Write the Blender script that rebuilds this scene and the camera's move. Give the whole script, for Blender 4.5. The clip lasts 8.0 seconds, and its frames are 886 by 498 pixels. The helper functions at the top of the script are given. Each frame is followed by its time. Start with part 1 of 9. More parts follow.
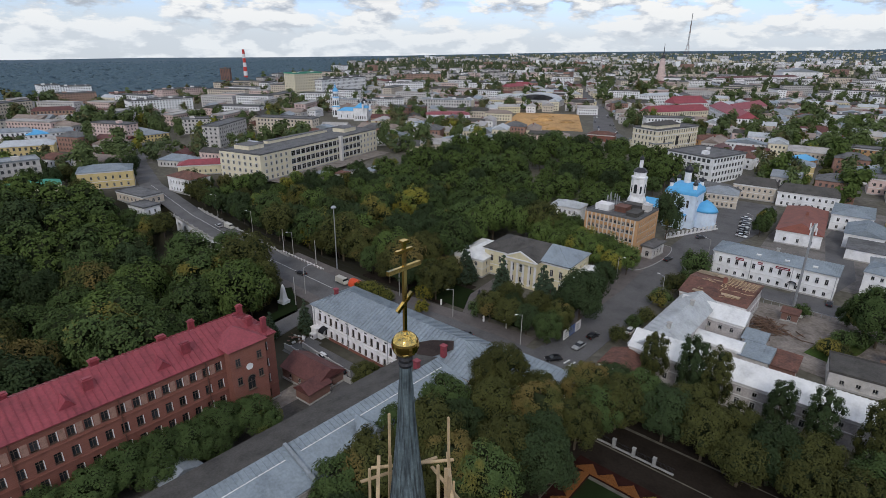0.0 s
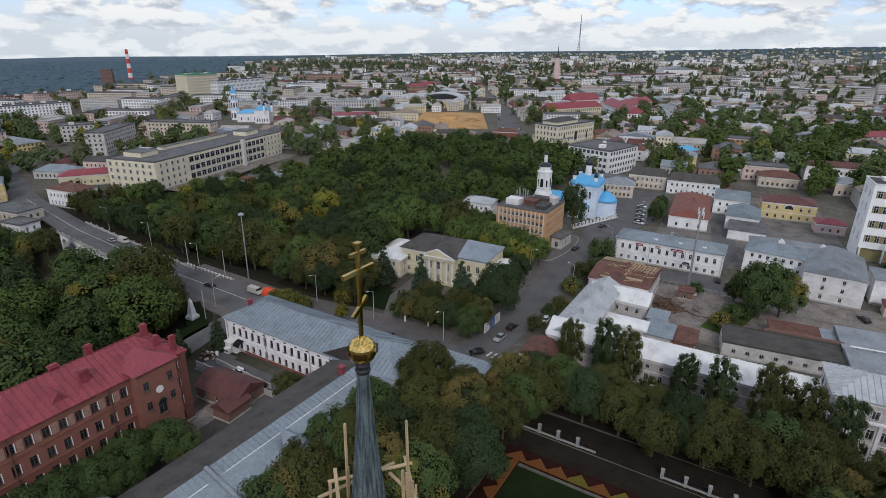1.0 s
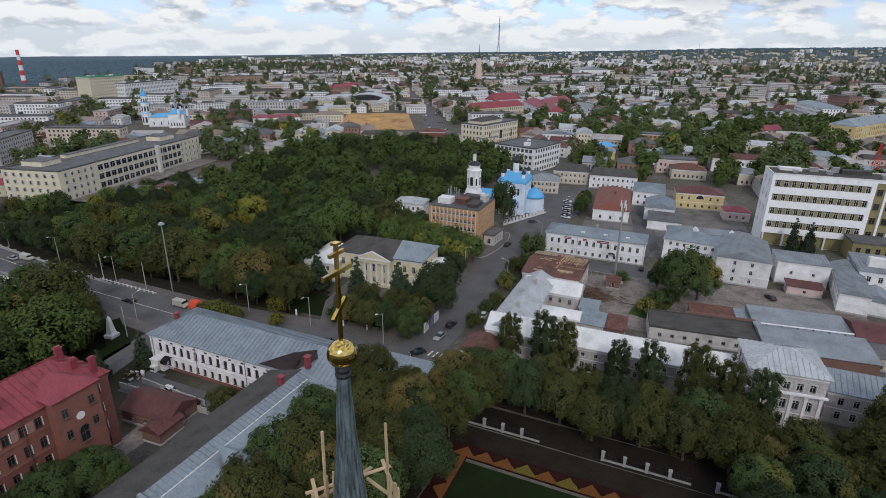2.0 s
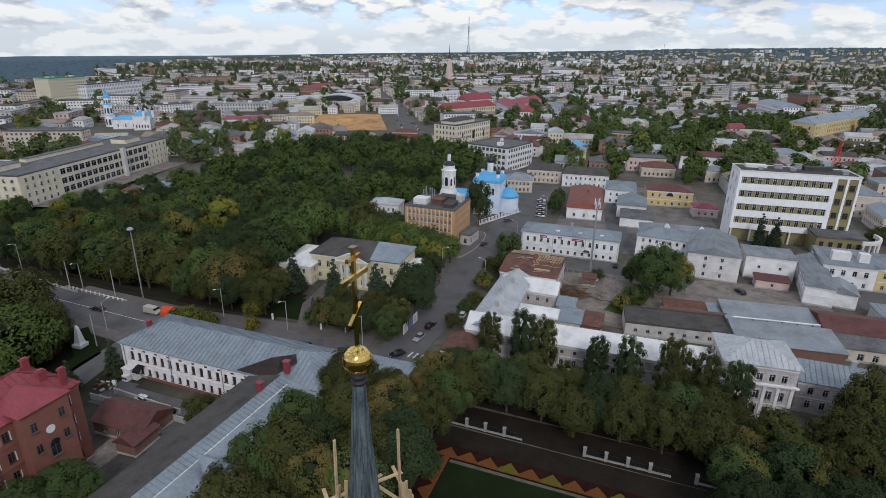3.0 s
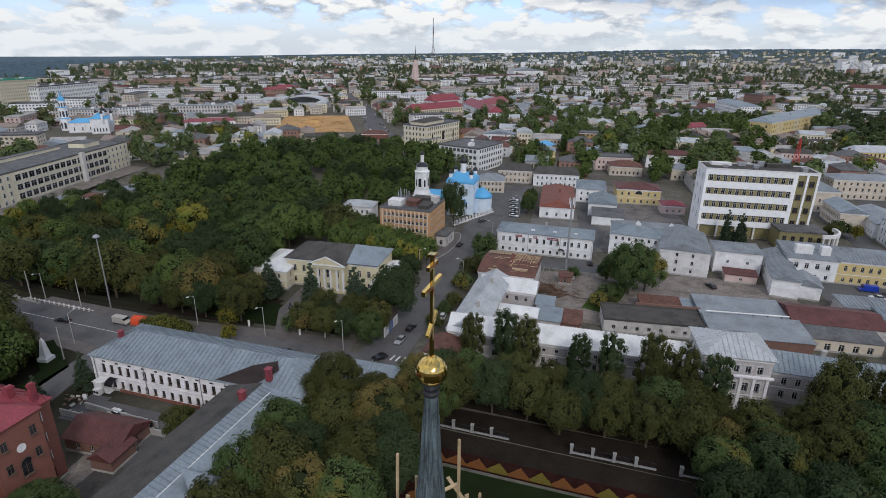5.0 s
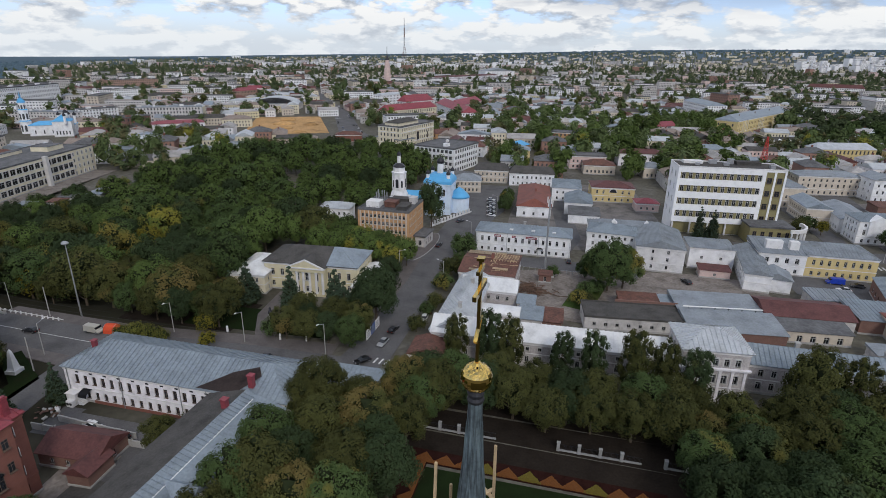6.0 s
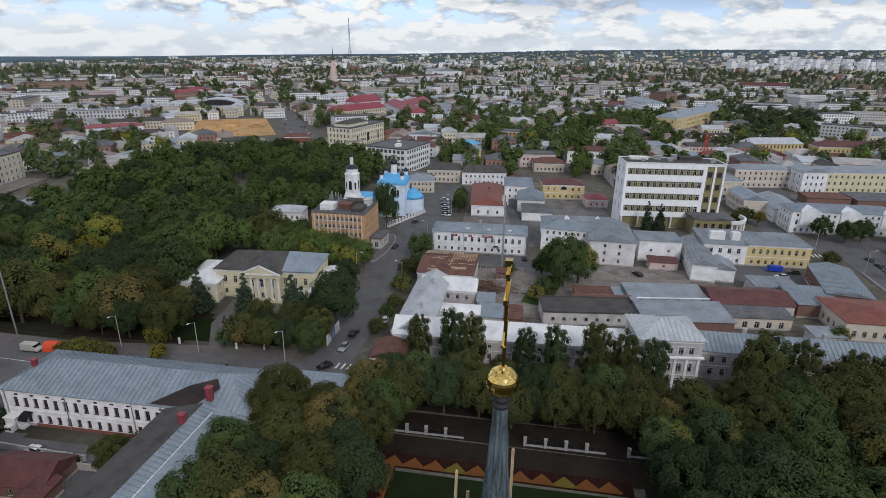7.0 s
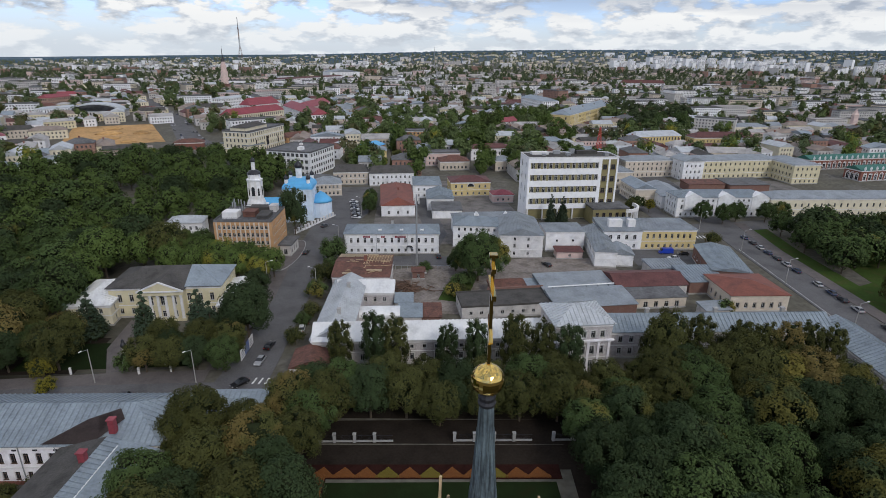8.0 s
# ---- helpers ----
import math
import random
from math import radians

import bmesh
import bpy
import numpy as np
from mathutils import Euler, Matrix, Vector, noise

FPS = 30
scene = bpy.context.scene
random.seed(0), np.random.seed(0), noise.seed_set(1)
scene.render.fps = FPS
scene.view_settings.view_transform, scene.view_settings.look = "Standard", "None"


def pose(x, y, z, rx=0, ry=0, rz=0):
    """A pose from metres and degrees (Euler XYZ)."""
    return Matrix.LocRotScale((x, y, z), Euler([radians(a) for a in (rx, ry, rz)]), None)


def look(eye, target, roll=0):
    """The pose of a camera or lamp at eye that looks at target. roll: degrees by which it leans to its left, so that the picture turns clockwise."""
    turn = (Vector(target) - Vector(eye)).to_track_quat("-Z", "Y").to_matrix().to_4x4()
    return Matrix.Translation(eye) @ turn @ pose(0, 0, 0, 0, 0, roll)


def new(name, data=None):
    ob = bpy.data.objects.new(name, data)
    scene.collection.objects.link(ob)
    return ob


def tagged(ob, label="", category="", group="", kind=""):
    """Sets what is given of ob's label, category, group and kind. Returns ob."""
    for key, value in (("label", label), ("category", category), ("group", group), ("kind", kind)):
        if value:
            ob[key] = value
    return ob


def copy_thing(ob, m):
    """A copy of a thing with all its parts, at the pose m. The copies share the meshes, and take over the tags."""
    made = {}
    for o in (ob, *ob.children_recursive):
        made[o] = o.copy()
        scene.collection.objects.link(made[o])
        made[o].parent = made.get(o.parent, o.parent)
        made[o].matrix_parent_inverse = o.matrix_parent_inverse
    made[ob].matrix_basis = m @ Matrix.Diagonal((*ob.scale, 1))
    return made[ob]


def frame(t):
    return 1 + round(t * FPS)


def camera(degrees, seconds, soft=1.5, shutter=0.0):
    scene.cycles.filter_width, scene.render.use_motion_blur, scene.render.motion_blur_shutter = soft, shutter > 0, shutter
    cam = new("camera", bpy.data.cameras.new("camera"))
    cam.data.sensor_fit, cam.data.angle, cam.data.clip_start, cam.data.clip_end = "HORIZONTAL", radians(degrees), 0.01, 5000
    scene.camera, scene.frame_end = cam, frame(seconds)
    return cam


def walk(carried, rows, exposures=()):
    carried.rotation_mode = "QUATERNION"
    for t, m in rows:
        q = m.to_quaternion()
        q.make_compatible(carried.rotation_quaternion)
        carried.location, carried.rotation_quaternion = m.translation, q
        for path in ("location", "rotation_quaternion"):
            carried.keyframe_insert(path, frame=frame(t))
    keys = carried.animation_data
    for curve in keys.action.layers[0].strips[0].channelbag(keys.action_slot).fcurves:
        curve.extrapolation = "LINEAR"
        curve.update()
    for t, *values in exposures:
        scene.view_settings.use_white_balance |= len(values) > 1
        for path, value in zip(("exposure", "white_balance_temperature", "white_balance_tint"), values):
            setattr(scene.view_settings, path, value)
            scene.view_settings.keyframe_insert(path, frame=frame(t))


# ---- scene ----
# the camera circles a spire above a town
cam = camera(77.9, 8.0, soft=0.3)
PATH = [
    (0, (11.56, -10.77, 75.42), (-20.18, 23.66, 57.89), 0.67),
    (0.5, (11.06, -11.31, 75.12), (-17.81, 25.60, 57.68), 0.75),
    (1, (10.39, -11.35, 75.28), (-15.13, 27.95, 57.83), 0.72),
    (1.5, (9.83, -11.61, 75.24), (-12.76, 29.46, 57.84), 0.75),
    (2, (9.04, -11.97, 75.06), (-10.99, 30.45, 57.75), 0.80),
    (3.5, (7.08, -12.37, 75.01), (-10.19, 31.26, 57.77), 0.84),
    (4, (6.28, -12.53, 74.98), (-10.22, 31.42, 57.77), 0.86),
    (4.5, (5.55, -12.71, 74.95), (-10.26, 31.51, 57.78), 0.87),
    (6, (2.70, -13.14, 74.87), (-10.18, 32.05, 57.81), 0.89),
    (6.5, (1.74, -13.10, 74.79), (-9.24, 32.61, 57.76), 0.89),
    (7, (0.73, -13.17, 74.78), (-7.91, 33.06, 57.79), 0.86),
    (7.5, (-0.14, -13.01, 74.83), (-5.73, 33.69, 57.85), 0.83),
    (8, (-1.15, -12.82, 74.49), (-1.56, 34.26, 57.65), 0.73),
]
walk(cam, [(t, look(eye, target, roll)) for t, eye, target, roll in PATH])

# ---- sky and light: broken cloud, the town in soft light ----
SUN_EL, SUN_AZ = 38.0, 150.0
world = bpy.data.worlds.new("sky")
scene.world = world
world.use_nodes = True
wn, wl = world.node_tree.nodes, world.node_tree.links
wn.clear()
w_out, w_bg = wn.new("ShaderNodeOutputWorld"), wn.new("ShaderNodeBackground")
w_sky = wn.new("ShaderNodeTexSky")
w_sky.sky_type, w_sky.sun_disc = "NISHITA", False
w_sky.sun_elevation, w_sky.sun_rotation = radians(SUN_EL), radians(SUN_AZ)
w_co, w_map = wn.new("ShaderNodeTexCoord"), wn.new("ShaderNodeMapping")
w_map.inputs["Scale"].default_value = (1.0, 1.0, 2.7)
w_map.inputs["Location"].default_value = (3.1, 0.4, 0.17)
w_n1, w_n2 = wn.new("ShaderNodeTexNoise"), wn.new("ShaderNodeTexNoise")
for w_n in (w_n1, w_n2):
    w_n.inputs["Scale"].default_value, w_n.inputs["Detail"].default_value, w_n.inputs["Roughness"].default_value = 12.5, 9.0, 0.56
w_off = wn.new("ShaderNodeVectorMath")
w_off.operation = "ADD"
w_off.inputs[1].default_value = (0.0, 0.0, 0.036)
# the upper side of a cloud is lit, the lower side grey: the fall of its density upwards
w_dif, w_lit = wn.new("ShaderNodeMath"), wn.new("ShaderNodeMapRange")
w_dif.operation = "SUBTRACT"
w_lit.inputs["From Min"].default_value, w_lit.inputs["From Max"].default_value = -0.13, 0.09
w_mask, w_tone = wn.new("ShaderNodeValToRGB"), wn.new("ShaderNodeValToRGB")
w_mask.color_ramp.elements[0].position, w_mask.color_ramp.elements[1].position = 0.425, 0.505
e0, e1 = w_tone.color_ramp.elements
e0.position, e0.color = 0.10, (0.40, 0.45, 0.54, 1)
e1.position, e1.color = 0.75, (1.0, 1.0, 1.0, 1)
e2 = w_tone.color_ramp.elements.new(0.42)
e2.color = (0.66, 0.70, 0.77, 1)
w_gain = wn.new("ShaderNodeMix")
w_gain.data_type, w_gain.blend_type = "RGBA", "MULTIPLY"
w_gain.inputs["Factor"].default_value = 1.0
w_gain.inputs["B"].default_value = (8.6, 8.6, 8.55, 1)
w_blue = wn.new("ShaderNodeMix")
w_blue.data_type, w_blue.blend_type = "RGBA", "MULTIPLY"
w_blue.inputs["Factor"].default_value = 1.0
w_blue.inputs["B"].default_value = (0.90, 1.04, 1.55, 1)
w_mix = wn.new("ShaderNodeMix")
w_mix.data_type = "RGBA"
wl.new(w_co.outputs["Generated"], w_map.inputs["Vector"])
wl.new(w_map.outputs[0], w_n1.inputs["Vector"])
wl.new(w_map.outputs[0], w_off.inputs[0])
wl.new(w_off.outputs[0], w_n2.inputs["Vector"])
wl.new(w_n1.outputs["Fac"], w_mask.inputs[0])
wl.new(w_n1.outputs["Fac"], w_dif.inputs[0])
wl.new(w_n2.outputs["Fac"], w_dif.inputs[1])
wl.new(w_dif.outputs[0], w_lit.inputs["Value"])
wl.new(w_lit.outputs[0], w_tone.inputs[0])
wl.new(w_tone.outputs[0], w_gain.inputs["A"])
wl.new(w_sky.outputs[0], w_blue.inputs["A"])
wl.new(w_mask.outputs[0], w_mix.inputs["Factor"])
wl.new(w_blue.outputs["Result"], w_mix.inputs["A"])
# cloud brightness rises slightly from the horizon to overhead
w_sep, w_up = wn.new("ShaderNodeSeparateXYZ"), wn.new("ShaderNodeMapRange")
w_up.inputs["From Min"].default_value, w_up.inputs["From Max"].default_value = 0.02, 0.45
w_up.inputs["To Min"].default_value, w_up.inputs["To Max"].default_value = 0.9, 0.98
w_level = wn.new("ShaderNodeVectorMath")
w_level.operation = "SCALE"
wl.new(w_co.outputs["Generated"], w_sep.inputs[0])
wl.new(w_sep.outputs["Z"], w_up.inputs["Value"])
wl.new(w_gain.outputs["Result"], w_level.inputs[0])
wl.new(w_up.outputs[0], w_level.inputs["Scale"])
wl.new(w_level.outputs[0], w_mix.inputs["B"])
# thin pale cloud low down
w_low, w_pale = wn.new("ShaderNodeMapRange"), wn.new("ShaderNodeMix")
w_low.inputs["From Min"].default_value, w_low.inputs["From Max"].default_value = 0.0, 0.075
w_low.inputs["To Min"].default_value, w_low.inputs["To Max"].default_value = 0.7, 0.0
w_pale.data_type = "RGBA"
w_pale.inputs["B"].default_value = (6.1, 6.6, 7.1, 1)
# long flat grey cloud bases higher up
w_flat, w_band, w_fade, w_both, w_grey = wn.new("ShaderNodeMapping"), wn.new("ShaderNodeTexNoise"), wn.new("ShaderNodeMapRange"), wn.new("ShaderNodeMath"), wn.new("ShaderNodeMix")
w_flat.inputs["Scale"].default_value = (1.0, 1.0, 7.0)
w_flat.inputs["Location"].default_value = (0.7, 2.2, 0.3)
w_band.inputs["Scale"].default_value, w_band.inputs["Detail"].default_value, w_band.inputs["Roughness"].default_value = 4.6, 7.0, 0.5
w_cut = wn.new("ShaderNodeMapRange")
w_cut.inputs["From Min"].default_value, w_cut.inputs["From Max"].default_value = 0.50, 0.58
w_cut.inputs["To Max"].default_value = 0.9
w_fade.inputs["From Min"].default_value, w_fade.inputs["From Max"].default_value = 0.045, 0.10
w_both.operation = "MULTIPLY"
w_grey.data_type = "RGBA"
w_grey.inputs["B"].default_value = (3.3, 3.8, 4.7, 1)
wl.new(w_co.outputs["Generated"], w_flat.inputs["Vector"])
wl.new(w_flat.outputs[0], w_band.inputs["Vector"])
wl.new(w_band.outputs["Fac"], w_cut.inputs["Value"])
wl.new(w_sep.outputs["Z"], w_fade.inputs["Value"])
wl.new(w_cut.outputs[0], w_both.inputs[0])
wl.new(w_fade.outputs[0], w_both.inputs[1])
wl.new(w_both.outputs[0], w_grey.inputs["Factor"])
wl.new(w_mix.outputs["Result"], w_grey.inputs["A"])
wl.new(w_sep.outputs["Z"], w_low.inputs["Value"])
wl.new(w_low.outputs[0], w_pale.inputs["Factor"])
wl.new(w_grey.outputs["Result"], w_pale.inputs["A"])
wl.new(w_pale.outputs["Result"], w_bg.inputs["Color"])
w_bg.inputs["Strength"].default_value = 0.1
wl.new(w_bg.outputs[0], w_out.inputs[0])

sun = new("sun", bpy.data.lights.new("sun", "SUN"))
sun.data.energy, sun.data.angle, sun.data.color = 1.0, radians(12), (1.0, 0.96, 0.9)
SUN_DIR = Vector((math.sin(radians(SUN_AZ)) * math.cos(radians(SUN_EL)), math.cos(radians(SUN_AZ)) * math.cos(radians(SUN_EL)), math.sin(radians(SUN_EL))))
sun.matrix_world = look(SUN_DIR * 200, (0, 0, 0))
scene.view_settings.exposure = 0.28


# ---- materials ----
def material(name, color, rough=0.8, metal=0.0, vary=0.25, scale=0.6, fine=9.0, bump=0.15, piece=0.0, tint=None, spec=0.4, stain=0.0):
    """A surface with stains at one scale and grain at another; piece: difference between objects."""
    m = bpy.data.materials.new(name)
    m.use_nodes = True
    n, l = m.node_tree.nodes, m.node_tree.links
    b = n["Principled BSDF"]
    b.inputs["Roughness"].default_value, b.inputs["Metallic"].default_value = rough, metal
    b.inputs["Specular IOR Level"].default_value = spec
    co = n.new("ShaderNodeNewGeometry")
    big, small = n.new("ShaderNodeTexNoise"), n.new("ShaderNodeTexNoise")
    big.inputs["Scale"].default_value, big.inputs["Detail"].default_value, big.inputs["Roughness"].default_value = scale, 5.0, 0.62
    small.inputs["Scale"].default_value, small.inputs["Detail"].default_value = fine, 4.0
    l.new(co.outputs["Position"], big.inputs["Vector"])
    l.new(co.outputs["Position"], small.inputs["Vector"])
    ramp = n.new("ShaderNodeValToRGB")
    lo = tint or tuple(c * (1 - vary) for c in color)
    hi = tuple(min(1, c * (1 + vary * 0.7)) for c in color)
    r = ramp.color_ramp
    r.elements[0].position, r.elements[0].color = 0.3, (*lo, 1)
    r.elements[1].position, r.elements[1].color = 0.7, (*hi, 1)
    mid = r.elements.new(0.48)
    mid.color = (*color, 1)
    l.new(big.outputs["Fac"], ramp.inputs[0])
    gr = n.new("ShaderNodeMix")
    gr.data_type, gr.blend_type = "RGBA", "OVERLAY"
    gr.inputs["Factor"].default_value = min(1, vary * 1.3)
    l.new(ramp.outputs[0], gr.inputs["A"])
    l.new(small.outputs["Fac"], gr.inputs["B"])
    last = gr.outputs["Result"]
    if piece:
        info, hs = n.new("ShaderNodeObjectInfo"), n.new("ShaderNodeHueSaturation")
        mr = n.new("ShaderNodeMapRange")
        mr.inputs["To Min"].default_value, mr.inputs["To Max"].default_value = 1 - piece, 1 + piece
        l.new(info.outputs["Random"], mr.inputs["Value"])
        l.new(mr.outputs[0], hs.inputs["Value"])
        l.new(last, hs.inputs["Color"])
        last = hs.outputs[0]
    l.new(last, b.inputs["Base Color"])
    if bump:
        bp = n.new("ShaderNodeBump")
        bp.inputs["Strength"].default_value, bp.inputs["Distance"].default_value = bump, 0.05
        l.new(small.outputs["Fac"], bp.inputs["Height"])
        l.new(bp.outputs[0], b.inputs["Normal"])
    return m


def brick_material(name, c1, c2, mortar):
    m = material(name, c1, 0.85)
    n, l = m.node_tree.nodes, m.node_tree.links
    b = n["Principled BSDF"]
    bt, co, mp = n.new("ShaderNodeTexBrick"), n.new("ShaderNodeTexCoord"), n.new("ShaderNodeMapping")
    mp.inputs["Rotation"].default_value = (radians(90), 0, radians(45))
    bt.inputs["Scale"].default_value = 2.2
    bt.inputs["Color1"].default_value, bt.inputs["Color2"].default_value, bt.inputs["Mortar"].default_value = (*c1, 1), (*c2, 1), (*mortar, 1)
    bt.inputs["Mortar Size"].default_value = 0.012
    mx = n.new("ShaderNodeMix")
    mx.data_type, mx.blend_type = "RGBA", "MIX"
    mx.inputs["Factor"].default_value = 0.5
    old = b.inputs["Base Color"].links[0].from_socket
    l.new(co.outputs["Object"], mp.inputs[0])
    l.new(mp.outputs[0], bt.inputs["Vector"])
    l.new(old, mx.inputs["A"])
    l.new(bt.outputs["Color"], mx.inputs["B"])
    l.new(mx.outputs["Result"], b.inputs["Base Color"])
    return m


def leaf_material(name, dark, light, autumn, amount):
    """Leaves: each leaf and each tree has a tone of its own; amount: share of turned leaves."""
    m = bpy.data.materials.new(name)
    m.use_nodes = True
    n, l = m.node_tree.nodes, m.node_tree.links
    b = n["Principled BSDF"]
    b.inputs["Roughness"].default_value, b.inputs["Specular IOR Level"].default_value = 0.8, 0.06
    geo, info = n.new("ShaderNodeNewGeometry"), n.new("ShaderNodeObjectInfo")
    ramp = n.new("ShaderNodeValToRGB")
    r = ramp.color_ramp
    r.elements[0].position, r.elements[0].color = 0.12, (*dark, 1)
    r.elements[1].position, r.elements[1].color = 0.92, (*light, 1)
    spray, blend = n.new("ShaderNodeTexNoise"), n.new("ShaderNodeMix")
    spray.inputs["Scale"].default_value, spray.inputs["Detail"].default_value = 0.55, 5.0
    l.new(geo.outputs["Position"], spray.inputs["Vector"])
    blend.inputs["Factor"].default_value = 0.18
    l.new(spray.outputs["Fac"], blend.inputs["A"])
    l.new(geo.outputs["Random Per Island"], blend.inputs["B"])
    l.new(blend.outputs["Result"], ramp.inputs[0])
    patch = n.new("ShaderNodeTexNoise")
    patch.inputs["Scale"].default_value, patch.inputs["Detail"].default_value = 0.11, 3.0
    l.new(geo.outputs["Position"], patch.inputs["Vector"])
    add = n.new("ShaderNodeMath")
    add.operation = "MULTIPLY_ADD"
    add.inputs[1].default_value, add.inputs[2].default_value = 0.9, -0.35
    l.new(info.outputs["Random"], add.inputs[0])
    plus = n.new("ShaderNodeMath")
    l.new(add.outputs[0], plus.inputs[0])
    l.new(patch.outputs["Fac"], plus.inputs[1])
    step = n.new("ShaderNodeMapRange")
    step.inputs["From Min"].default_value, step.inputs["From Max"].default_value = 1.0 - amount * 0.9, 1.1 - amount * 0.9
    l.new(plus.outputs[0], step.inputs["Value"])
    turn = n.new("ShaderNodeMix")
    turn.data_type = "RGBA"
    l.new(step.outputs[0], turn.inputs["Factor"])
    l.new(ramp.outputs[0], turn.inputs["A"])
    turn.inputs["B"].default_value = (*autumn, 1)
    hs, mr = n.new("ShaderNodeHueSaturation"), n.new("ShaderNodeMapRange")
    mr.inputs["To Min"].default_value, mr.inputs["To Max"].default_value = 0.78, 1.28
    l.new(info.outputs["Random"], mr.inputs["Value"])
    l.new(mr.outputs[0], hs.inputs["Value"])
    l.new(turn.outputs["Result"], hs.inputs["Color"])
    l.new(hs.outputs[0], b.inputs["Base Color"])
    return m


M = {}
M["asphalt"] = material("asphalt", (0.107, 0.104, 0.105), 0.92, vary=0.3, scale=0.12, fine=3.0, bump=0.05, spec=0.25)
M["yard"] = material("yard_dirt", (0.20, 0.175, 0.155), 0.95, vary=0.42, scale=0.22, fine=1.2, tint=(0.11, 0.092, 0.078), spec=0.2)
M["court"] = material("patched_court_asphalt", (0.155, 0.142, 0.132), 0.93, vary=0.4, scale=0.16, fine=1.5, tint=(0.09, 0.084, 0.076), spec=0.2)
M["paving"] = material("paving", (0.12, 0.105, 0.10), 0.9, vary=0.25, scale=0.3, fine=4)
M["kerb"] = material("kerb_stone", (0.3, 0.3, 0.29), 0.9)
M["paint"] = material("road_paint", (0.6, 0.6, 0.58), 0.8, vary=0.3, scale=1.2)
# tree shade is put into the colours of this earth and the lawn
M["soil_path"] = material("tree_shaded_earth", (0.024, 0.019, 0.015), 0.97, vary=0.3, scale=0.2, fine=2, spec=0.05)
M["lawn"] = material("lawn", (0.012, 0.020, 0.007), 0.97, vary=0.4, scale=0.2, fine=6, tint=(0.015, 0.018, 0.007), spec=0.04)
M["ground"] = material("ground", (0.105, 0.098, 0.078), 0.97, vary=0.45, scale=0.05, fine=0.5, tint=(0.15, 0.14, 0.125), spec=0.1)
gn, gl = M["ground"].node_tree.nodes, M["ground"].node_tree.links
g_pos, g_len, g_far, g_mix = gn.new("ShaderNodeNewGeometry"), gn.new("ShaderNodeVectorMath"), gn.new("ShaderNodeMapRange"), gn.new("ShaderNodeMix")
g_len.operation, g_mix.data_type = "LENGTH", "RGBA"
# distance haze put into the ground's colour, bluish from 2300 m out
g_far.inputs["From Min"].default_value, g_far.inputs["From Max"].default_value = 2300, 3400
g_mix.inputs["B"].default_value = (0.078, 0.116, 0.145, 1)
# darker floor of the wooded ravines: a circle of dark base colour
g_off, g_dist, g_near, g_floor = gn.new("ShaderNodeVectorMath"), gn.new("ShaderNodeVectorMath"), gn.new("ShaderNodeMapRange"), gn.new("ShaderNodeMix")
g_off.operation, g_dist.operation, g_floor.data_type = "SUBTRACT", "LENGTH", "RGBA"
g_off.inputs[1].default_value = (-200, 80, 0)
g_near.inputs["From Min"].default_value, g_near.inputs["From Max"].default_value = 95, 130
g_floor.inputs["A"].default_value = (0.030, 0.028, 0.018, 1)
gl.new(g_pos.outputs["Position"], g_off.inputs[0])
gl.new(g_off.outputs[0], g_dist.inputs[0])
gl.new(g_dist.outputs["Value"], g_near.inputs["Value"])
# unseen dark ground behind the camera, added so the gilt cross reflects dark
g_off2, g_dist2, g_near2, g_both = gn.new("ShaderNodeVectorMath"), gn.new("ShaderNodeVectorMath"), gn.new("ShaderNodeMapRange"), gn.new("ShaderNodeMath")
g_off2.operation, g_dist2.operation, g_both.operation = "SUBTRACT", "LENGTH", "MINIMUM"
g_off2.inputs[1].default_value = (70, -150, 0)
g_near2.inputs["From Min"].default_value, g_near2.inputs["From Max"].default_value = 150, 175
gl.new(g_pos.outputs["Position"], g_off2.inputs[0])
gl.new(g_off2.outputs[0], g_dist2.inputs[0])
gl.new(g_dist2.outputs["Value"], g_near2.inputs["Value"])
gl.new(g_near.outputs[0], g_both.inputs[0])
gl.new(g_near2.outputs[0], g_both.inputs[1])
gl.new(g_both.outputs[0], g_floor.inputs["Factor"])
g_base = gn["Principled BSDF"].inputs["Base Color"]
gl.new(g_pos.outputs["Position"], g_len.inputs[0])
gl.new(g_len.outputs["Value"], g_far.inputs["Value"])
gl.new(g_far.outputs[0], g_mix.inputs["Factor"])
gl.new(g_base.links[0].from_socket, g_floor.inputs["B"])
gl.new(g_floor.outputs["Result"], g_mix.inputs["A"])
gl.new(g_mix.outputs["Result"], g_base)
M["sand"] = material("sand", (0.42, 0.245, 0.095), 0.95, vary=0.4, scale=0.04, fine=0.4)
M["snow"] = material("bright_white_render", (0.82, 0.82, 0.82), 0.8, vary=0.1)
M["white"] = material("white_plaster", (0.74, 0.74, 0.74), 0.85, vary=0.22, scale=0.35)
M["bluewash"] = material("pale_blue_plaster", (0.60, 0.69, 0.79), 0.85, vary=0.16, scale=0.4)
M["lilac"] = material("pale_lilac_plaster", (0.78, 0.755, 0.77), 0.85, vary=0.26, scale=0.4)
M["cream"] = material("cream_plaster", (0.66, 0.60, 0.45), 0.85, vary=0.14, scale=0.3)
M["yellow"] = material("yellow_plaster", (0.58, 0.46, 0.22), 0.85, vary=0.14, scale=0.3)
M["pale_yellow"] = material("pale_yellow_plaster", (0.60, 0.54, 0.36), 0.85, vary=0.14, scale=0.3)
M["beige"] = material("beige_plaster", (0.56, 0.49, 0.40), 0.85, vary=0.18, scale=0.3)
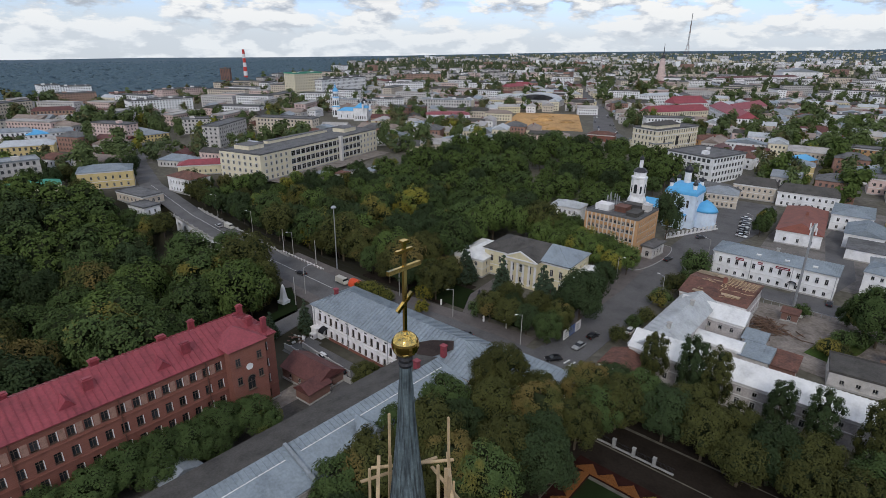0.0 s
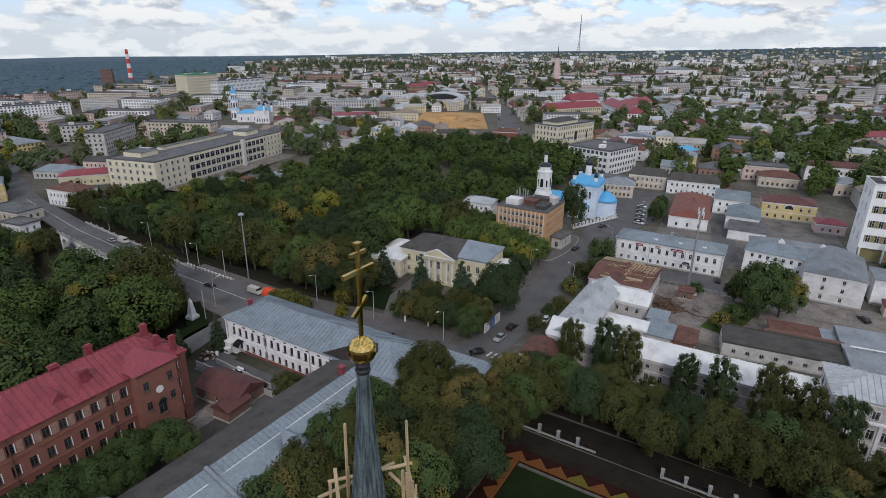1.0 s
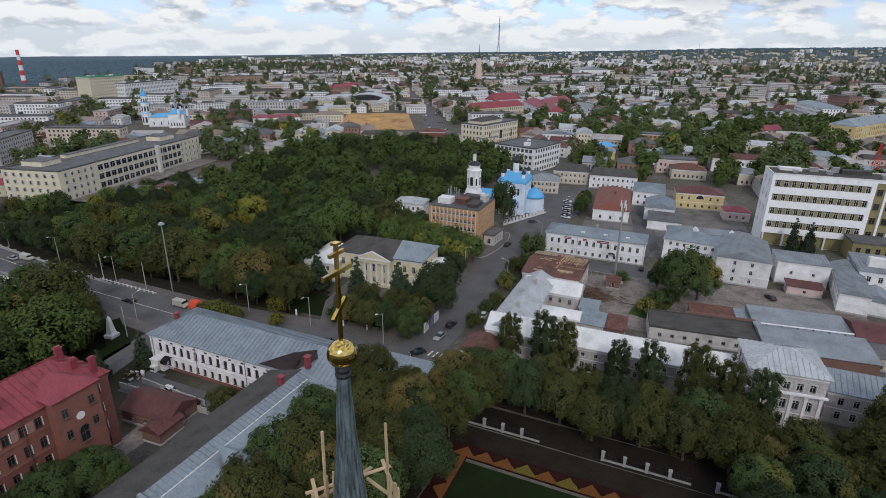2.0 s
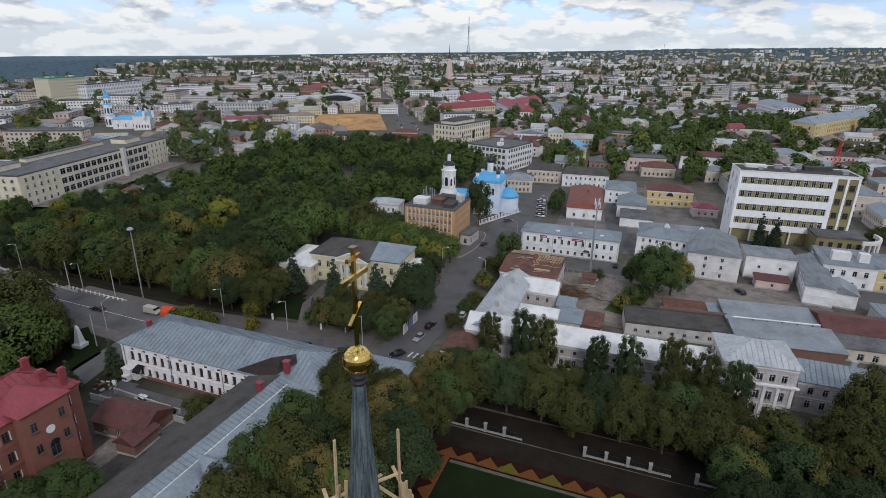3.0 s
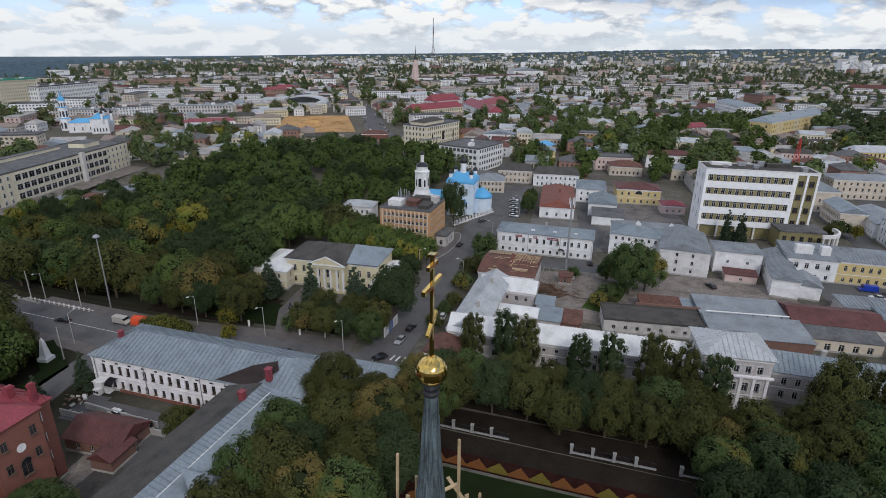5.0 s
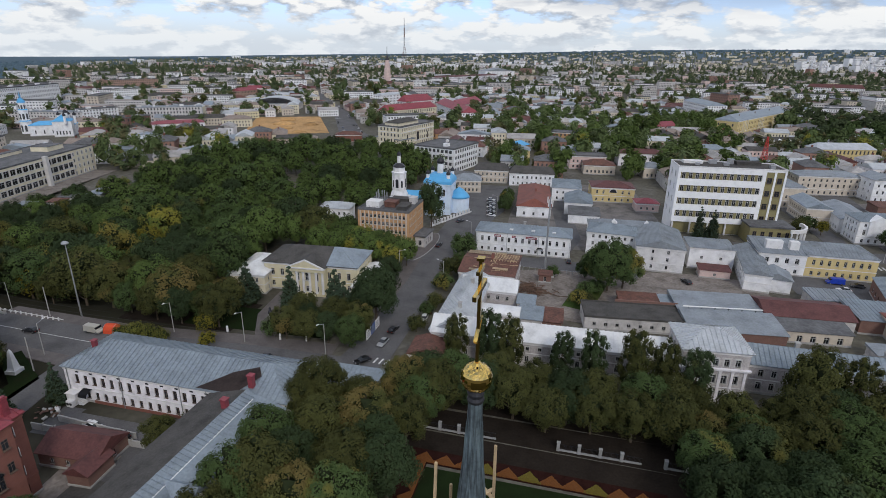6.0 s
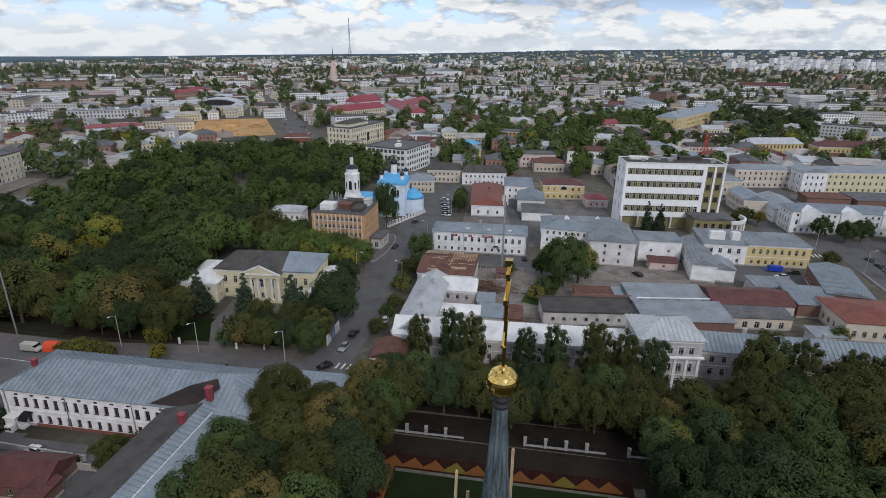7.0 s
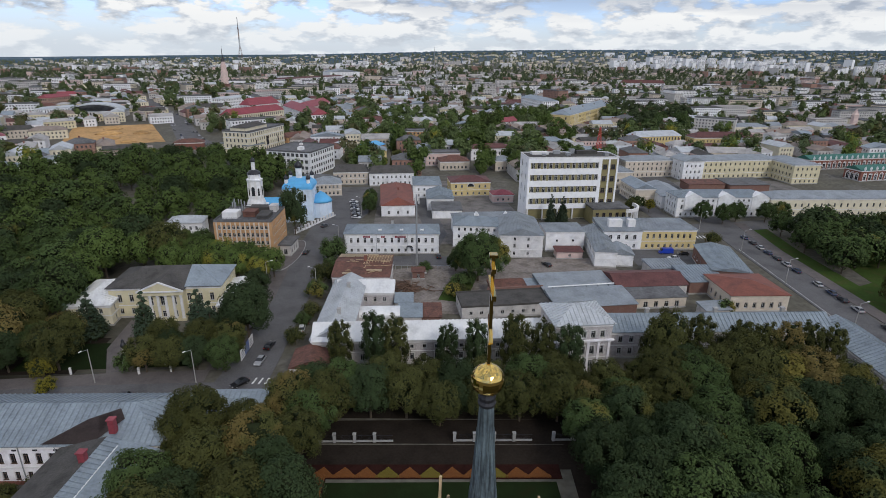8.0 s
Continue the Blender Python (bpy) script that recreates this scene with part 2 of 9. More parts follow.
M["pink"] = material("pink_plaster", (0.60, 0.46, 0.42), 0.85, vary=0.18, scale=0.3)
M["greywall"] = material("grey_plaster", (0.48, 0.46, 0.44), 0.88, vary=0.3, scale=0.4)
M["pale_grey"] = material("pale_grey_plaster", (0.62, 0.61, 0.60), 0.88, vary=0.24, scale=0.4)
M["redbrown"] = material("red_brown_metal_roof", (0.185, 0.058, 0.037), 0.6, 0.1, vary=0.3, scale=0.3, fine=2, tint=(0.12, 0.042, 0.03))
M["panel"] = material("concrete_panel", (0.54, 0.52, 0.50), 0.88, vary=0.16, scale=0.25)
M["stucco_old"] = material("weathered_stucco", (0.44, 0.41, 0.40), 0.9, vary=0.32, scale=0.5, fine=3)
M["redbrick"] = brick_material("red_brick", (0.22, 0.085, 0.06), (0.16, 0.06, 0.045), (0.2, 0.12, 0.1))
M["orangebrick"] = brick_material("orange_brick", (0.50, 0.29, 0.14), (0.44, 0.245, 0.12), (0.42, 0.31, 0.21))
M["darkbrick"] = brick_material("dark_brick", (0.2, 0.11, 0.085), (0.16, 0.085, 0.07), (0.2, 0.16, 0.14))
M["rosebrick"] = material("rose_brick", (0.36, 0.235, 0.18), 0.9, vary=0.25, scale=0.4)
M["brick_panel"] = material("faded_brick_panel", (0.30, 0.175, 0.135), 0.9, vary=0.3, scale=1.2)
M["trim"] = material("white_trim", (0.68, 0.67, 0.66), 0.8, vary=0.12)
M["metal"] = material("galvanised_roof", (0.245, 0.285, 0.315), 0.5, 0.35, vary=0.22, scale=0.25, fine=2.0, bump=0.08)
M["metal_bright"] = material("new_zinc_roof", (0.72, 0.72, 0.71), 0.45, 0.3, vary=0.2, scale=0.3, fine=2.0, bump=0.06)
M["metal_zinc"] = material("weathered_zinc_roof", (0.46, 0.48, 0.495), 0.5, 0.3, vary=0.2, scale=0.3, fine=2.0, bump=0.06)
M["metal_grey"] = material("grey_metal_roof", (0.25, 0.275, 0.295), 0.55, 0.3, vary=0.26, scale=0.2, fine=2.0, bump=0.08)
M["brown_felt"] = material("brown_felt_roof", (0.07, 0.052, 0.048), 0.85, vary=0.25, scale=0.4, fine=3)
M["slate"] = material("dark_felt_roof", (0.076, 0.072, 0.067), 0.9, vary=0.34, scale=0.3, fine=3, spec=0.15)
M["roof_worn"] = material("worn_grey_roof", (0.35, 0.335, 0.32), 0.85, vary=0.3, scale=0.15, fine=1.5)
M["roof_tan"] = material("weathered_brown_roof", (0.235, 0.19, 0.16), 0.85, vary=0.32, scale=0.15, fine=1.5)
M["bitumen"] = material("bitumen_roof", (0.11, 0.11, 0.112), 0.9, vary=0.42, scale=0.2, fine=1.2)
M["redroof"] = material("red_metal_roof", (0.25, 0.05, 0.062), 0.55, 0.1, vary=0.28, scale=0.3, fine=2, bump=0.08)
M["maroon"] = material("maroon_roof", (0.108, 0.040, 0.036), 0.65, 0.1, vary=0.36, scale=0.3, fine=2)
M["rust"] = material("rusty_brown_roof", (0.125, 0.057, 0.041), 0.8, vary=0.5, scale=0.45, fine=2, tint=(0.07, 0.035, 0.028))
M["greenroof"] = material("green_roof", (0.05, 0.26, 0.18), 0.6, vary=0.15, scale=0.3)
M["darkgreen"] = material("dark_green_roof", (0.03, 0.13, 0.10), 0.6, vary=0.15, scale=0.3)
M["blueroof"] = material("sky_blue_roof", (0.10, 0.38, 0.66), 0.5, 0.1, vary=0.12, scale=0.4)
M["glass"] = material("window_glass", (0.025, 0.028, 0.032), 0.12, vary=0.3, scale=0.7, bump=0.0, piece=0.5, spec=0.6)
M["glass_far"] = material("dull_window_glass", (0.075, 0.078, 0.083), 0.25, vary=0.3, scale=0.4, bump=0.0, spec=0.45)
M["frame"] = material("window_frame", (0.55, 0.54, 0.52), 0.6, vary=0.1)
M["frame_dark"] = material("brown_window_frame", (0.12, 0.08, 0.06), 0.6, vary=0.1)
M["olive"] = material("olive_panel", (0.235, 0.205, 0.095), 0.6, vary=0.15)
M["gold"] = material("gilded_metal", (0.70, 0.49, 0.15), 0.06, 1.0, vary=0.08, scale=3.0, fine=10, bump=0.012, spec=0.5)
M["spire"] = material("weathered_steel_sheet", (0.105, 0.125, 0.135), 0.55, 0.4, vary=0.3, scale=0.9, fine=8, bump=0.2)
# rain has drawn pale and dark streaks down the sheets
sn, sl = M["spire"].node_tree.nodes, M["spire"].node_tree.links
s_pos, s_map, s_noise, s_ramp, s_mix = sn.new("ShaderNodeNewGeometry"), sn.new("ShaderNodeMapping"), sn.new("ShaderNodeTexNoise"), sn.new("ShaderNodeValToRGB"), sn.new("ShaderNodeMix")
s_map.inputs["Scale"].default_value = (9.0, 9.0, 0.35)
s_noise.inputs["Scale"].default_value, s_noise.inputs["Detail"].default_value = 1.6, 6.0
s_ramp.color_ramp.elements[0].position, s_ramp.color_ramp.elements[0].color = 0.36, (0.35, 0.38, 0.40, 1)
s_ramp.color_ramp.elements[1].position, s_ramp.color_ramp.elements[1].color = 0.66, (1.9, 2.1, 2.1, 1)
s_mix.data_type, s_mix.blend_type = "RGBA", "MULTIPLY"
s_mix.inputs["Factor"].default_value = 0.8
s_base = sn["Principled BSDF"].inputs["Base Color"]
sl.new(s_pos.outputs["Position"], s_map.inputs["Vector"])
sl.new(s_map.outputs[0], s_noise.inputs["Vector"])
sl.new(s_noise.outputs["Fac"], s_ramp.inputs[0])
sl.new(s_base.links[0].from_socket, s_mix.inputs["A"])
sl.new(s_ramp.outputs[0], s_mix.inputs["B"])
sl.new(s_mix.outputs["Result"], s_base)
M["timber"] = material("raw_timber", (0.46, 0.34, 0.2), 0.8, vary=0.2, scale=2.0, fine=20, piece=0.15)
M["plywood"] = material("plywood", (0.50, 0.40, 0.28), 0.8, vary=0.2, scale=1.5, piece=0.15)
M["signred"] = material("crimson_sign", (0.22, 0.02, 0.035), 0.6, vary=0.1)
M["oldwood"] = material("old_timber", (0.13, 0.08, 0.055), 0.9, vary=0.3, scale=1.0, piece=0.3)
M["iron"] = material("dark_iron", (0.04, 0.04, 0.045), 0.6, 0.5, vary=0.2)
M["steel"] = material("grey_steel", (0.35, 0.36, 0.37), 0.5, 0.5, vary=0.15)
M["concrete"] = material("concrete", (0.36, 0.35, 0.33), 0.9, vary=0.2, scale=0.4)
M["redpaint"] = material("red_paint", (0.5, 0.05, 0.04), 0.6, vary=0.1)
M["bark"] = material("bark", (0.09, 0.07, 0.05), 0.95, vary=0.3, scale=1.0)
M["cupola"] = material("dark_cupola", (0.035, 0.035, 0.04), 0.4, 0.4, vary=0.2)
# marigold and bed soil colours lowered to hold the shade of the trees
M["flower_o"] = material("orange_marigold", (0.14, 0.05, 0.010), 0.9, vary=0.5, scale=3.0, fine=18, bump=0.5, tint=(0.2, 0.08, 0.02))
M["flower_y"] = material("yellow_marigold", (0.12, 0.092, 0.011), 0.9, vary=0.5, scale=3.0, fine=18, bump=0.5, tint=(0.15, 0.13, 0.02))
M["soil"] = material("shaded_red_soil", (0.026, 0.010, 0.008), 0.97, vary=0.3, spec=0.05)
M["leaf_dark"] = leaf_material("leaf_dark", (0.021, 0.034, 0.015), (0.054, 0.078, 0.033), (0.08, 0.075, 0.02), 0.04)
M["leaf_green"] = leaf_material("leaf_green", (0.036, 0.058, 0.021), (0.088, 0.126, 0.042), (0.14, 0.12, 0.03), 0.05)
M["leaf_lime"] = leaf_material("leaf_lime", (0.060, 0.066, 0.016), (0.165, 0.165, 0.036), (0.17, 0.16, 0.03), 0.05)
M["leaf_fresh"] = leaf_material("leaf_fresh", (0.050, 0.080, 0.022), (0.120, 0.165, 0.046), (0.17, 0.16, 0.03), 0.05)
M["leaf_olive"] = leaf_material("leaf_olive", (0.029, 0.035, 0.012), (0.106, 0.108, 0.034), (0.125, 0.098, 0.034), 0.12)
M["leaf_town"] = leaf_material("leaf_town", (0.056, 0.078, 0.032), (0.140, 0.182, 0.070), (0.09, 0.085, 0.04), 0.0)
# pale suburb leaves: far sunlight and haze put into the colour
M["leaf_sunlit_suburb"] = leaf_material("leaf_sunlit_suburb", (0.10, 0.118, 0.066), (0.18, 0.19, 0.10), (0.16, 0.15, 0.07), 0.0)
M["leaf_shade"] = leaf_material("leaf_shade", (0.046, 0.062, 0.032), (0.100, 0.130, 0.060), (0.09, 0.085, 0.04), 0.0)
# near-black crown cores: the shade between the leaves put into colour
M["leaf_core"] = material("crown_shade", (0.028, 0.036, 0.017), 0.97, vary=0.3, scale=1.0, bump=0.0, spec=0.03)
M["leaf_yellow"] = leaf_material("leaf_yellow", (0.09, 0.085, 0.014), (0.23, 0.20, 0.03), (0.25, 0.17, 0.03), 0.15)
# blue-green leaf colour carries the distance haze over the skyline woods
M["hazy_wood"] = leaf_material("hazy_wood", (0.06, 0.094, 0.118), (0.084, 0.124, 0.15), (0.09, 0.10, 0.09), 0.05)
M["grass"] = material("rough_grass", (0.045, 0.075, 0.018), 0.97, vary=0.35, scale=0.2, fine=3, tint=(0.07, 0.07, 0.025), spec=0.05)
M["needle"] = leaf_material("needle", (0.022, 0.036, 0.024), (0.072, 0.100, 0.060), (0.05, 0.06, 0.03), 0.0)


# ---- mesh helpers ----
def part(name, mesh, mats, parent=None, label=""):
    """Links a bmesh, or a mesh already made, as one object under a thing or part."""
    if isinstance(mesh, bmesh.types.BMesh):
        data = bpy.data.meshes.new(name)
        mesh.to_mesh(data)
        mesh.free()
        for m in mats if isinstance(mats, (list, tuple)) else [mats]:
            data.materials.append(m)
    else:
        data = mesh
    ob = new(name, data)
    if parent:
        ob.parent = parent
    if label:
        ob["label"] = label
    return ob


def empty(name, m, label, category, group="", kind=""):
    ob = new(name)
    ob.empty_display_size = 0.5
    ob.matrix_world = m
    return tagged(ob, label, category, group, kind)


def box(bm, x0, y0, z0, x1, y1, z1, mat=0, m=None):
    v = [Vector((x, y, z)) for z in (z0, z1) for y in (y0, y1) for x in (x0, x1)]
    v = [bm.verts.new(m @ p if m else p) for p in v]
    for f in ((0, 2, 3, 1), (4, 5, 7, 6), (0, 1, 5, 4), (1, 3, 7, 5), (3, 2, 6, 7), (2, 0, 4, 6)):
        bm.faces.new([v[i] for i in f]).material_index = mat


def beam(bm, a, b, w, t=None, mat=0):
    """A squared bar from a to b."""
    a, b = Vector(a), Vector(b)
    q = (b - a).to_track_quat("Z", "Y").to_matrix().to_4x4()
    t = t or w
    box(bm, -w / 2, -t / 2, 0, w / 2, t / 2, (b - a).length, mat, Matrix.Translation(a) @ q)


def tube(bm, a, b, r0, r1, seg=8, mat=0, caps=True):
    a, b = Vector(a), Vector(b)
    q = (b - a).to_track_quat("Z", "Y").to_matrix()
    rings = []
    for p, r in ((a, r0), (b, r1)):
        rings.append([bm.verts.new(p + q @ Vector((r * math.cos(2 * math.pi * i / seg), r * math.sin(2 * math.pi * i / seg), 0))) for i in range(seg)])
    for i in range(seg):
        f = bm.faces.new((rings[0][i], rings[0][(i + 1) % seg], rings[1][(i + 1) % seg], rings[1][i]))
        f.material_index = mat
    if caps:
        bm.faces.new(rings[1]).material_index = mat
        bm.faces.new(rings[0][::-1]).material_index = mat


def lathe(bm, profile, seg=16, mat=0, centre=(0, 0, 0), smooth=False, start=0.0):
    """A turned body from (radius, height) pairs."""
    c = Vector(centre)
    rings = []
    for r, z in profile:
        rings.append([bm.verts.new(c + Vector((r * math.cos(start + 2 * math.pi * i / seg), r * math.sin(start + 2 * math.pi * i / seg), z))) for i in range(seg)])
    for a, b in zip(rings, rings[1:]):
        for i in range(seg):
            f = bm.faces.new((a[i], a[(i + 1) % seg], b[(i + 1) % seg], b[i]))
            f.material_index, f.smooth = mat, smooth
    bm.faces.new(rings[0][::-1]).material_index = mat
    bm.faces.new(rings[-1]).material_index = mat


def poly(bm, pts, mat=0):
    f = bm.faces.new([bm.verts.new(Vector(p)) for p in pts])
    f.material_index = mat
    return f


def clip(pts, axis, value, keep):
    """The part of a polygon on one side of a plane."""
    out, side = [], lambda p: (p[axis] - value) * keep
    for a, b in zip(pts, pts[1:] + pts[:1]):
        if side(a) >= 0:
            out.append(a)
        if (side(a) > 0) != (side(b) > 0) and abs(side(a) - side(b)) > 1e-9:
            k = side(a) / (side(a) - side(b))
            out.append(tuple(p + (q - p) * k for p, q in zip(a, b)))
    return out


def seams(bm, pts, gap=1.1, high=0.12, mat=0):
    """Standing seams down a roof slope."""
    pts = [Vector(p) for p in pts]
    nrm = (pts[1] - pts[0]).cross(pts[2] - pts[0]).normalized()
    if nrm.z < 0:
        nrm = -nrm
    down = Vector((nrm.x, nrm.y, 0))
    if down.length < 1e-4:
        return
    down = (down.normalized() - nrm * down.normalized().dot(nrm)).normalized()
    across = nrm.cross(down)
    u = [p.dot(across) for p in pts]
    k = min(u) + gap * 0.5
    while k < max(u):
        hits = []
        for i in range(len(pts)):
            a, b = u[i], u[(i + 1) % len(pts)]
            if (a - k) * (b - k) < 0:
                hits.append(pts[i].lerp(pts[(i + 1) % len(pts)], (k - a) / (b - a)))
        if len(hits) == 2 and (hits[0] - hits[1]).length > 0.4:
            o = nrm * high * 0.5
            beam(bm, hits[0] + o, hits[1] + o, 0.11, high + 0.02, mat)
        k += gap


# ---- windows, kept and shared by size ----
WINDOWS = {}


def window_meshes(w, h, frame_mat, arch=False, surround=0.0):
    key = (round(w, 2), round(h, 2), frame_mat, arch, surround)
    if key in WINDOWS:
        return WINDOWS[key]
    bm = bmesh.new()
    t = min(0.09, w * 0.08)
    s = surround
    # a relief of cells: bars, sill and surround stand out by their own depth, panes stay open
    xs = [-w / 2 - max(s, 0.06), -w / 2, -w / 2 + t, w / 2 - t, w / 2, w / 2 + max(s, 0.06)]
    zs = [-0.08, 0.0, t, h - t, h]
    if w > 0.7:
        xs += [-t * 0.4, t * 0.4]
    if h > 1.3:
        zs += [h * 0.68, h * 0.68 + t * 0.8]
    if s:
        zs += [h + s, h + s + 0.12]
    xs, zs = sorted(xs), sorted(zs)

    def front(a, b):
        """Where the front of a cell stands, or None for an opening."""
        if b < 0:
            return -0.32
        if s and b > h + s:
            return -0.36
        if abs(a) > w / 2 or b > h:
            return -0.28 if s else None
        if abs(a) > w / 2 - t or b < t or b > h - t or (w > 0.7 and abs(a) < t * 0.4):
            return 0.0
        return 0.01 if h > 1.3 and h * 0.68 < b < h * 0.68 + t * 0.8 else None

    cells = {(i, j): front((xs[i] + xs[i + 1]) / 2, (zs[j] + zs[j + 1]) / 2) for i in range(len(xs) - 1) for j in range(len(zs) - 1)}
    for (i, j), y in cells.items():
        if y is None:
            continue
        x0, x1, z0, z1 = xs[i], xs[i + 1], zs[j], zs[j + 1]
        poly(bm, [(x0, y, z0), (x1, y, z0), (x1, y, z1), (x0, y, z1)])
        for di, dj, p, q in ((-1, 0, (x0, z1), (x0, z0)), (1, 0, (x1, z0), (x1, z1)), (0, -1, (x0, z0), (x1, z0)), (0, 1, (x1, z1), (x0, z1))):
            other = cells.get((i + di, j + dj))
            back = 0.08 if other is None else other
            if back > y:
                poly(bm, [(p[0], y, p[1]), (p[0], back, p[1]), (q[0], back, q[1]), (q[0], y, q[1])])
    bmesh.ops.remove_doubles(bm, verts=bm.verts, dist=0.0005)
    if arch:
        k, r = 8, w / 2
        for i in range(k):
            a, b = math.pi * i / k, math.pi * (i + 1) / k
            p = [(r * math.cos(a), -0.26, h + r * math.sin(a)), (r * math.cos(b), -0.26, h + r * math.sin(b))]
            q = [(r * 1.22 * math.cos(b), -0.26, h + r * 1.22 * math.sin(b)), (r * 1.22 * math.cos(a), -0.26, h + r * 1.22 * math.sin(a))]
            poly(bm, p + q)
            poly(bm, [(x, -0.19, z) for x, y, z in (p + q)][::-1])
            poly(bm, [q[1], q[0], (q[0][0], -0.19, q[0][2]), (q[1][0], -0.19, q[1][2])])
    fr = bpy.data.meshes.new("window")
    bm.to_mesh(fr)
    bm.free()
    fr.materials.append(M[frame_mat])
    bm = bmesh.new()
    box(bm, -w / 2 + t * 0.5, 0.03, t * 0.5, w / 2 - t * 0.5, 0.05, h - t * 0.5)
    if arch:
        k, r = 8, w / 2
        ring = [(r * math.cos(math.pi * i / k), -0.215, h + r * math.sin(math.pi * i / k)) for i in range(k + 1)]
        poly(bm, ring)
        poly(bm, [(x, -0.2, z) for x, y, z in ring[::-1]])
    pane = bpy.data.meshes.new("pane")
    bm.to_mesh(pane)
    bm.free()
    pane.materials.append(M["glass"])
    WINDOWS[key] = (fr, pane)
    return WINDOWS[key]


WHOLE = {}


def put_window(parent, m, w, h, frame_mat="frame", arch=False, surround=0.0, split=True):
    """A window under a house; split: its pane is a mesh of its own."""
    fr, pane = window_meshes(w, h, frame_mat, arch, surround)
    if not split:
        if fr not in WHOLE:
            bm = bmesh.new()
            bm.from_mesh(fr)
            k = len(bm.faces)
            bm.from_mesh(pane)
            bm.faces.ensure_lookup_table()
            for f in bm.faces[k:]:
                f.material_index = 1
            both = bpy.data.meshes.new("window")
            bm.to_mesh(both)
            bm.free()
            both.materials.append(M[frame_mat])
            both.materials.append(M["glass"])
            WHOLE[fr] = both
        fr = WHOLE[fr]
    a = part("window", fr, None, parent)
    a.matrix_basis = m
    if split:
        part("pane", pane, None, a)
    return a


def facade(bm, m, width, z0, z1, holes, depth=0.22, mat=0):
    """A wall sheet with real openings; m takes (along, out, up) to the house. holes: (centre, sill, width, height)."""
    def quad(pts):
        f = bm.faces.new([bm.verts.new(m @ Vector(p)) for p in pts])
        f.material_index = mat

    rows = sorted({(s, s + h) for _, s, _, h in holes})
    z = z0
    for s, e in rows:
        if s > z:
            quad([(0, 0, z), (width, 0, z), (width, 0, s), (0, 0, s)])
        x = 0
        for c, _, w, h in sorted(k for k in holes if (k[1], k[1] + k[3]) == (s, e)):
            quad([(x, 0, s), (c - w / 2, 0, s), (c - w / 2, 0, e), (x, 0, e)])
            l, r, d = c - w / 2, c + w / 2, depth + 0.06
            quad([(l, 0, s), (l, d, s), (l, d, e), (l, 0, e)])
            quad([(r, d, s), (r, 0, s), (r, 0, e), (r, d, e)])
            quad([(l, 0, s), (r, 0, s), (r, d, s), (l, d, s)])
            quad([(l, d, e), (r, d, e), (r, 0, e), (l, 0, e)])
            x = r
        quad([(x, 0, s), (width, 0, s), (width, 0, e), (x, 0, e)])
        z = e
    if z1 > z:
        quad([(0, 0, z), (width, 0, z), (width, 0, z1), (0, 0, z1)])


def sides(w, d):
    """The four walls of a block: front, right, back, left; along, in, up."""
    return (
        (w, Matrix.Identity(4)),
        (d, Matrix.Translation((w, 0, 0)) @ Matrix.Rotation(radians(90), 4, "Z")),
        (w, Matrix.Translation((w, d, 0)) @ Matrix.Rotation(radians(180), 4, "Z")),
        (d, Matrix.Translation((0, d, 0)) @ Matrix.Rotation(radians(270), 4, "Z")),
    )


def roof_faces(kind, w, d, h, rise, over, ends=0.5):
    """Slopes of a roof over a block, as polygons, the lowest edge first."""
    x0, y0, x1, y1 = -over, -over, w + over, d + over
    z, t = h + 0.14, h + 0.14 + rise
    if kind == "hip":
        if w >= d:
            k = (y1 - y0) * ends
            a, b = (x0 + k, (y0 + y1) / 2, t), (x1 - k, (y0 + y1) / 2, t)
            return [[(x0, y0, z), (x1, y0, z), b, a], [(x1, y0, z), (x1, y1, z), b], [(x1, y1, z), (x0, y1, z), a, b], [(x0, y1, z), (x0, y0, z), a]]
        k = (x1 - x0) * ends
        a, b = ((x0 + x1) / 2, y0 + k, t), ((x0 + x1) / 2, y1 - k, t)
        return [[(x0, y0, z), (x1, y0, z), a], [(x1, y0, z), (x1, y1, z), b, a], [(x1, y1, z), (x0, y1, z), b], [(x0, y1, z), (x0, y0, z), a, b]]
    if kind == "gable_x":
        a, b = (x0, (y0 + y1) / 2, t), (x1, (y0 + y1) / 2, t)
        return [[(x0, y0, z), (x1, y0, z), b, a], [(x1, y1, z), (x0, y1, z), a, b]]
    if kind == "gable_y":
        a, b = ((x0 + x1) / 2, y0, t), ((x0 + x1) / 2, y1, t)
        return [[(x1, y0, z), (x1, y1, z), b, a], [(x0, y1, z), (x0, y0, z), a, b]]
    return [[(x0, y0, z), (x1, y0, z), (x1, y1, z + rise), (x0, y1, z + rise)]]  # lean


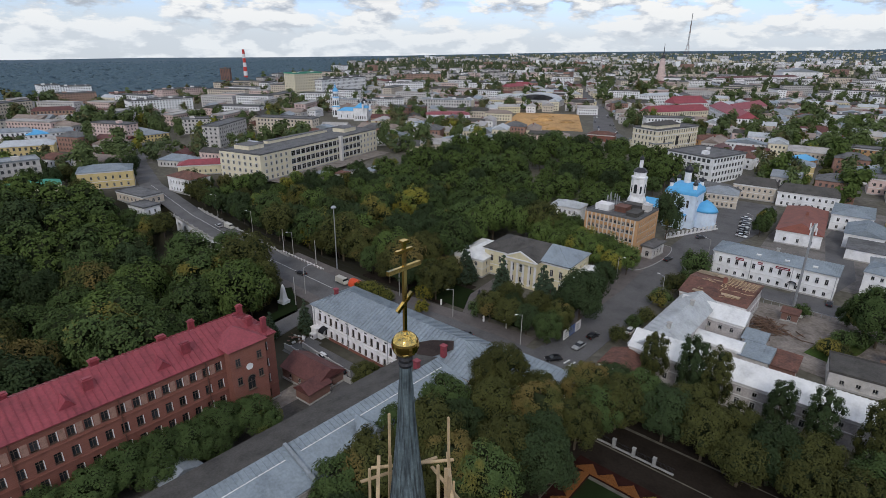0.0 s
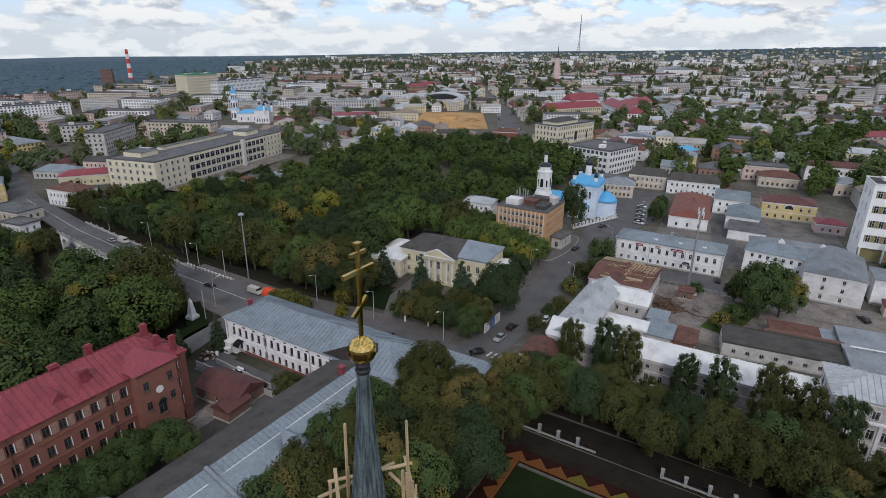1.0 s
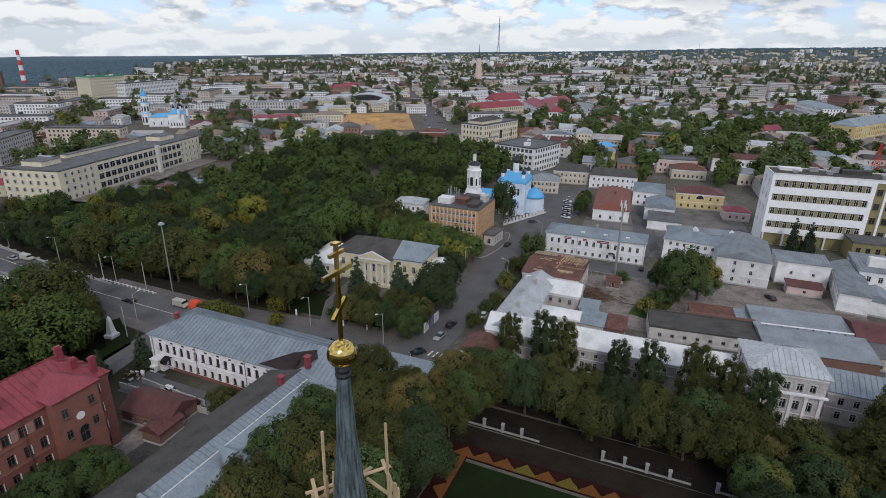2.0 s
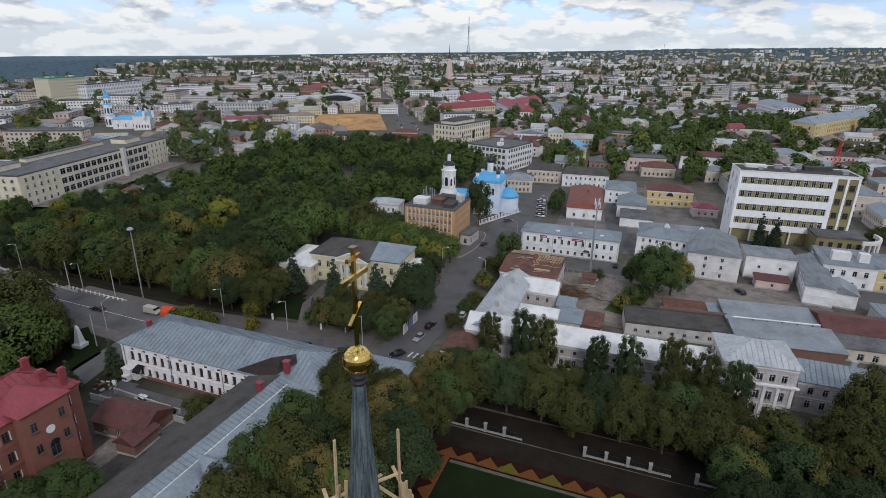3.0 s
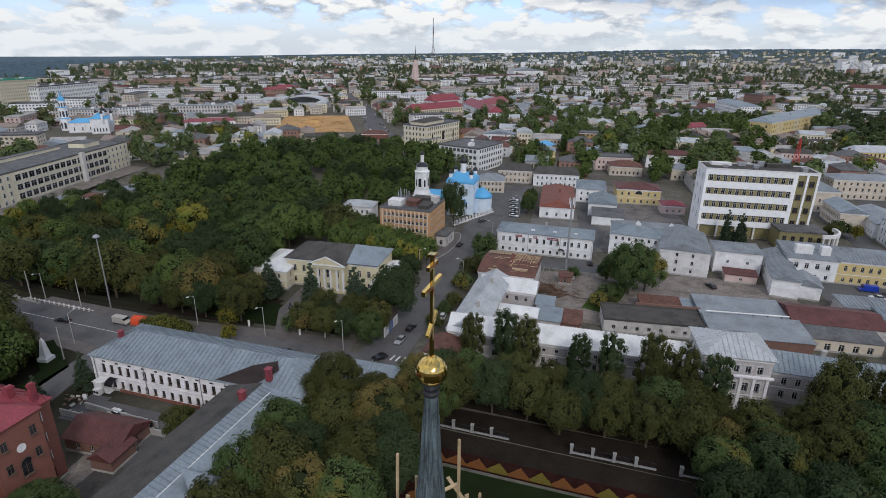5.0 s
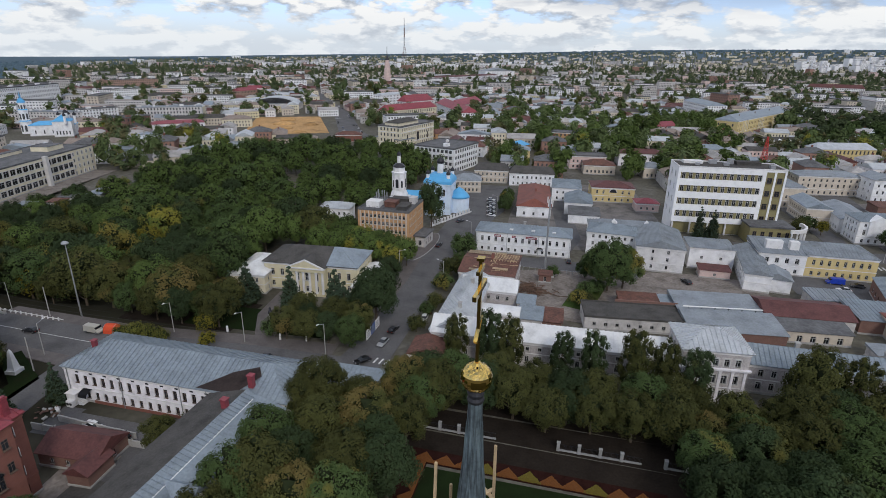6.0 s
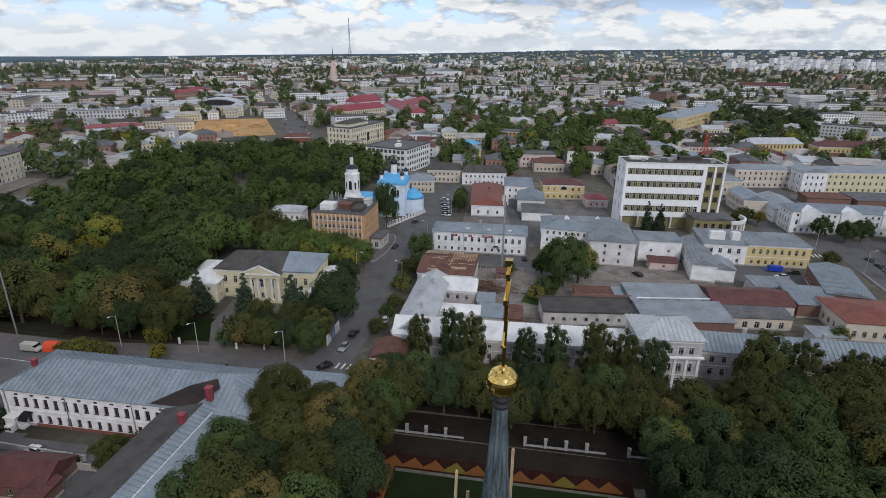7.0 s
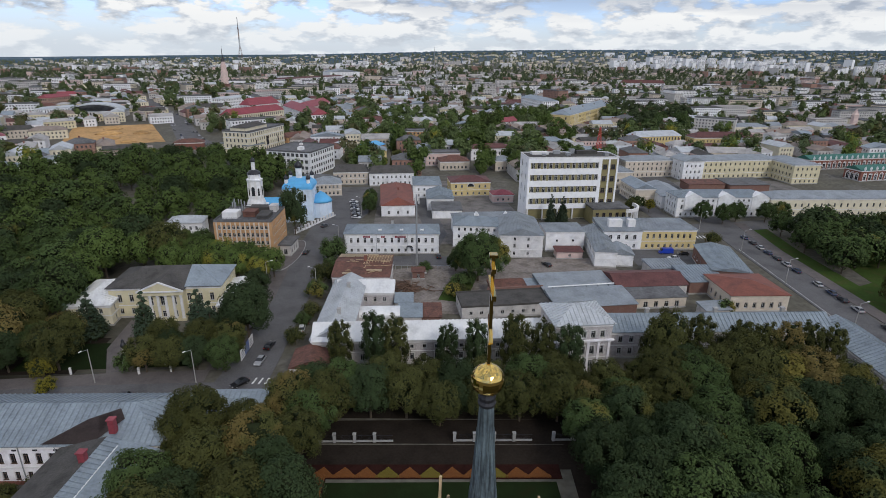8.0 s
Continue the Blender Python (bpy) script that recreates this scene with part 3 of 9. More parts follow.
def roof(parent, kind, w, d, h, rise, mat, over=0.4, ribs=0.0, second=None, label="", ends=0.5):
    bm, rb = bmesh.new(), bmesh.new()
    mats = [M[mat]] + ([M[second]] if second else [])
    if kind == "flat":
        box(bm, -over, -over, h, w + over, d + over, h + 0.25)
        e = 0.3
        for b in ((-over, -over, w + over, -over + e), (-over, d + over - e, w + over, d + over), (-over, -over + e, -over + e, d + over - e), (w + over - e, -over + e, w + over, d + over - e)):
            box(bm, b[0], b[1], h + 0.25, b[2], b[3], h + 0.25 + rise, len(mats) - 1)
        return part("roof", bm, mats, parent, label)
    faces = roof_faces(kind, w, d, h, rise, over, ends)
    for n, f in enumerate(faces):
        poly(bm, f, 1 if second and n == len(faces) - 1 else 0)
        a, b = f[0], f[1]
        poly(bm, [(a[0], a[1], h), (b[0], b[1], h), b, a])
        if ribs:
            seams(rb, f, ribs, mat=1 if second and n == len(faces) - 1 else 0)
    x0, y0, x1, y1 = -over, -over, w + over, d + over
    poly(bm, [(x0, y0, h), (x0, y1, h), (x1, y1, h), (x1, y0, h)])
    if kind == "gable_x":
        for x in (x0, x1):
            poly(bm, [(x, y0, h), (x, y1, h), (x, y1, h + 0.14), (x, (y0 + y1) / 2, h + 0.14 + rise), (x, y0, h + 0.14)])
    if kind == "gable_y":
        for y in (y0, y1):
            poly(bm, [(x0, y, h), (x1, y, h), (x1, y, h + 0.14), ((x0 + x1) / 2, y, h + 0.14 + rise), (x0, y, h + 0.14)])
    if kind == "lean":
        poly(bm, [(x1, y0, h), (x1, y1, h), (x1, y1, h + 0.14 + rise), (x1, y0, h + 0.14)])
        poly(bm, [(x0, y1, h), (x0, y0, h), (x0, y0, h + 0.14), (x0, y1, h + 0.14 + rise)])
        poly(bm, [(x0, y1, h), (x1, y1, h), (x1, y1, h + 0.14 + rise), (x0, y1, h + 0.14 + rise)])
    bmesh.ops.remove_doubles(bm, verts=bm.verts, dist=0.001)
    bmesh.ops.recalc_face_normals(bm, faces=bm.faces)
    top = part("roof", bm, mats, parent, label)
    if ribs:
        part("standing_seams", rb, mats, top)["kind"] = "stuff"
    return top


def gable_wall(parent, kind, w, d, h, rise, over, mat):
    """The masonry triangle under a gable, a little inside the roof's edge."""
    bm = bmesh.new()
    if kind == "gable_x":
        for x in (0.0, w - 0.3):
            a = [(x, 0.3, h), (x, d - 0.3, h), (x, d / 2, h + rise * 0.95)]
            poly(bm, a), poly(bm, [(p[0] + 0.3, p[1], p[2]) for p in a])
    else:
        for y in (0.0, d - 0.3):
            a = [(0.3, y, h), (w - 0.3, y, h), (w / 2, y, h + rise * 0.95)]
            poly(bm, a), poly(bm, [(p[0], p[1] + 0.3, p[2]) for p in a])
    return part("gable", bm, mat, parent)


FOOTPRINTS = []


def house(name, label, x, y, rot, w, d, h, wall, kind, rise, roofmat, rows=(), n=(0, 0, 0, 0), frame_mat="frame", over=0.4, ribs=0.0, second=None,
          base=0.0, plinth=True, cornice=True, surround=0.0, arch_row=None, category="building", group="", margin=1.2, trim_mat="trim", chimneys=0, roof_label="", ends=0.5, skip=(), lite=False, split=False):
    """A house: walls with openings, plinth, cornice, windows and roof. rows: (sill, width, height); n: windows a row on each side."""
    e = empty(name, pose(x, y, base, 0, 0, rot), label, category, group)
    if math.hypot(x, y) > 300:
        FOOTPRINTS.append((x, y, rot, w, d))
    bm = bmesh.new()
    spots = []
    for k, (width, m) in enumerate(sides(w, d)):
        holes = []
        for r, (sill, ww, wh) in enumerate(rows):
            for i in range(n[k]):
                if (k, r, i) in skip:
                    continue
                c = margin + (width - 2 * margin) * (i + 0.5) / n[k]
                holes.append((c, sill, ww, wh))
                spots.append((m @ Matrix.Translation((c, 0.22, sill)), ww, wh, arch_row == r))
        facade(bm, m, width, 0, h, holes)
    poly(bm, [(0.3, 0.3, h), (w - 0.3, 0.3, h), (w - 0.3, d - 0.3, h), (0.3, d - 0.3, h)])
    part("wall", bm, M[wall], e)
    if cornice or plinth:
        def band(name_, mat_, profile):
            """A moulding run round all four walls."""
            bm = bmesh.new()
            rings = [[bm.verts.new((x_, y_, z_)) for x_, y_ in ((-o, -o), (w + o, -o), (w + o, d + o), (-o, d + o))] for o, z_ in profile]
            for ra, rb in zip(rings, rings[1:]):
                for i in range(4):
                    bm.faces.new((ra[i], ra[(i + 1) % 4], rb[(i + 1) % 4], rb[i]))
            part(name_, bm, M[mat_], e)
        if cornice:
            band("cornice", trim_mat, [(-0.003, h - 0.75), (0.12, h - 0.72), (0.12, h - 0.6), (0.05, h - 0.58), (0.05, h - 0.38), (0.22, h - 0.33), (0.22, h - 0.004), (-0.003, h - 0.004)])
            if len(rows) > 1 and rows[0][0] + rows[0][2] + 0.3 < rows[1][0]:
                z = (rows[0][0] + rows[0][2] + rows[1][0]) / 2
                band("string_course", trim_mat, [(-0.003, z - 0.12), (0.1, z - 0.1), (0.1, z + 0.1), (-0.003, z + 0.12)])
        if plinth:
            band("plinth", "concrete", [(0.1, -0.5), (0.1, 0.46), (-0.003, 0.52)])
    roof(e, kind, w, d, h, rise, roofmat, over, ribs, second, roof_label, ends)
    if kind.startswith("gable"):
        gable_wall(e, kind, w, d, h, rise, over, M[wall])
    if lite and spots:
        bm = bmesh.new()
        box(bm, 0.25, 0.25, 0.4, w - 0.25, d - 0.25, h - 0.3)
        part("glazing", bm, M["glass_far"], e, "dark glazing behind the openings")
        spots = []
    for m, ww, wh, arch in spots:
        put_window(e, m, ww, wh, frame_mat, arch, surround, split)
    for i in range(chimneys):
        u = (i + 0.6) / (chimneys + 0.2)
        bm = bmesh.new()
        cx, cy = (w * u, d * 0.5 + 0.8) if w >= d else (w * 0.5 + 0.8, d * u)
        box(bm, cx - 0.45, cy - 0.45, h, cx + 0.45, cy + 0.45, h + rise + 1.0)
        box(bm, cx - 0.58, cy - 0.58, h + rise + 1.0, cx + 0.58, cy + 0.58, h + rise + 1.2)
        part("chimney", bm, M["concrete" if "metal" in roofmat else "redroof" if roofmat == "redroof" else "redbrick"], e)
    return e


# ---- ground: one sheet to the horizon, with the two wooded ravines ----
def smooth(a, b, v):
    k = min(1, max(0, (v - a) / (b - a)))
    return k * k * (3 - 2 * k)


# far heights by bearing, set so that the skyline fits the camera's view
HILL_AT = (-180, -100, -80, -70, -57, -43, -29, -16, -5, 0, 16, 26, 36, 60, 180)
# the unseen 90 m rise behind is added for dark reflections in the gilt
HILL_UP = (90, -20, -84, -76, -52, -16, 16, 44, 72, 86, 108, 118, 120, 110, 90)


def ground_z(x, y):
    """Height of the ground: flat town, ravines under the bridge, low hills far off."""
    z = 0.0
    if x < -95:
        west = smooth(-110, -165, x) * (1 - smooth(-235, -300, x))
        z -= 11 * west * smooth(77, 58, y) * smooth(-160, -60, y)
        z -= 9 * west * smooth(97, 118, y) * (1 - smooth(150, 330, y))
        z -= 8 * west * smooth(76, 79, y) * smooth(99, 96, y)
    far = math.hypot(x, y)
    if far > 1400:
        a = math.degrees(math.atan2(x, y))
        z += np.interp(a, HILL_AT, HILL_UP) * smooth(1400, 4900, far) + 3 * math.sin(x * 0.002) * smooth(1500, 2500, far)
    return z


def spread(lo, hi, step, reach, grow=1.22):
    v = list(np.arange(lo, hi + 0.01, step))
    s = step
    while v[-1] < reach:
        s *= grow
        v.append(v[-1] + s)
    s = step
    while v[0] > -reach:
        s *= grow
        v.insert(0, v[0] - s)
    return v


gx, gy = spread(-360, 160, 8, 5200), spread(-70, 460, 8, 5200)
gverts = [(x, y, ground_z(x, y) - 0.03) for y in gy for x in gx]
gw = len(gx)
gfaces = [(j * gw + i, j * gw + i + 1, (j + 1) * gw + i + 1, (j + 1) * gw + i) for j in range(len(gy) - 1) for i in range(gw - 1)]
gmesh = bpy.data.meshes.new("ground")
gmesh.from_pydata(gverts, [], gfaces)
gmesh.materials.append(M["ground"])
tagged(new("ground", gmesh), "town ground of worn grass and earth, painted haze-blue far off", "ground", kind="structure")


def strip(name, label, pts, width, mat, z=0.05, thick=0.4, category="road"):
    """A slab along a line of points; width may differ from point to point."""
    bm = bmesh.new()
    wd = width if isinstance(width, (list, tuple)) else [width] * len(pts)
    dense = []
    for (a, wa), (b, wb) in zip(zip(pts, wd), zip(pts[1:], wd[1:])):
        k = max(1, int(math.dist(a, b) / 12))
        dense += [(a[0] + (b[0] - a[0]) * i / k, a[1] + (b[1] - a[1]) * i / k, wa + (wb - wa) * i / k) for i in range(k)]
    dense.append((*pts[-1], wd[-1]))
    rows = []
    for i, (x, y, w) in enumerate(dense):
        p, q = dense[max(0, i - 1)], dense[min(len(dense) - 1, i + 1)]
        t = Vector((q[0] - p[0], q[1] - p[1], 0)).normalized()
        nx, ny = -t.y * w / 2, t.x * w / 2
        rows.append([bm.verts.new((x + s * nx, y + s * ny, zz)) for s in (1, -1) for zz in (z, z - thick)])
    for a, b in zip(rows, rows[1:]):
        bm.faces.new((a[0], a[2], b[2], b[0]))
        bm.faces.new((a[0], b[0], b[1], a[1]))
        bm.faces.new((a[2], a[3], b[3], b[2]))
    bmesh.ops.recalc_face_normals(bm, faces=bm.faces)
    ob = part(name, bm, M[mat])
    return tagged(ob, label, category, kind="structure")


MAIN = [(-460, 150), (-380, 115), (-310, 97.5), (-238, 88.6), (-162, 84.6), (-118, 85), (-80, 90), (-36, 94)]
strip("road_main", "grey asphalt main road with worn lane lines", MAIN, [11, 11, 11, 11.2, 12.6, 14, 13.5, 12], "asphalt", 0.10)
strip("pavement_main", "grey paved footway beside the main road", [(-162, 85.6), (-118, 85), (-80, 89.5), (-58, 92)], [20, 23, 25, 24], "paving", 0.06, category="pavement")
strip("road_street", "grey asphalt side street up to the square", [(-50, 94), (-49.5, 110), (-51, 150), (-54, 188), (-54, 210), (-52, 250), (-56, 300)], [13, 11.5, 11, 13, 16, 24, 20], "asphalt", 0.12)
strip("pavement_street", "paved footway beside the side street", [(-58, 104), (-58.5, 150), (-62, 172), (-66, 190)], [5, 5, 6, 9], "paving", 0.08, category="pavement")
strip("road_lower", "grey asphalt road past the white house", [(-117, 84), (-116, 62), (-112, 48), (-109, 20), (-112, -60)], [11, 8, 7, 7, 7], "asphalt", 0.09)
strip("road_east", "asphalt road along the park with parked cars", [(121, 60), (122, 130), (124, 200), (127, 250), (135, 400)], [13, 13, 14, 16, 14], "asphalt", 0.12)
strip("road_cross", "asphalt cross road by the yellow house", [(60, 228), (100, 226), (128, 232), (260, 262)], [9, 11, 13, 12], "asphalt", 0.10)
strip("pavement_east", "paved footway along the park", [(131.5, 60), (132, 130), (133, 200), (137, 238)], 5, "paving", 0.14, category="pavement")
strip("road_office", "asphalt lane beside the office block", [(104, 228), (101, 275), (96, 340)], 9, "asphalt", 0.09)
strip("boulevard", "wide grey boulevard with parked cars", [(-130, 330), (-165, 400), (-228, 470), (-300, 600), (-420, 780), (-700, 1200)], [10, 16, 22, 20, 18, 16], "asphalt", 0.10)
strip("yard_court", "bare dirt yard between the old houses", [(-22, 155), (10, 158), (40, 172), (60, 180)], [34, 44, 34, 16], "yard", 0.04, category="ground")
strip("yard_back", "paved lane behind the long white house", [(-34, 181), (0, 182), (20, 178)], [9, 10, 8], "asphalt", 0.06, category="ground")
strip("yard_lane", "asphalt lane past the red roofed house", [(-12, 182), (-6, 215), (-14, 262), (-14, 300)], [9, 9, 9, 8], "asphalt", 0.07, category="road")
strip("courts_north", "patched asphalt courts between the old houses", [(4, 202), (-2, 250), (-8, 320)], [74, 70, 60], "court", 0.03, category="ground")
strip("court_yellow", "dusty court before the yellow range", [(120, 300), (210, 312)], [46, 46], "court", 0.03, category="ground")
strip("yard_white", "asphalt yard below the white house", [(-104, 57), (-72, 60)], [9, 9], "asphalt", 0.05, category="ground")
strip("yard_brick", "paved yard beside the brick house", [(-78, 58), (-78, 20), (-77, -60)], [11, 12, 12], "asphalt", 0.06, category="ground")
strip("yard_office", "asphalt yard with a van", [(70, 190), (98, 192)], [20, 18], "asphalt", 0.06, category="ground")
strip("sand_lot", "ochre sand of a cleared building lot", [(-278, 438), (-346, 556)], [78, 70], "sand", 0.12, category="ground")
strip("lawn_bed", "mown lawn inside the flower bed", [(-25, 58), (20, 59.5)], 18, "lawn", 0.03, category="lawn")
strip("earth_border", "bare earth between the flower bed and the fence, shade in its dark colour", [(-40, 73.4), (24, 75.3), (100, 78)], 7, "soil_path", 0.035, category="ground")
strip("lawn_park", "mown lawn in the park clearing", [(141, 152), (172, 170)], [20, 16], "grass", 0.03, category="lawn")
strip("lawn_park_small", "small lawn beside the park footway", [(138, 122), (158, 130)], [13, 10], "grass", 0.03, category="lawn")
strip("verge_east", "worn grass verge between the footway and the park", [(137.5, 60), (138, 130), (139, 200), (142, 230)], 7, "grass", 0.06, category="grass")
strip("park_floor", "worn grass under the park trees", [(168, 60), (172, 130), (190, 215)], [50, 56, 70], "grass", 0.01, category="grass")
strip("park_walk", "pale path through the park", [(136, 142), (160, 150), (200, 158)], 3, "paving", 0.05, category="path")
strip("yard_factory", "dirt yard with sheds below the factory", [(-268, 150), (-284, 205), (-298, 258)], [12, 14, 14], "yard", 0.05, category="ground")
strip("park_path", "trodden path along the park, tree shade in its dark colour", [(-40, 81), (24, 83), (100, 86)], [7, 8, 6], "soil_path", 0.03, category="path")
# dark sheets below the trees: shade in the gaps put into colour
strip("park_earth", "bare earth under the park trees, darkened to stand for their shade", [(-48, 92.5), (24, 95), (100, 98)], [14, 16, 14], "soil_path", 0.02, category="ground")
strip("park_earth_south", "bare earth under the southern park trees, darkened to stand for their shade", [(60, 18), (60, 84)], [74, 74], "soil_path", 0.015, category="ground")
strip("park_earth_west", "bare earth beside the long wing, darkened to stand for tree shade", [(-38, 18), (-38, 82)], [22, 22], "soil_path", 0.015, category="ground")
strip("museum_earth", "earth under the trees by the classical house, darkened as their shade", [(-128, 108), (-92, 110)], [18, 18], "soil_path", 0.015, category="ground")
strip("yard_grass", "weedy grass slope in the yard", [(0, 146), (3, 158), (6, 168)], [8, 9, 7], "grass", 0.09, category="grass")
strip("lawn_museum", "lawn before the classical house", [(-108, 108), (-66, 112)], 13, "lawn", 0.03, category="lawn")
strip("lawn_corner", "lawn strip by the obelisk", [(-137, 74), (-122, 66), (-119, 52)], [5, 6, 4], "lawn", 0.09, category="lawn")
strip("path_museum", "paved path to the classical house", [(-80, 100), (-86, 114), (-87, 130)], [5, 9, 12], "paving", 0.05, category="path")


def line(pts, off, dash, name="lane_line"):
    bm = bmesh.new()
    for a, b in zip(pts, pts[1:]):
        a, b = Vector((*a, 0.125)), Vector((*b, 0.125))
        t = (b - a).normalized()
        s = Vector((-t.y, t.x, 0)) * off
        n_ = max(1, int((b - a).length / dash))
        for i in range(n_):
            p, q = a.lerp(b, i / n_) + s, a.lerp(b, (i + (0.55 if dash < 20 else 1.0)) / n_) + s
            beam(bm, p, q, 0.16, 0.012)
    return tagged(part(name, bm, M["paint"]), "worn white lane line on the asphalt", "road marking", kind="structure")


line(MAIN[2:7], 0.0, 40)
line([(122, 130), (124, 200)], 5.6, 90)
for i in range(3):
    bm = bmesh.new()
    box(bm, -0.22, -1.3, 0.02, 0.22, 1.3, 0.14)
    tagged(part("crossing_stripe", bm, M["paint"]), "white zebra stripe on the asphalt", "road marking", kind="structure").matrix_world = pose(-46.8 + i * 1.5, 99.4, 0, 0, 0, -6)
for i in range(9):
    bm = bmesh.new()
    box(bm, -0.25, -1.8, 0.02, 0.25, 1.8, 0.14)
    tagged(part("crossing_stripe", bm, M["paint"]), "white zebra stripe on the asphalt", "road marking", kind="structure").matrix_world = pose(103 + i * 1.6, 216, 0, 0, 0, 0)

# ---- the spire with ball and cross, and the scaffold round its foot ----
spire = empty("church_spire", pose(0, 0, 0), "dark steel-clad church spire with gilded ball and cross", "spire")
bm = bmesh.new()
lathe(bm, [(2.3, 40), (1.45, 52), (0.84, 58.0), (0.47, 61.5), (0.31, 63.3), (0.24, 64.6), (0.21, 65.42)], 12)
for k in range(12):
    a = 2 * math.pi * k / 12
    for (r0, z0), (r1, z1) in zip([(0.84, 58.0), (0.47, 61.5), (0.31, 63.3)], [(0.47, 61.5), (0.31, 63.3), (0.24, 64.6)]):
        beam(bm, (r0 * math.cos(a), r0 * math.sin(a), z0), (r1 * math.cos(a), r1 * math.sin(a), z1), 0.03, 0.03)
part("shaft", bm, M["spire"], spire)
bm = bmesh.new()
lathe(bm, [(0.225, 65.36), (0.26, 65.46), (0.22, 65.54), (0.25, 65.66), (0.2, 65.78)], 14)
part("collar", bm, M["iron"], spire, "dark tarnished collar")
bm = bmesh.new()
random.seed(4)
prof = []
for i in range(19):
    a = math.pi * i / 18
    prof.append((max(0.03, 0.465 * math.sin(a)), 66.17 - 0.45 * math.cos(a)))
lathe(bm, prof, 26)
bmesh.ops.remove_doubles(bm, verts=bm.verts, dist=0.001)
for v in bm.verts:
    v.co += Vector((random.uniform(-1, 1), random.uniform(-1, 1), random.uniform(-1, 1))) * 0.0022
part("ball", bm, M["gold"], spire, "faceted gilded ball of riveted plates")
bm = bmesh.new()
box(bm, -0.045, -0.06, 66.5, 0.045, 0.06, 69.72)
box(bm, -0.10, -0.12, 69.72, 0.10, 0.12, 69.80)
part("cross_post", bm, M["gold"], spire)
bm = bmesh.new()
box(bm, -0.055, -0.69, 68.81, 0.055, 0.69, 68.95)
part("cross_bar", bm, M["gold"], spire)
bm = bmesh.new()
box(bm, -0.05, -0.34, 69.40, 0.05, 0.34, 69.51)
part("upper_bar", bm, M["gold"], spire)
bm = bmesh.new()
beam(bm, (0, -0.33, 67.45), (0, 0.33, 67.95), 0.11, 0.12)
part("slanted_bar", bm, M["gold"], spire)
bm = bmesh.new()
lathe(bm, [(0.16, 66.5), (0.17, 66.58), (0.1, 66.66)], 12)
part("cross_foot", bm, M["gold"], spire)

scaffold = empty("scaffold", pose(0, 0, 0), "raw timber scaffold poles and planks round the spire", "scaffold")
POLES = [(-1.25, 0.29, 62.6), (0.39, 1.75, 62.5), (1.64, -0.13, 62.3), (-0.4, -1.4, 61.7), (1.2, 1.2, 60.4), (-1.0, 1.3, 60.9)]
for x, y, z in POLES:
    bm = bmesh.new()
    beam(bm, (x * 1.15, y * 1.15, 52), (x, y, z), 0.085, 0.07)
    part("pole", bm, M["timber"], scaffold)
random.seed(9)
for k, (a, b, z) in enumerate([((-1.7, -0.3), (0.3, 2.2), 60.2), ((-0.2, 2.4), (2.1, 0.2), 60.15), ((2.1, 0.5), (0.2, -1.9), 60.3), ((0.3, -1.7), (-1.7, 0.1), 60.4), ((-1.6, -0.9), (-0.5, 2.1), 60.0), ((-0.6, 1.9), (2.3, 1.1), 59.5)]):
    bm = bmesh.new()
    beam(bm, (*a, z), (*b, z + random.uniform(-0.1, 0.15)), 0.13, 0.05)
    part("plank", bm, M["timber"], scaffold)
for x, y, lx, ly in ((-1.15, 0.1, 0.1, 0.0), (-0.95, 0.3, 0.0, 0.1), (1.0, 1.0, -0.1, 0.1), (1.25, 0.8, 0.0, 0.1)):
    bm = bmesh.new()
    beam(bm, (x, y, 57.5), (x + lx, y + ly, 60.9), 0.14, 0.05)
    part("plank", bm, M["timber"], scaffold)

# the tower that carries the spire, below the view
tower = empty("bell_tower", pose(0, 0, 0), "white plastered bell tower under repair", "tower")
bm = bmesh.new()
lathe(bm, [(6.2, -0.5), (6.2, 22), (6.6, 22), (6.6, 23), (5.0, 23.5), (5.0, 33), (5.5, 33), (5.5, 34), (4.0, 34.5), (2.3, 40)], 8, start=math.pi / 8)
part("shaft", bm, M["white"], tower)

# ---- houses round the crossing ----
W1 = house("white_house", "long two-storey white plastered house under a blue-grey metal hip roof", -106, 64.2, 2.5, 54, 15, 8.4, "lilac", "hip", 3.4, "metal",
           rows=((1.0, 0.95, 1.7), (4.6, 1.05, 2.1)), n=(22, 5, 0, 4), ribs=1.1, frame_mat="frame_dark", surround=0.0, over=0.5, ends=0.45, margin=2.0, split=True)
for x, y in ((3.5, 5.8),):
    bm = bmesh.new()
    box(bm, x - 0.45, y - 0.45, 9.5, x + 0.45, y + 0.45, 12.0)
    box(bm, x - 0.6, y - 0.6, 12.0, x + 0.6, y + 0.6, 12.2)
    part("chimney", bm, M["redroof"], W1, "red painted chimney")
for x in (1.0, 14.8, 29.6, 36.0):
    bm = bmesh.new()
    tube(bm, (x, -0.2, 0.2), (x, -0.2, 8.2), 0.09, 0.09, 6)
    part("drainpipe", bm, M["steel"], W1)
bm = bmesh.new()
box(bm, 6.8, -0.16, -0.3, 53.8, -0.102, 0.75)
part("brick_base", bm, M["redbrick"], W1, "bare red brick where the plaster has fallen")
for k in range(14):
    bm = bmesh.new()
    box(bm, 3.2 + k * 3.6, -0.1, 7.25, 4.0 + k * 3.6, -0.055, 7.6)
    part("vent_slot", bm, M["iron"], W1, "small dark vent below the eaves")
bm = bmesh.new()
box(bm, 1.2, -1.8, 0, 3.6, 0, 2.6)
box(bm, 1.0, -2.0, 2.6, 3.8, 0, 2.75)
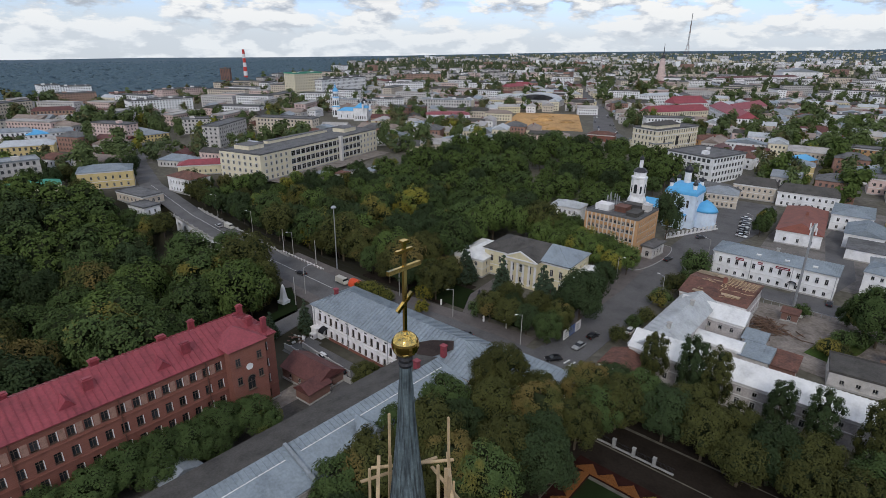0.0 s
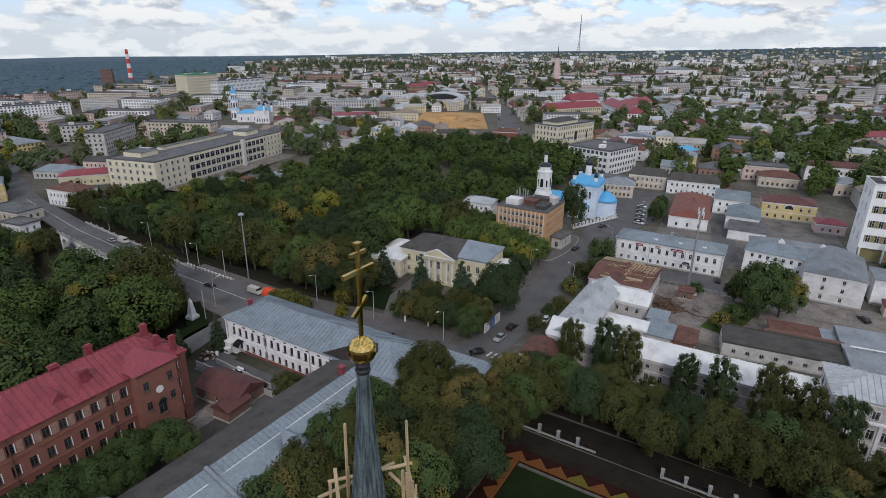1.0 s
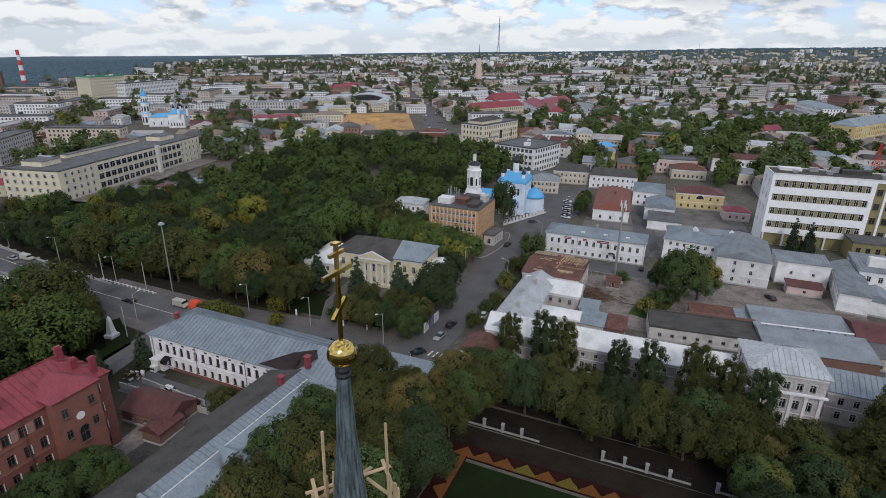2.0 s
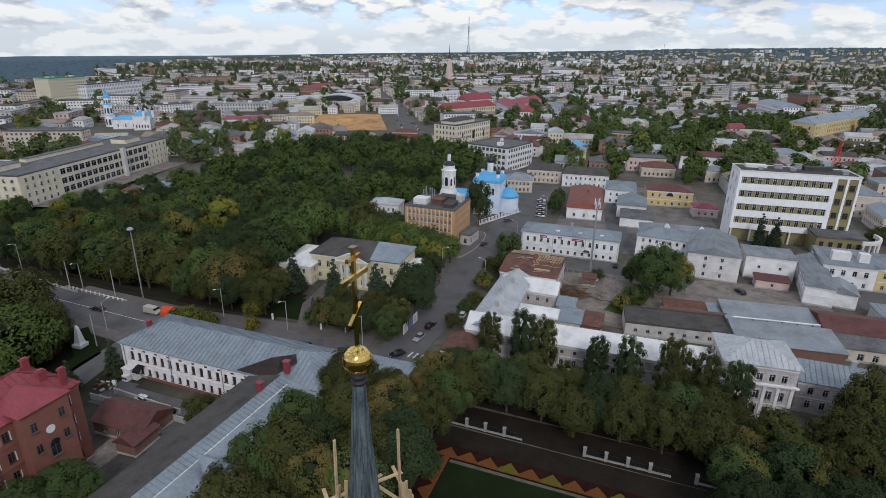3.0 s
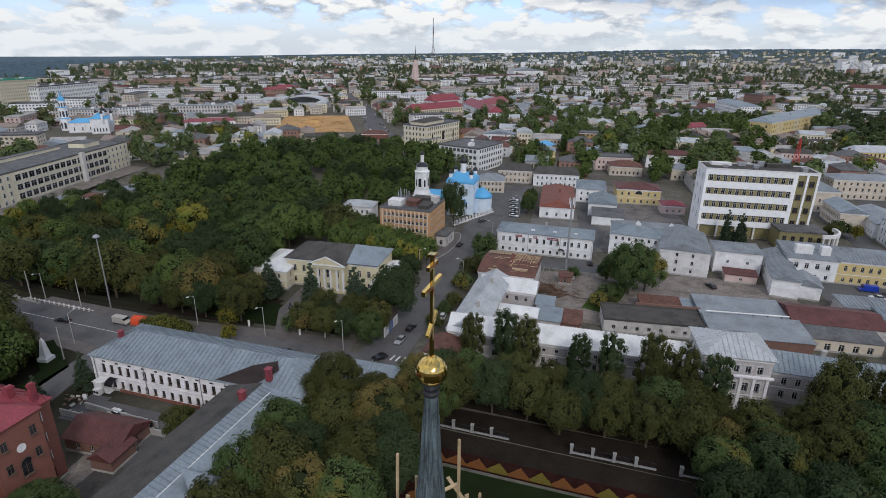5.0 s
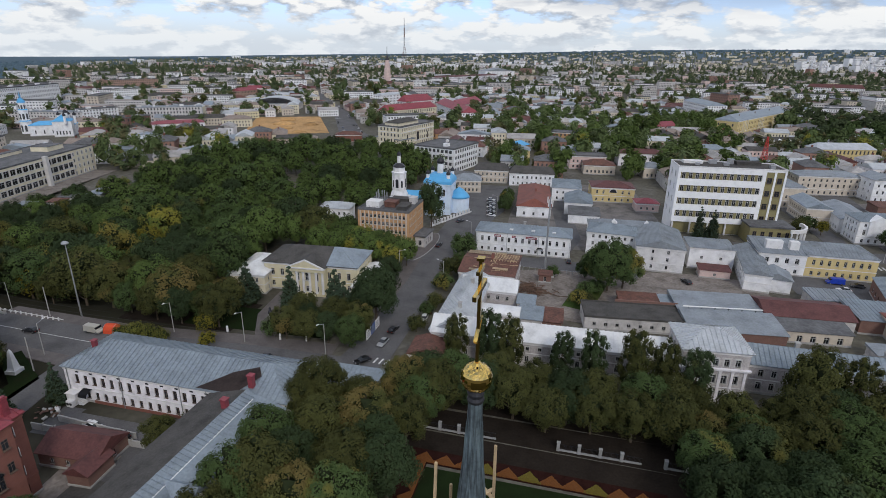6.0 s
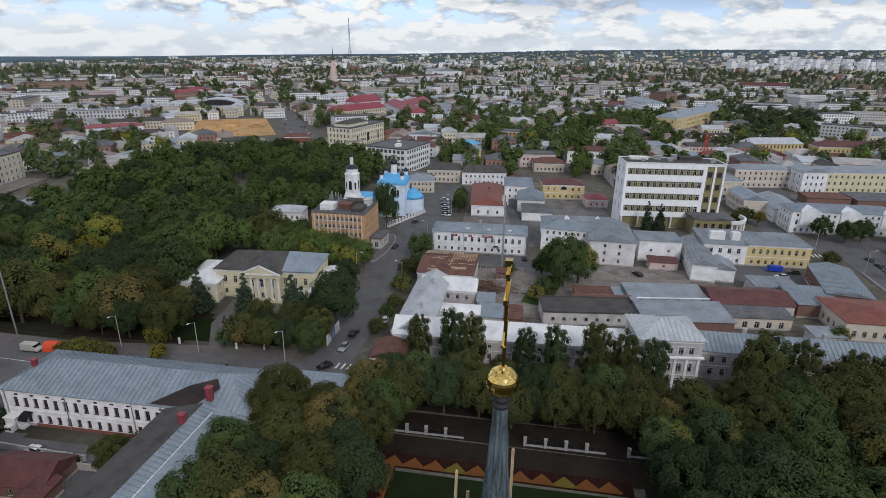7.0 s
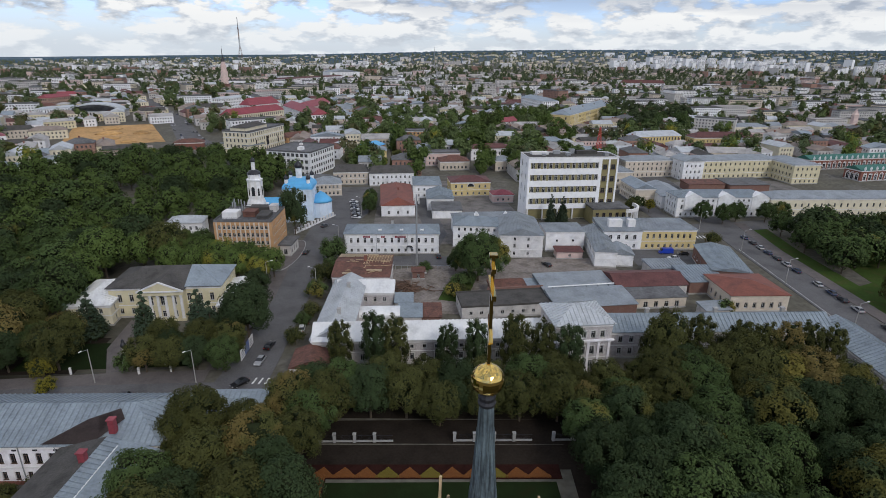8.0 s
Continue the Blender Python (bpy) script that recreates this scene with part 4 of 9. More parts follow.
for i in range(4):
    box(bm, 3.9 + i * 0.3, -1.6, 0, 4.2 + i * 0.3, -0.2, 1.2 - i * 0.3)
part("porch", bm, M["trim"], W1)
bm = bmesh.new()
k = 8
for i in range(k):
    a, b = math.pi * i / k / 2, math.pi * (i + 1) / k / 2
    poly(bm, [(4.4, -1.9 * math.sin(a), 2.2 + 1.2 * math.cos(a)), (6.6, -1.9 * math.sin(a), 2.2 + 1.2 * math.cos(a)), (6.6, -1.9 * math.sin(b), 2.2 + 1.2 * math.cos(b)), (4.4, -1.9 * math.sin(b), 2.2 + 1.2 * math.cos(b))])
bmesh.ops.solidify(bm, geom=bm.faces[:], thickness=0.08)
part("canopy", bm, M["iron"], W1)

bm = bmesh.new()
up_ = lambda y: 8.76 + (y + 0.5) * 3.4 / 8.0
poly(bm, [(33.8, -0.3, up_(-0.3)), (42.5, -0.3, up_(-0.3)), (46.5, 4.2, up_(4.2)), (45.0, 6.2, up_(6.2)), (40.0, 4.2, up_(4.2))])
bmesh.ops.solidify(bm, geom=bm.faces[:], thickness=-0.16)
part("roof_patch", bm, M["brown_felt"], W1, "dark brown patched roof sheet")

W2 = house("long_wing", "long old wing with dark felt and pale metal roof slopes", -67.3, -48, 0.6, 16.8, 113, 8.0, "stucco_old", "gable_y", 2.6, "metal",
           rows=((0.9, 1.1, 1.8), (4.5, 1.1, 2.0)), n=(0, 34, 0, 10), second="slate", over=0.5, surround=0.18, frame_mat="frame")
bm = bmesh.new()
box(bm, 8.5, 74.6, 8.4, 17.4, 75.2, 8.62)
for a, b in (((8.4, 74.9, 11.0), (11.0, 74.9, 10.2)), ((11.0, 74.9, 10.2), (17.3, 74.9, 8.5))):
    beam(bm, a, b, 0.6, 0.5)
part("fire_wall", bm, M["metal_grey"], W2, "low sheet-clad fire wall across the roof")
bm = bmesh.new()
beam(bm, (10.9, 0.5, 9.98), (10.9, 73.5, 9.98), 0.22, 0.12)
beam(bm, (10.9, 76.5, 9.98), (10.9, 112, 9.98), 0.22, 0.12)
part("roof_kink", bm, M["metal_bright"], W2, "bright folded seam where the slope changes")
# a black sheet stands in for the shade inside a roof opening
bm = bmesh.new()
poly(bm, [(13.6, 90.6, 9.25), (16.9, 90.6, 8.22), (16.9, 94.0, 8.22), (14.8, 93.6, 8.9)])
bmesh.ops.solidify(bm, geom=bm.faces[:], thickness=-0.06)
part("roof_hole", bm, M["iron"], W2, "black sheet on the roof for the dark of an opening")
bm = bmesh.new()
for f in roof_faces("gable_y", 16.8, 113, 8.0, 2.6, 0.5)[:1]:
    for c in (clip(f, 0, 10.9, -1), clip(f, 0, 10.9, 1)):
        if len(c) > 2 and max(p[0] for p in c) < 11.1:
            seams(bm, c, 1.05, 0.14)
part("standing_seams", bm, M["metal"], W2)["kind"] = "stuff"
bm = bmesh.new()
poly(bm, [(17.5, 84, 8.0), (17.5, 92, 8.0), (17.5, 88, 11.6)])
poly(bm, [(11.0, 88, 11.6), (17.5, 84, 8.0), (17.5, 88, 11.6)])
poly(bm, [(11.0, 88, 11.6), (17.5, 88, 11.6), (17.5, 92, 8.0)])
part("gable_dormer", bm, M["metal"], W2)
bm = bmesh.new()
lathe(bm, [(0.95, 0), (0.95, 0.12), (0.62, 0.12), (0.62, 0.05)], 16)
part("oculus", bm, M["trim"], W2).matrix_basis = Matrix.Translation((17.52, 88, 9.4)) @ Matrix.Rotation(radians(90), 4, "Y")
for y in (107, 115.5):
    bm = bmesh.new()
    box(bm, 7.4, y, 9.6, 8.5, y + 1.0, 12.3)
    box(bm, 7.25, y - 0.15, 12.3, 8.65, y + 1.15, 12.55)
    part("chimney", bm, M["redroof"], W2, "red painted chimney")

house("low_annex", "low annex with a blue-grey metal roof", -54.0, 79.4, 3.5, 15.5, 6.2, 5.4, "lilac", "lean", 1.0, "metal", rows=((1.2, 1.0, 1.6),), n=(5, 2, 0, 0), ribs=1.1)

RB = house("brick_house", "four-storey red brick house under a red metal roof", -97.5, -42.4, 2.0, 14, 83.5, 16.4, "redbrick", "hip", 3.6, "redroof",
           rows=((1.2, 1.15, 1.9), (5.0, 1.15, 2.0), (8.9, 1.15, 2.0), (13.0, 1.15, 1.9)), n=(0, 31, 4, 12), over=0.45, frame_mat="frame_dark", trim_mat="redbrick", ribs=1.2, surround=0.0, ends=0.4, split=True)
bm = bmesh.new()
box(bm, 14.003, 72.0, 0, 16.2, 80.0, 17.4)
part("bay", bm, M["redbrick"], RB)
bm = bmesh.new()
poly(bm, [(16.7, 71.5, 17.4), (16.7, 80.5, 17.4), (10, 76, 19.6)])
poly(bm, [(16.7, 71.5, 17.4), (10, 76, 19.6), (10, 71.5, 17.4)])
poly(bm, [(16.7, 80.5, 17.4), (10, 80.5, 17.4), (10, 76, 19.6)])
poly(bm, [(16.7, 71.5, 17.4), (10, 71.5, 17.4), (10, 80.5, 17.4), (16.7, 80.5, 17.4)])
part("bay_roof", bm, M["redroof"], RB)
for z, ar in ((2.2, True), (7.0, True)):
    for yy in (76.0,):
        put_window(RB, Matrix.Translation((16.25, yy, z)) @ Matrix.Rotation(radians(90), 4, "Z") @ Matrix.Translation((0, -0.05, 0)), 1.7, 2.6, "frame_dark", True, 0.0)
for yy in (73.6, 78.4):
    for z in (9.0, 13.4):
        put_window(RB, Matrix.Translation((16.22, yy, z)) @ Matrix.Rotation(radians(90), 4, "Z") @ Matrix.Translation((0, -0.05, 0)), 1.1, 1.8, "frame_dark", False, 0.0)
bm = bmesh.new()
lathe(bm, [(0.75, 0), (0.75, 0.12), (0.5, 0.12), (0.5, 0.04)], 16)
part("round_window", bm, M["trim"], RB).matrix_basis = Matrix.Translation((16.21, 76, 12.4)) @ Matrix.Rotation(radians(90), 4, "Y")
for x, y, s in ((5.0, 20, 1), (10.5, 14, 1), (5.0, 38, 1), (10.5, 31, 1), (4.6, 52, 1), (10.5, 49, 1), (5.0, 64, 1), (11.0, 66, 1), (3.0, 71, 0.8), (10.5, 80, 0.8), (4, 81.5, 0.8), (13.2, 81.8, 0.7)):
    bm = bmesh.new()
    box(bm, x - 0.5 * s, y - 0.75 * s, 16.8, x + 0.5 * s, y + 0.75 * s, 20.0)
    box(bm, x - 0.65 * s, y - 0.9 * s, 20.0, x + 0.65 * s, y + 0.9 * s, 20.25)
    box(bm, x - 0.4 * s, y - 0.65 * s, 20.25, x + 0.4 * s, y + 0.65 * s, 20.5)
    part("chimney", bm, M["redroof"], RB, "red sheet-clad chimney")
rv = bmesh.new()
box(rv, 13.84, 0.0, 0.0, 14.02, 0.13, 1.9)
rv_mesh = bpy.data.meshes.new("reveal")
rv.to_mesh(rv_mesh)
rv.free()
rv_mesh.materials.append(M["trim"])
for sill in (5.0, 8.9, 13.0):
    for i in range(31):
        yy = 1.2 + (83.5 - 2.4) * (i + 0.5) / 31 + 0.575
        if not 71.5 < yy < 80.5:
            part("reveal", rv_mesh, None, RB).matrix_basis = Matrix.Translation((0, yy, sill))
for i in range(30):
    yy = 1.2 + (83.5 - 2.4) * (i + 1.0) / 31
    if not 71.5 < yy < 80.5:
        bm = bmesh.new()
        box(bm, 14.003, yy - 0.48, 12.9, 14.09, yy + 0.48, 15.0)
        part("panel", bm, M["brick_panel"], RB, "faded panel between the upper windows")
for z in (4.1, 8.0, 12.1):
    bm = bmesh.new()
    box(bm, 14.003, 0.2, z, 14.16, 71.9, z + 0.28)
    part("string_course", bm, M["redbrick"], RB)
for y in (27, 45, 61, 9):
    bm = bmesh.new()
    for f in ([(12.6, y - 1.4, 17.4), (12.6, y + 1.4, 17.4), (12.6, y, 19.0)], [(12.6, y - 1.4, 17.4), (12.6, y, 19.0), (9.0, y, 19.0)], [(12.6, y + 1.4, 17.4), (9.0, y, 19.0), (12.6, y, 19.0)]):
        poly(bm, f)
    part("dormer", bm, M["redroof"], RB)
for y in (5, 20, 36, 52, 68):
    bm = bmesh.new()
    tube(bm, (14.2, y, 0.2), (14.2, y, 16.2), 0.1, 0.1, 6)
    part("drainpipe", bm, M["rust"], RB)

house("brick_shed", "low shed under a dark red roof", -92.5, 46.0, 6, 12.5, 8.0, 3.0, "darkbrick", "gable_x", 2.4, "maroon", rows=((1.0, 1.0, 1.2),), n=(3, 1, 0, 0), cornice=False, category="shed")
house("shed_wing", "small gabled wing of the red shed", -83.0, 43.6, 6, 4.5, 6.0, 2.8, "darkbrick", "gable_y", 1.6, "maroon", cornice=False, category="shed")
house("blue_shed", "small shed with a blue-grey roof", -82, 10, 8, 9, 7, 3.2, "greywall", "gable_x", 1.6, "metal_grey", cornice=False, category="shed")

# the classical yellow house with portico and wings
Y1 = house("classical_house", "yellow classical house with a white six-column portico", -99, 130.8, 6.5, 31.5, 16, 9.4, "pale_yellow", "hip", 3.6, "slate",
           rows=((1.2, 1.1, 1.7), (4.9, 1.2, 2.3)), n=(9, 4, 0, 4), arch_row=1, over=0.6, skip=tuple((0, r, i) for r in (0, 1) for i in (3, 4, 5)))
bm = bmesh.new()
for f in roof_faces("hip", 31.5, 16, 9.4, 3.6, 0.6):
    c = clip(f, 0, 21.5, 1)
    if len(c) > 2:
        nr = (Vector(c[1]) - Vector(c[0])).cross(Vector(c[2]) - Vector(c[0])).normalized()
        c = [tuple(Vector(p) + nr * 0.06) for p in c]
        poly(bm, c)
part("metal_sheet", bm, M["metal"], Y1, "newer pale metal part of the roof")
bm = bmesh.new()
box(bm, 10.0, -2.6, 0, 21.5, -0.003, 9.3)
box(bm, 9.6, -3.6, 8.2, 21.9, -2.6, 9.4)
box(bm, 9.6, -3.6, 0, 21.9, -2.6, 0.8)
part("portico", bm, M["pale_yellow"], Y1)
bm = bmesh.new()
poly(bm, [(9.4, -3.7, 9.4), (22.1, -3.7, 9.4), (15.75, -3.7, 12.2)])
poly(bm, [(9.4, -3.7, 9.4), (15.75, -3.7, 12.2), (15.75, 6, 12.2), (9.4, 6, 9.4)], 1)
poly(bm, [(22.1, -3.7, 9.4), (22.1, 6, 9.4), (15.75, 6, 12.2), (15.75, -3.7, 12.2)], 1)
poly(bm, [(9.4, -3.7, 9.4), (9.4, 6, 9.4), (22.1, 6, 9.4), (22.1, -3.7, 9.4)])
part("pediment", bm, [M["pale_yellow"], M["slate"]], Y1)
bm = bmesh.new()
for a, b in (((9.3, -3.8, 9.5), (22.2, -3.8, 9.5)), ((9.3, -3.8, 9.5), (15.75, -3.8, 12.35)), ((22.2, -3.8, 9.5), (15.75, -3.8, 12.35))):
    beam(bm, a, b, 0.35, 0.4)
part("pediment_moulding", bm, M["trim"], Y1)
for i in range(6):
    bm = bmesh.new()
    x = 10.4 + i * 2.14
    lathe(bm, [(0.5, 0.8), (0.5, 1.1), (0.4, 1.15), (0.42, 4), (0.34, 7.7), (0.48, 7.8), (0.5, 8.2)], 12, centre=(x, -3.1, 0))
    part("column", bm, M["trim"], Y1, "white plastered column")
for i in range(3):
    for r, (sill, ww, wh) in enumerate(((1.2, 1.1, 1.9), (4.9, 1.2, 2.2))):
        put_window(Y1, Matrix.Translation((12.6 + i * 3.2, -2.66, sill)), ww, wh, "frame", r == 1)
house("museum_wing", "pale side wing with a bright metal roof", -107.5, 124.5, 8, 11.5, 19, 6.4, "cream", "hip", 2.4, "metal_bright", rows=((1.0, 1.0, 1.5), (3.9, 1.0, 1.5)), n=(3, 5, 0, 3), ribs=1.1)
house("museum_wing", "pale side wing with a bright metal roof", -66.8, 128.5, 8, 7.5, 20, 5.6, "cream", "hip", 2.2, "metal_bright", rows=((1.0, 1.0, 1.5), (3.9, 1.0, 1.5)), n=(2, 6, 0, 4), ribs=1.1)

# orange brick block with aerials
O1 = house("brick_block", "orange brick office block with aerials on a flat roof", -86.5, 176.8, 2, 21, 20, 15.6, "orangebrick", "flat", 0.5, "bitumen",
           rows=((1.0, 1.0, 1.5), (4.0, 1.0, 1.5), (7.0, 1.0, 1.5), (10.0, 1.0, 1.5), (12.9, 1.0, 1.5)), n=(11, 10, 0, 4), cornice=False, over=0.0, second=None)
for i in range(12):
    bm = bmesh.new()
    x = 1.1 + i * 1.71
    box(bm, x - 0.22, -0.22, 0.6, x + 0.22, -0.003, 15.5)
    part("pilaster", bm, M["beige"], O1)
bm = bmesh.new()
box(bm, 2, 4, 15.8, 7.5, 9, 18.2)
part("roof_cabin", bm, M["trim"], O1, "white rooftop cabin")
for x, y, w_, d_, h_, mt in ((9, 6, 4.5, 5, 2.0, "rust"), (15, 3, 4, 7, 1.4, "slate"), (9.5, 13, 7, 4, 1.8, "slate"), (17, 13, 2.5, 4, 2.4, "greywall")):
    bm = bmesh.new()
    box(bm, x, y, 15.8, x + w_, y + d_, 15.8 + h_)
    box(bm, x - 0.2, y - 0.2, 15.8 + h_, x + w_ + 0.2, y + d_ + 0.2, 16.0 + h_)
    part("vent_housing", bm, M[mt], O1, "dark rooftop housing")
for y in (1.0, 19.0):
    bm = bmesh.new()
    for k in range(11):
        beam(bm, (0.6 + 2 * k, y, 15.8), (0.6 + 2 * k, y, 17.2), 0.06)
    for z in (16.5, 17.2):
        beam(bm, (0.6, y, z), (20.6, y, z), 0.05)
    part("railing", bm, M["iron"], O1)
random.seed(3)
for i in range(9):
    bm = bmesh.new()
    x, y = 3 + random.random() * 6, 8 + random.random() * 8
    h = 19 + random.random() * 2.5
    tube(bm, (x, y, 15.8), (x, y, h), 0.07, 0.06, 6)
    box(bm, x - 0.18, y - 0.12, h - 1.9, x + 0.18, y + 0.12, h - 0.2)
    part("aerial", bm, M["steel"], O1, "grey mobile aerial on a pole")
house("entrance_wing", "low flat-roofed entrance wing with a canopy", -65.2, 184, -2, 4, 10, 4.6, "greywall", "flat", 0.25, "bitumen", rows=((0.8, 1.4, 2.2),), n=(1, 3, 0, 0), cornice=False, over=0.6)

# church with belfry
bf = empty("belfry", pose(-87.5, 226, 0), "white tiered belfry with a dark cupola", "belfry")
bm = bmesh.new()
box(bm, -3.9, -3.9, -0.5, 3.9, 3.9, 8.5)
box(bm, -4.2, -4.2, 8.5, 4.2, 4.2, 9.0)
lathe(bm, [(4.2, 9.0), (4.0, 10.5), (3.3, 12.0)], 8, start=math.pi / 8)
lathe(bm, [(3.2, 12.0), (3.2, 20.0), (3.5, 20.2), (3.6, 20.9), (3.3, 21.0)], 8, start=math.pi / 8)
lathe(bm, [(2.7, 21.0), (2.7, 22.6), (2.95, 22.8), (2.9, 23.1)], 8, start=math.pi / 8)
part("tower", bm, M["white"], bf)
for k in range(8):
    bm = bmesh.new()
    w_, h_, n_ = (0.72, 3.4, 6) if k % 2 == 0 else (0.4, 3.0, 6)
    ring = [(-w_, 0, 13.6), (w_, 0, 13.6)] + [(w_ * math.cos(math.pi * i / n_), 0, 13.6 + h_ + w_ * math.sin(math.pi * i / n_)) for i in range(n_ + 1)]
    poly(bm, [(x, -3.02, z) for x, y, z in ring])
    poly(bm, [(x, -2.96, z) for x, y, z in ring][::-1])
    o = part("bell_opening", bm, M["glass"], bf, "dark arched bell opening")
    o.matrix_basis = Matrix.Rotation(2 * math.pi * k / 8, 4, "Z")
    bm = bmesh.new()
    for s in (-1, 1):
        box(bm, s * 1.0 - 0.14, -3.14, 12.4, s * 1.0 + 0.14, -2.9, 20)
    o = part("pilaster", bm, M["trim"], bf)
    o.matrix_basis = Matrix.Rotation(2 * math.pi * k / 8, 4, "Z")
bm = bmesh.new()
lathe(bm, [(3.0, 23.1), (2.7, 23.8), (1.8, 24.6), (0.9, 25.0)], 16)
lathe(bm, [(0.95, 28.4), (1.05, 28.8), (0.85, 29.5), (0.3, 30.1), (0.08, 30.9)], 12)
part("cupola", bm, M["cupola"], bf, "dark metal cupola")
bm = bmesh.new()
lathe(bm, [(0.85, 24.8), (0.8, 28.3), (0.95, 28.4)], 10)
part("lantern", bm, M["white"], bf)
bm = bmesh.new()
beam(bm, (0, 0, 31), (0, 0, 32.6), 0.1), beam(bm, (-0.5, 0, 32.0), (0.5, 0, 32.0), 0.1)
part("cross", bm, M["gold"], bf)

ch = empty("blue_church", pose(-70.8, 238, 0, 0, 0, 4) @ Matrix.Diagonal((1.08, 1.08, 1.15, 1)), "pale blue and white church with sky-blue roofs and dark cupolas", "church")
bm = bmesh.new()
facade(bm, Matrix.Translation((-6, -6, 0)), 12, 0, 13, [(3, 2.5, 1.0, 2.4), (9, 2.5, 1.0, 2.4), (3, 8, 1.0, 2.4), (9, 8, 1.0, 2.4)])
facade(bm, Matrix.Translation((6, -6, 0)) @ Matrix.Rotation(radians(90), 4, "Z"), 12, 0, 13, [(3, 8, 1.0, 2.4), (9, 8, 1.0, 2.4)])
box(bm, -6, 5.7, 0, 6, 6, 13), box(bm, -6, -5.99, 0, -5.7, 5.7, 13)
box(bm, -6.3, -6.3, 12.4, 6.3, -6.003, 13.0), box(bm, 6.003, -6.3, 12.4, 6.3, 6.3, 13.0)
box(bm, -5, -8.5, 0, 3, -6.01, 5.2)
part("wall", bm, M["bluewash"], ch)
for x in (-3, 3):
    for z in (2.5, 8):
        put_window(ch, Matrix.Translation((x, -5.8, z)), 1.0, 2.4, "frame", True)
        if z > 5:
            put_window(ch, Matrix.Translation((5.8, x, z)) @ Matrix.Rotation(radians(90), 4, "Z"), 1.0, 2.4, "frame", True)
bm = bmesh.new()
prev = None
for i in range(6):
    a = math.pi / 2 * i / 5
    s, z = 6.4 * math.cos(a) * 0.75 + 1.6, 13.0 + 3.6 * math.sin(a)
    ring = [bm.verts.new((sx * s, sy * s, z)) for sx, sy in ((-1, -1), (1, -1), (1, 1), (-1, 1))]
    if prev:
        for k in range(4):
            bm.faces.new((prev[k], prev[(k + 1) % 4], ring[(k + 1) % 4], ring[k]))
    prev = ring
bm.faces.new(prev)
part("roof", bm, M["blueroof"], ch)
bm = bmesh.new()
box(bm, -5.3, -8.8, 5.2, 3.3, -6.01, 5.6)
part("porch_roof", bm, M["blueroof"], ch)
for x, y, r, h in ((0, 0, 1.35, 4.2), (-4.6, -4.6, 0.8, 2.6), (4.6, -4.6, 0.8, 2.6), (4.6, 4.6, 0.8, 2.6), (-4.6, 4.6, 0.8, 2.6)):
    z = 14.0 if r < 1 else 16.2
    bm = bmesh.new()
    lathe(bm, [(r, z - 1.5), (r, z + h), (r * 1.15, z + h + 0.2)], 12, centre=(x, y, 0))
    drum = part("drum", bm, M["white"], ch)
    bm = bmesh.new()
    q = z + h + 0.2
    lathe(bm, [(r * 1.1, q), (r * 1.3, q + r * 0.6), (r * 1.0, q + r * 1.3), (r * 0.3, q + r * 1.9), (0.05, q + r * 2.6)], 12, centre=(x, y, 0), smooth=True)
    part("cupola", bm, M["cupola"], drum)
    bm = bmesh.new()
    beam(bm, (x, y, q + r * 2.5), (x, y, q + r * 2.5 + 1.5), 0.08), beam(bm, (x - 0.4, y, q + r * 2.5 + 1.0), (x + 0.4, y, q + r * 2.5 + 1.0), 0.08)
    part("cross", bm, M["gold"], drum)
bm = bmesh.new()
lathe(bm, [(4.6, -0.5), (4.6, 6.2), (4.8, 6.4)], 16, centre=(8.5, 2, 0))
apse = part("apse", bm, M["bluewash"], ch)
bm = bmesh.new()
lathe(bm, [(4.9, 6.4), (4.3, 7.3), (3.2, 8.4), (1.8, 9.6), (0.1, 10.6)], 16, centre=(8.5, 2, 0), smooth=True)
part("apse_roof", bm, M["blueroof"], apse)
bm = bmesh.new()
box(bm, -15.5, -4.5, -0.5, -6.01, 4.5, 6)
ref = part("refectory", bm, M["bluewash"], ch)
bm = bmesh.new()
for s in (-1, 1):
    poly(bm, [(-15.7, s * 4.9, 6.0), (-6.0, s * 4.9, 6.0), (-6.0, 0, 8.4), (-15.7, 0, 8.4)])
part("refectory_roof", bm, M["blueroof"], ref)

wallf = empty("church_fence", pose(-67, 212, 0, 0, 0, 68), "low white fence of posts round the church", "fence")
for i in range(13):
    bm = bmesh.new()
    box(bm, i * 2.4 - 0.35, -0.35, 0, i * 2.4 + 0.35, 0.35, 2.0)
    box(bm, i * 2.4 - 0.45, -0.45, 2.0, i * 2.4 + 0.45, 0.45, 2.2)
    part("post", bm, M["trim"], wallf)
    bm = bmesh.new()
    box(bm, i * 2.4 + 0.36, -0.15, 0, i * 2.4 + 2.04, 0.15, 0.7)
    part("rail", bm, M["trim"], wallf)

# ---- the long white house with new zinc roofs, and the yard behind it ----
house("zinc_house", "long low white house under a bright new zinc roof", -34.2, 106.6, 4.5, 58.5, 9.5, 6.8, "stucco_old", "gable_x", 2.9, "metal_bright", rows=((1.2, 1.05, 1.8), (4.4, 0.9, 1.1)), n=(18, 2, 0, 0), ribs=1.1, surround=0.15)
house("zinc_street_wing", "street wing under a bright new zinc roof", -35.0, 108, 1.5, 9.5, 38, 6.6, "stucco_old", "gable_y", 2.6, "metal_zinc", rows=((1.2, 1.05, 1.8),), n=(0, 8, 0, 12), ribs=1.1, surround=0.15, chimneys=2)
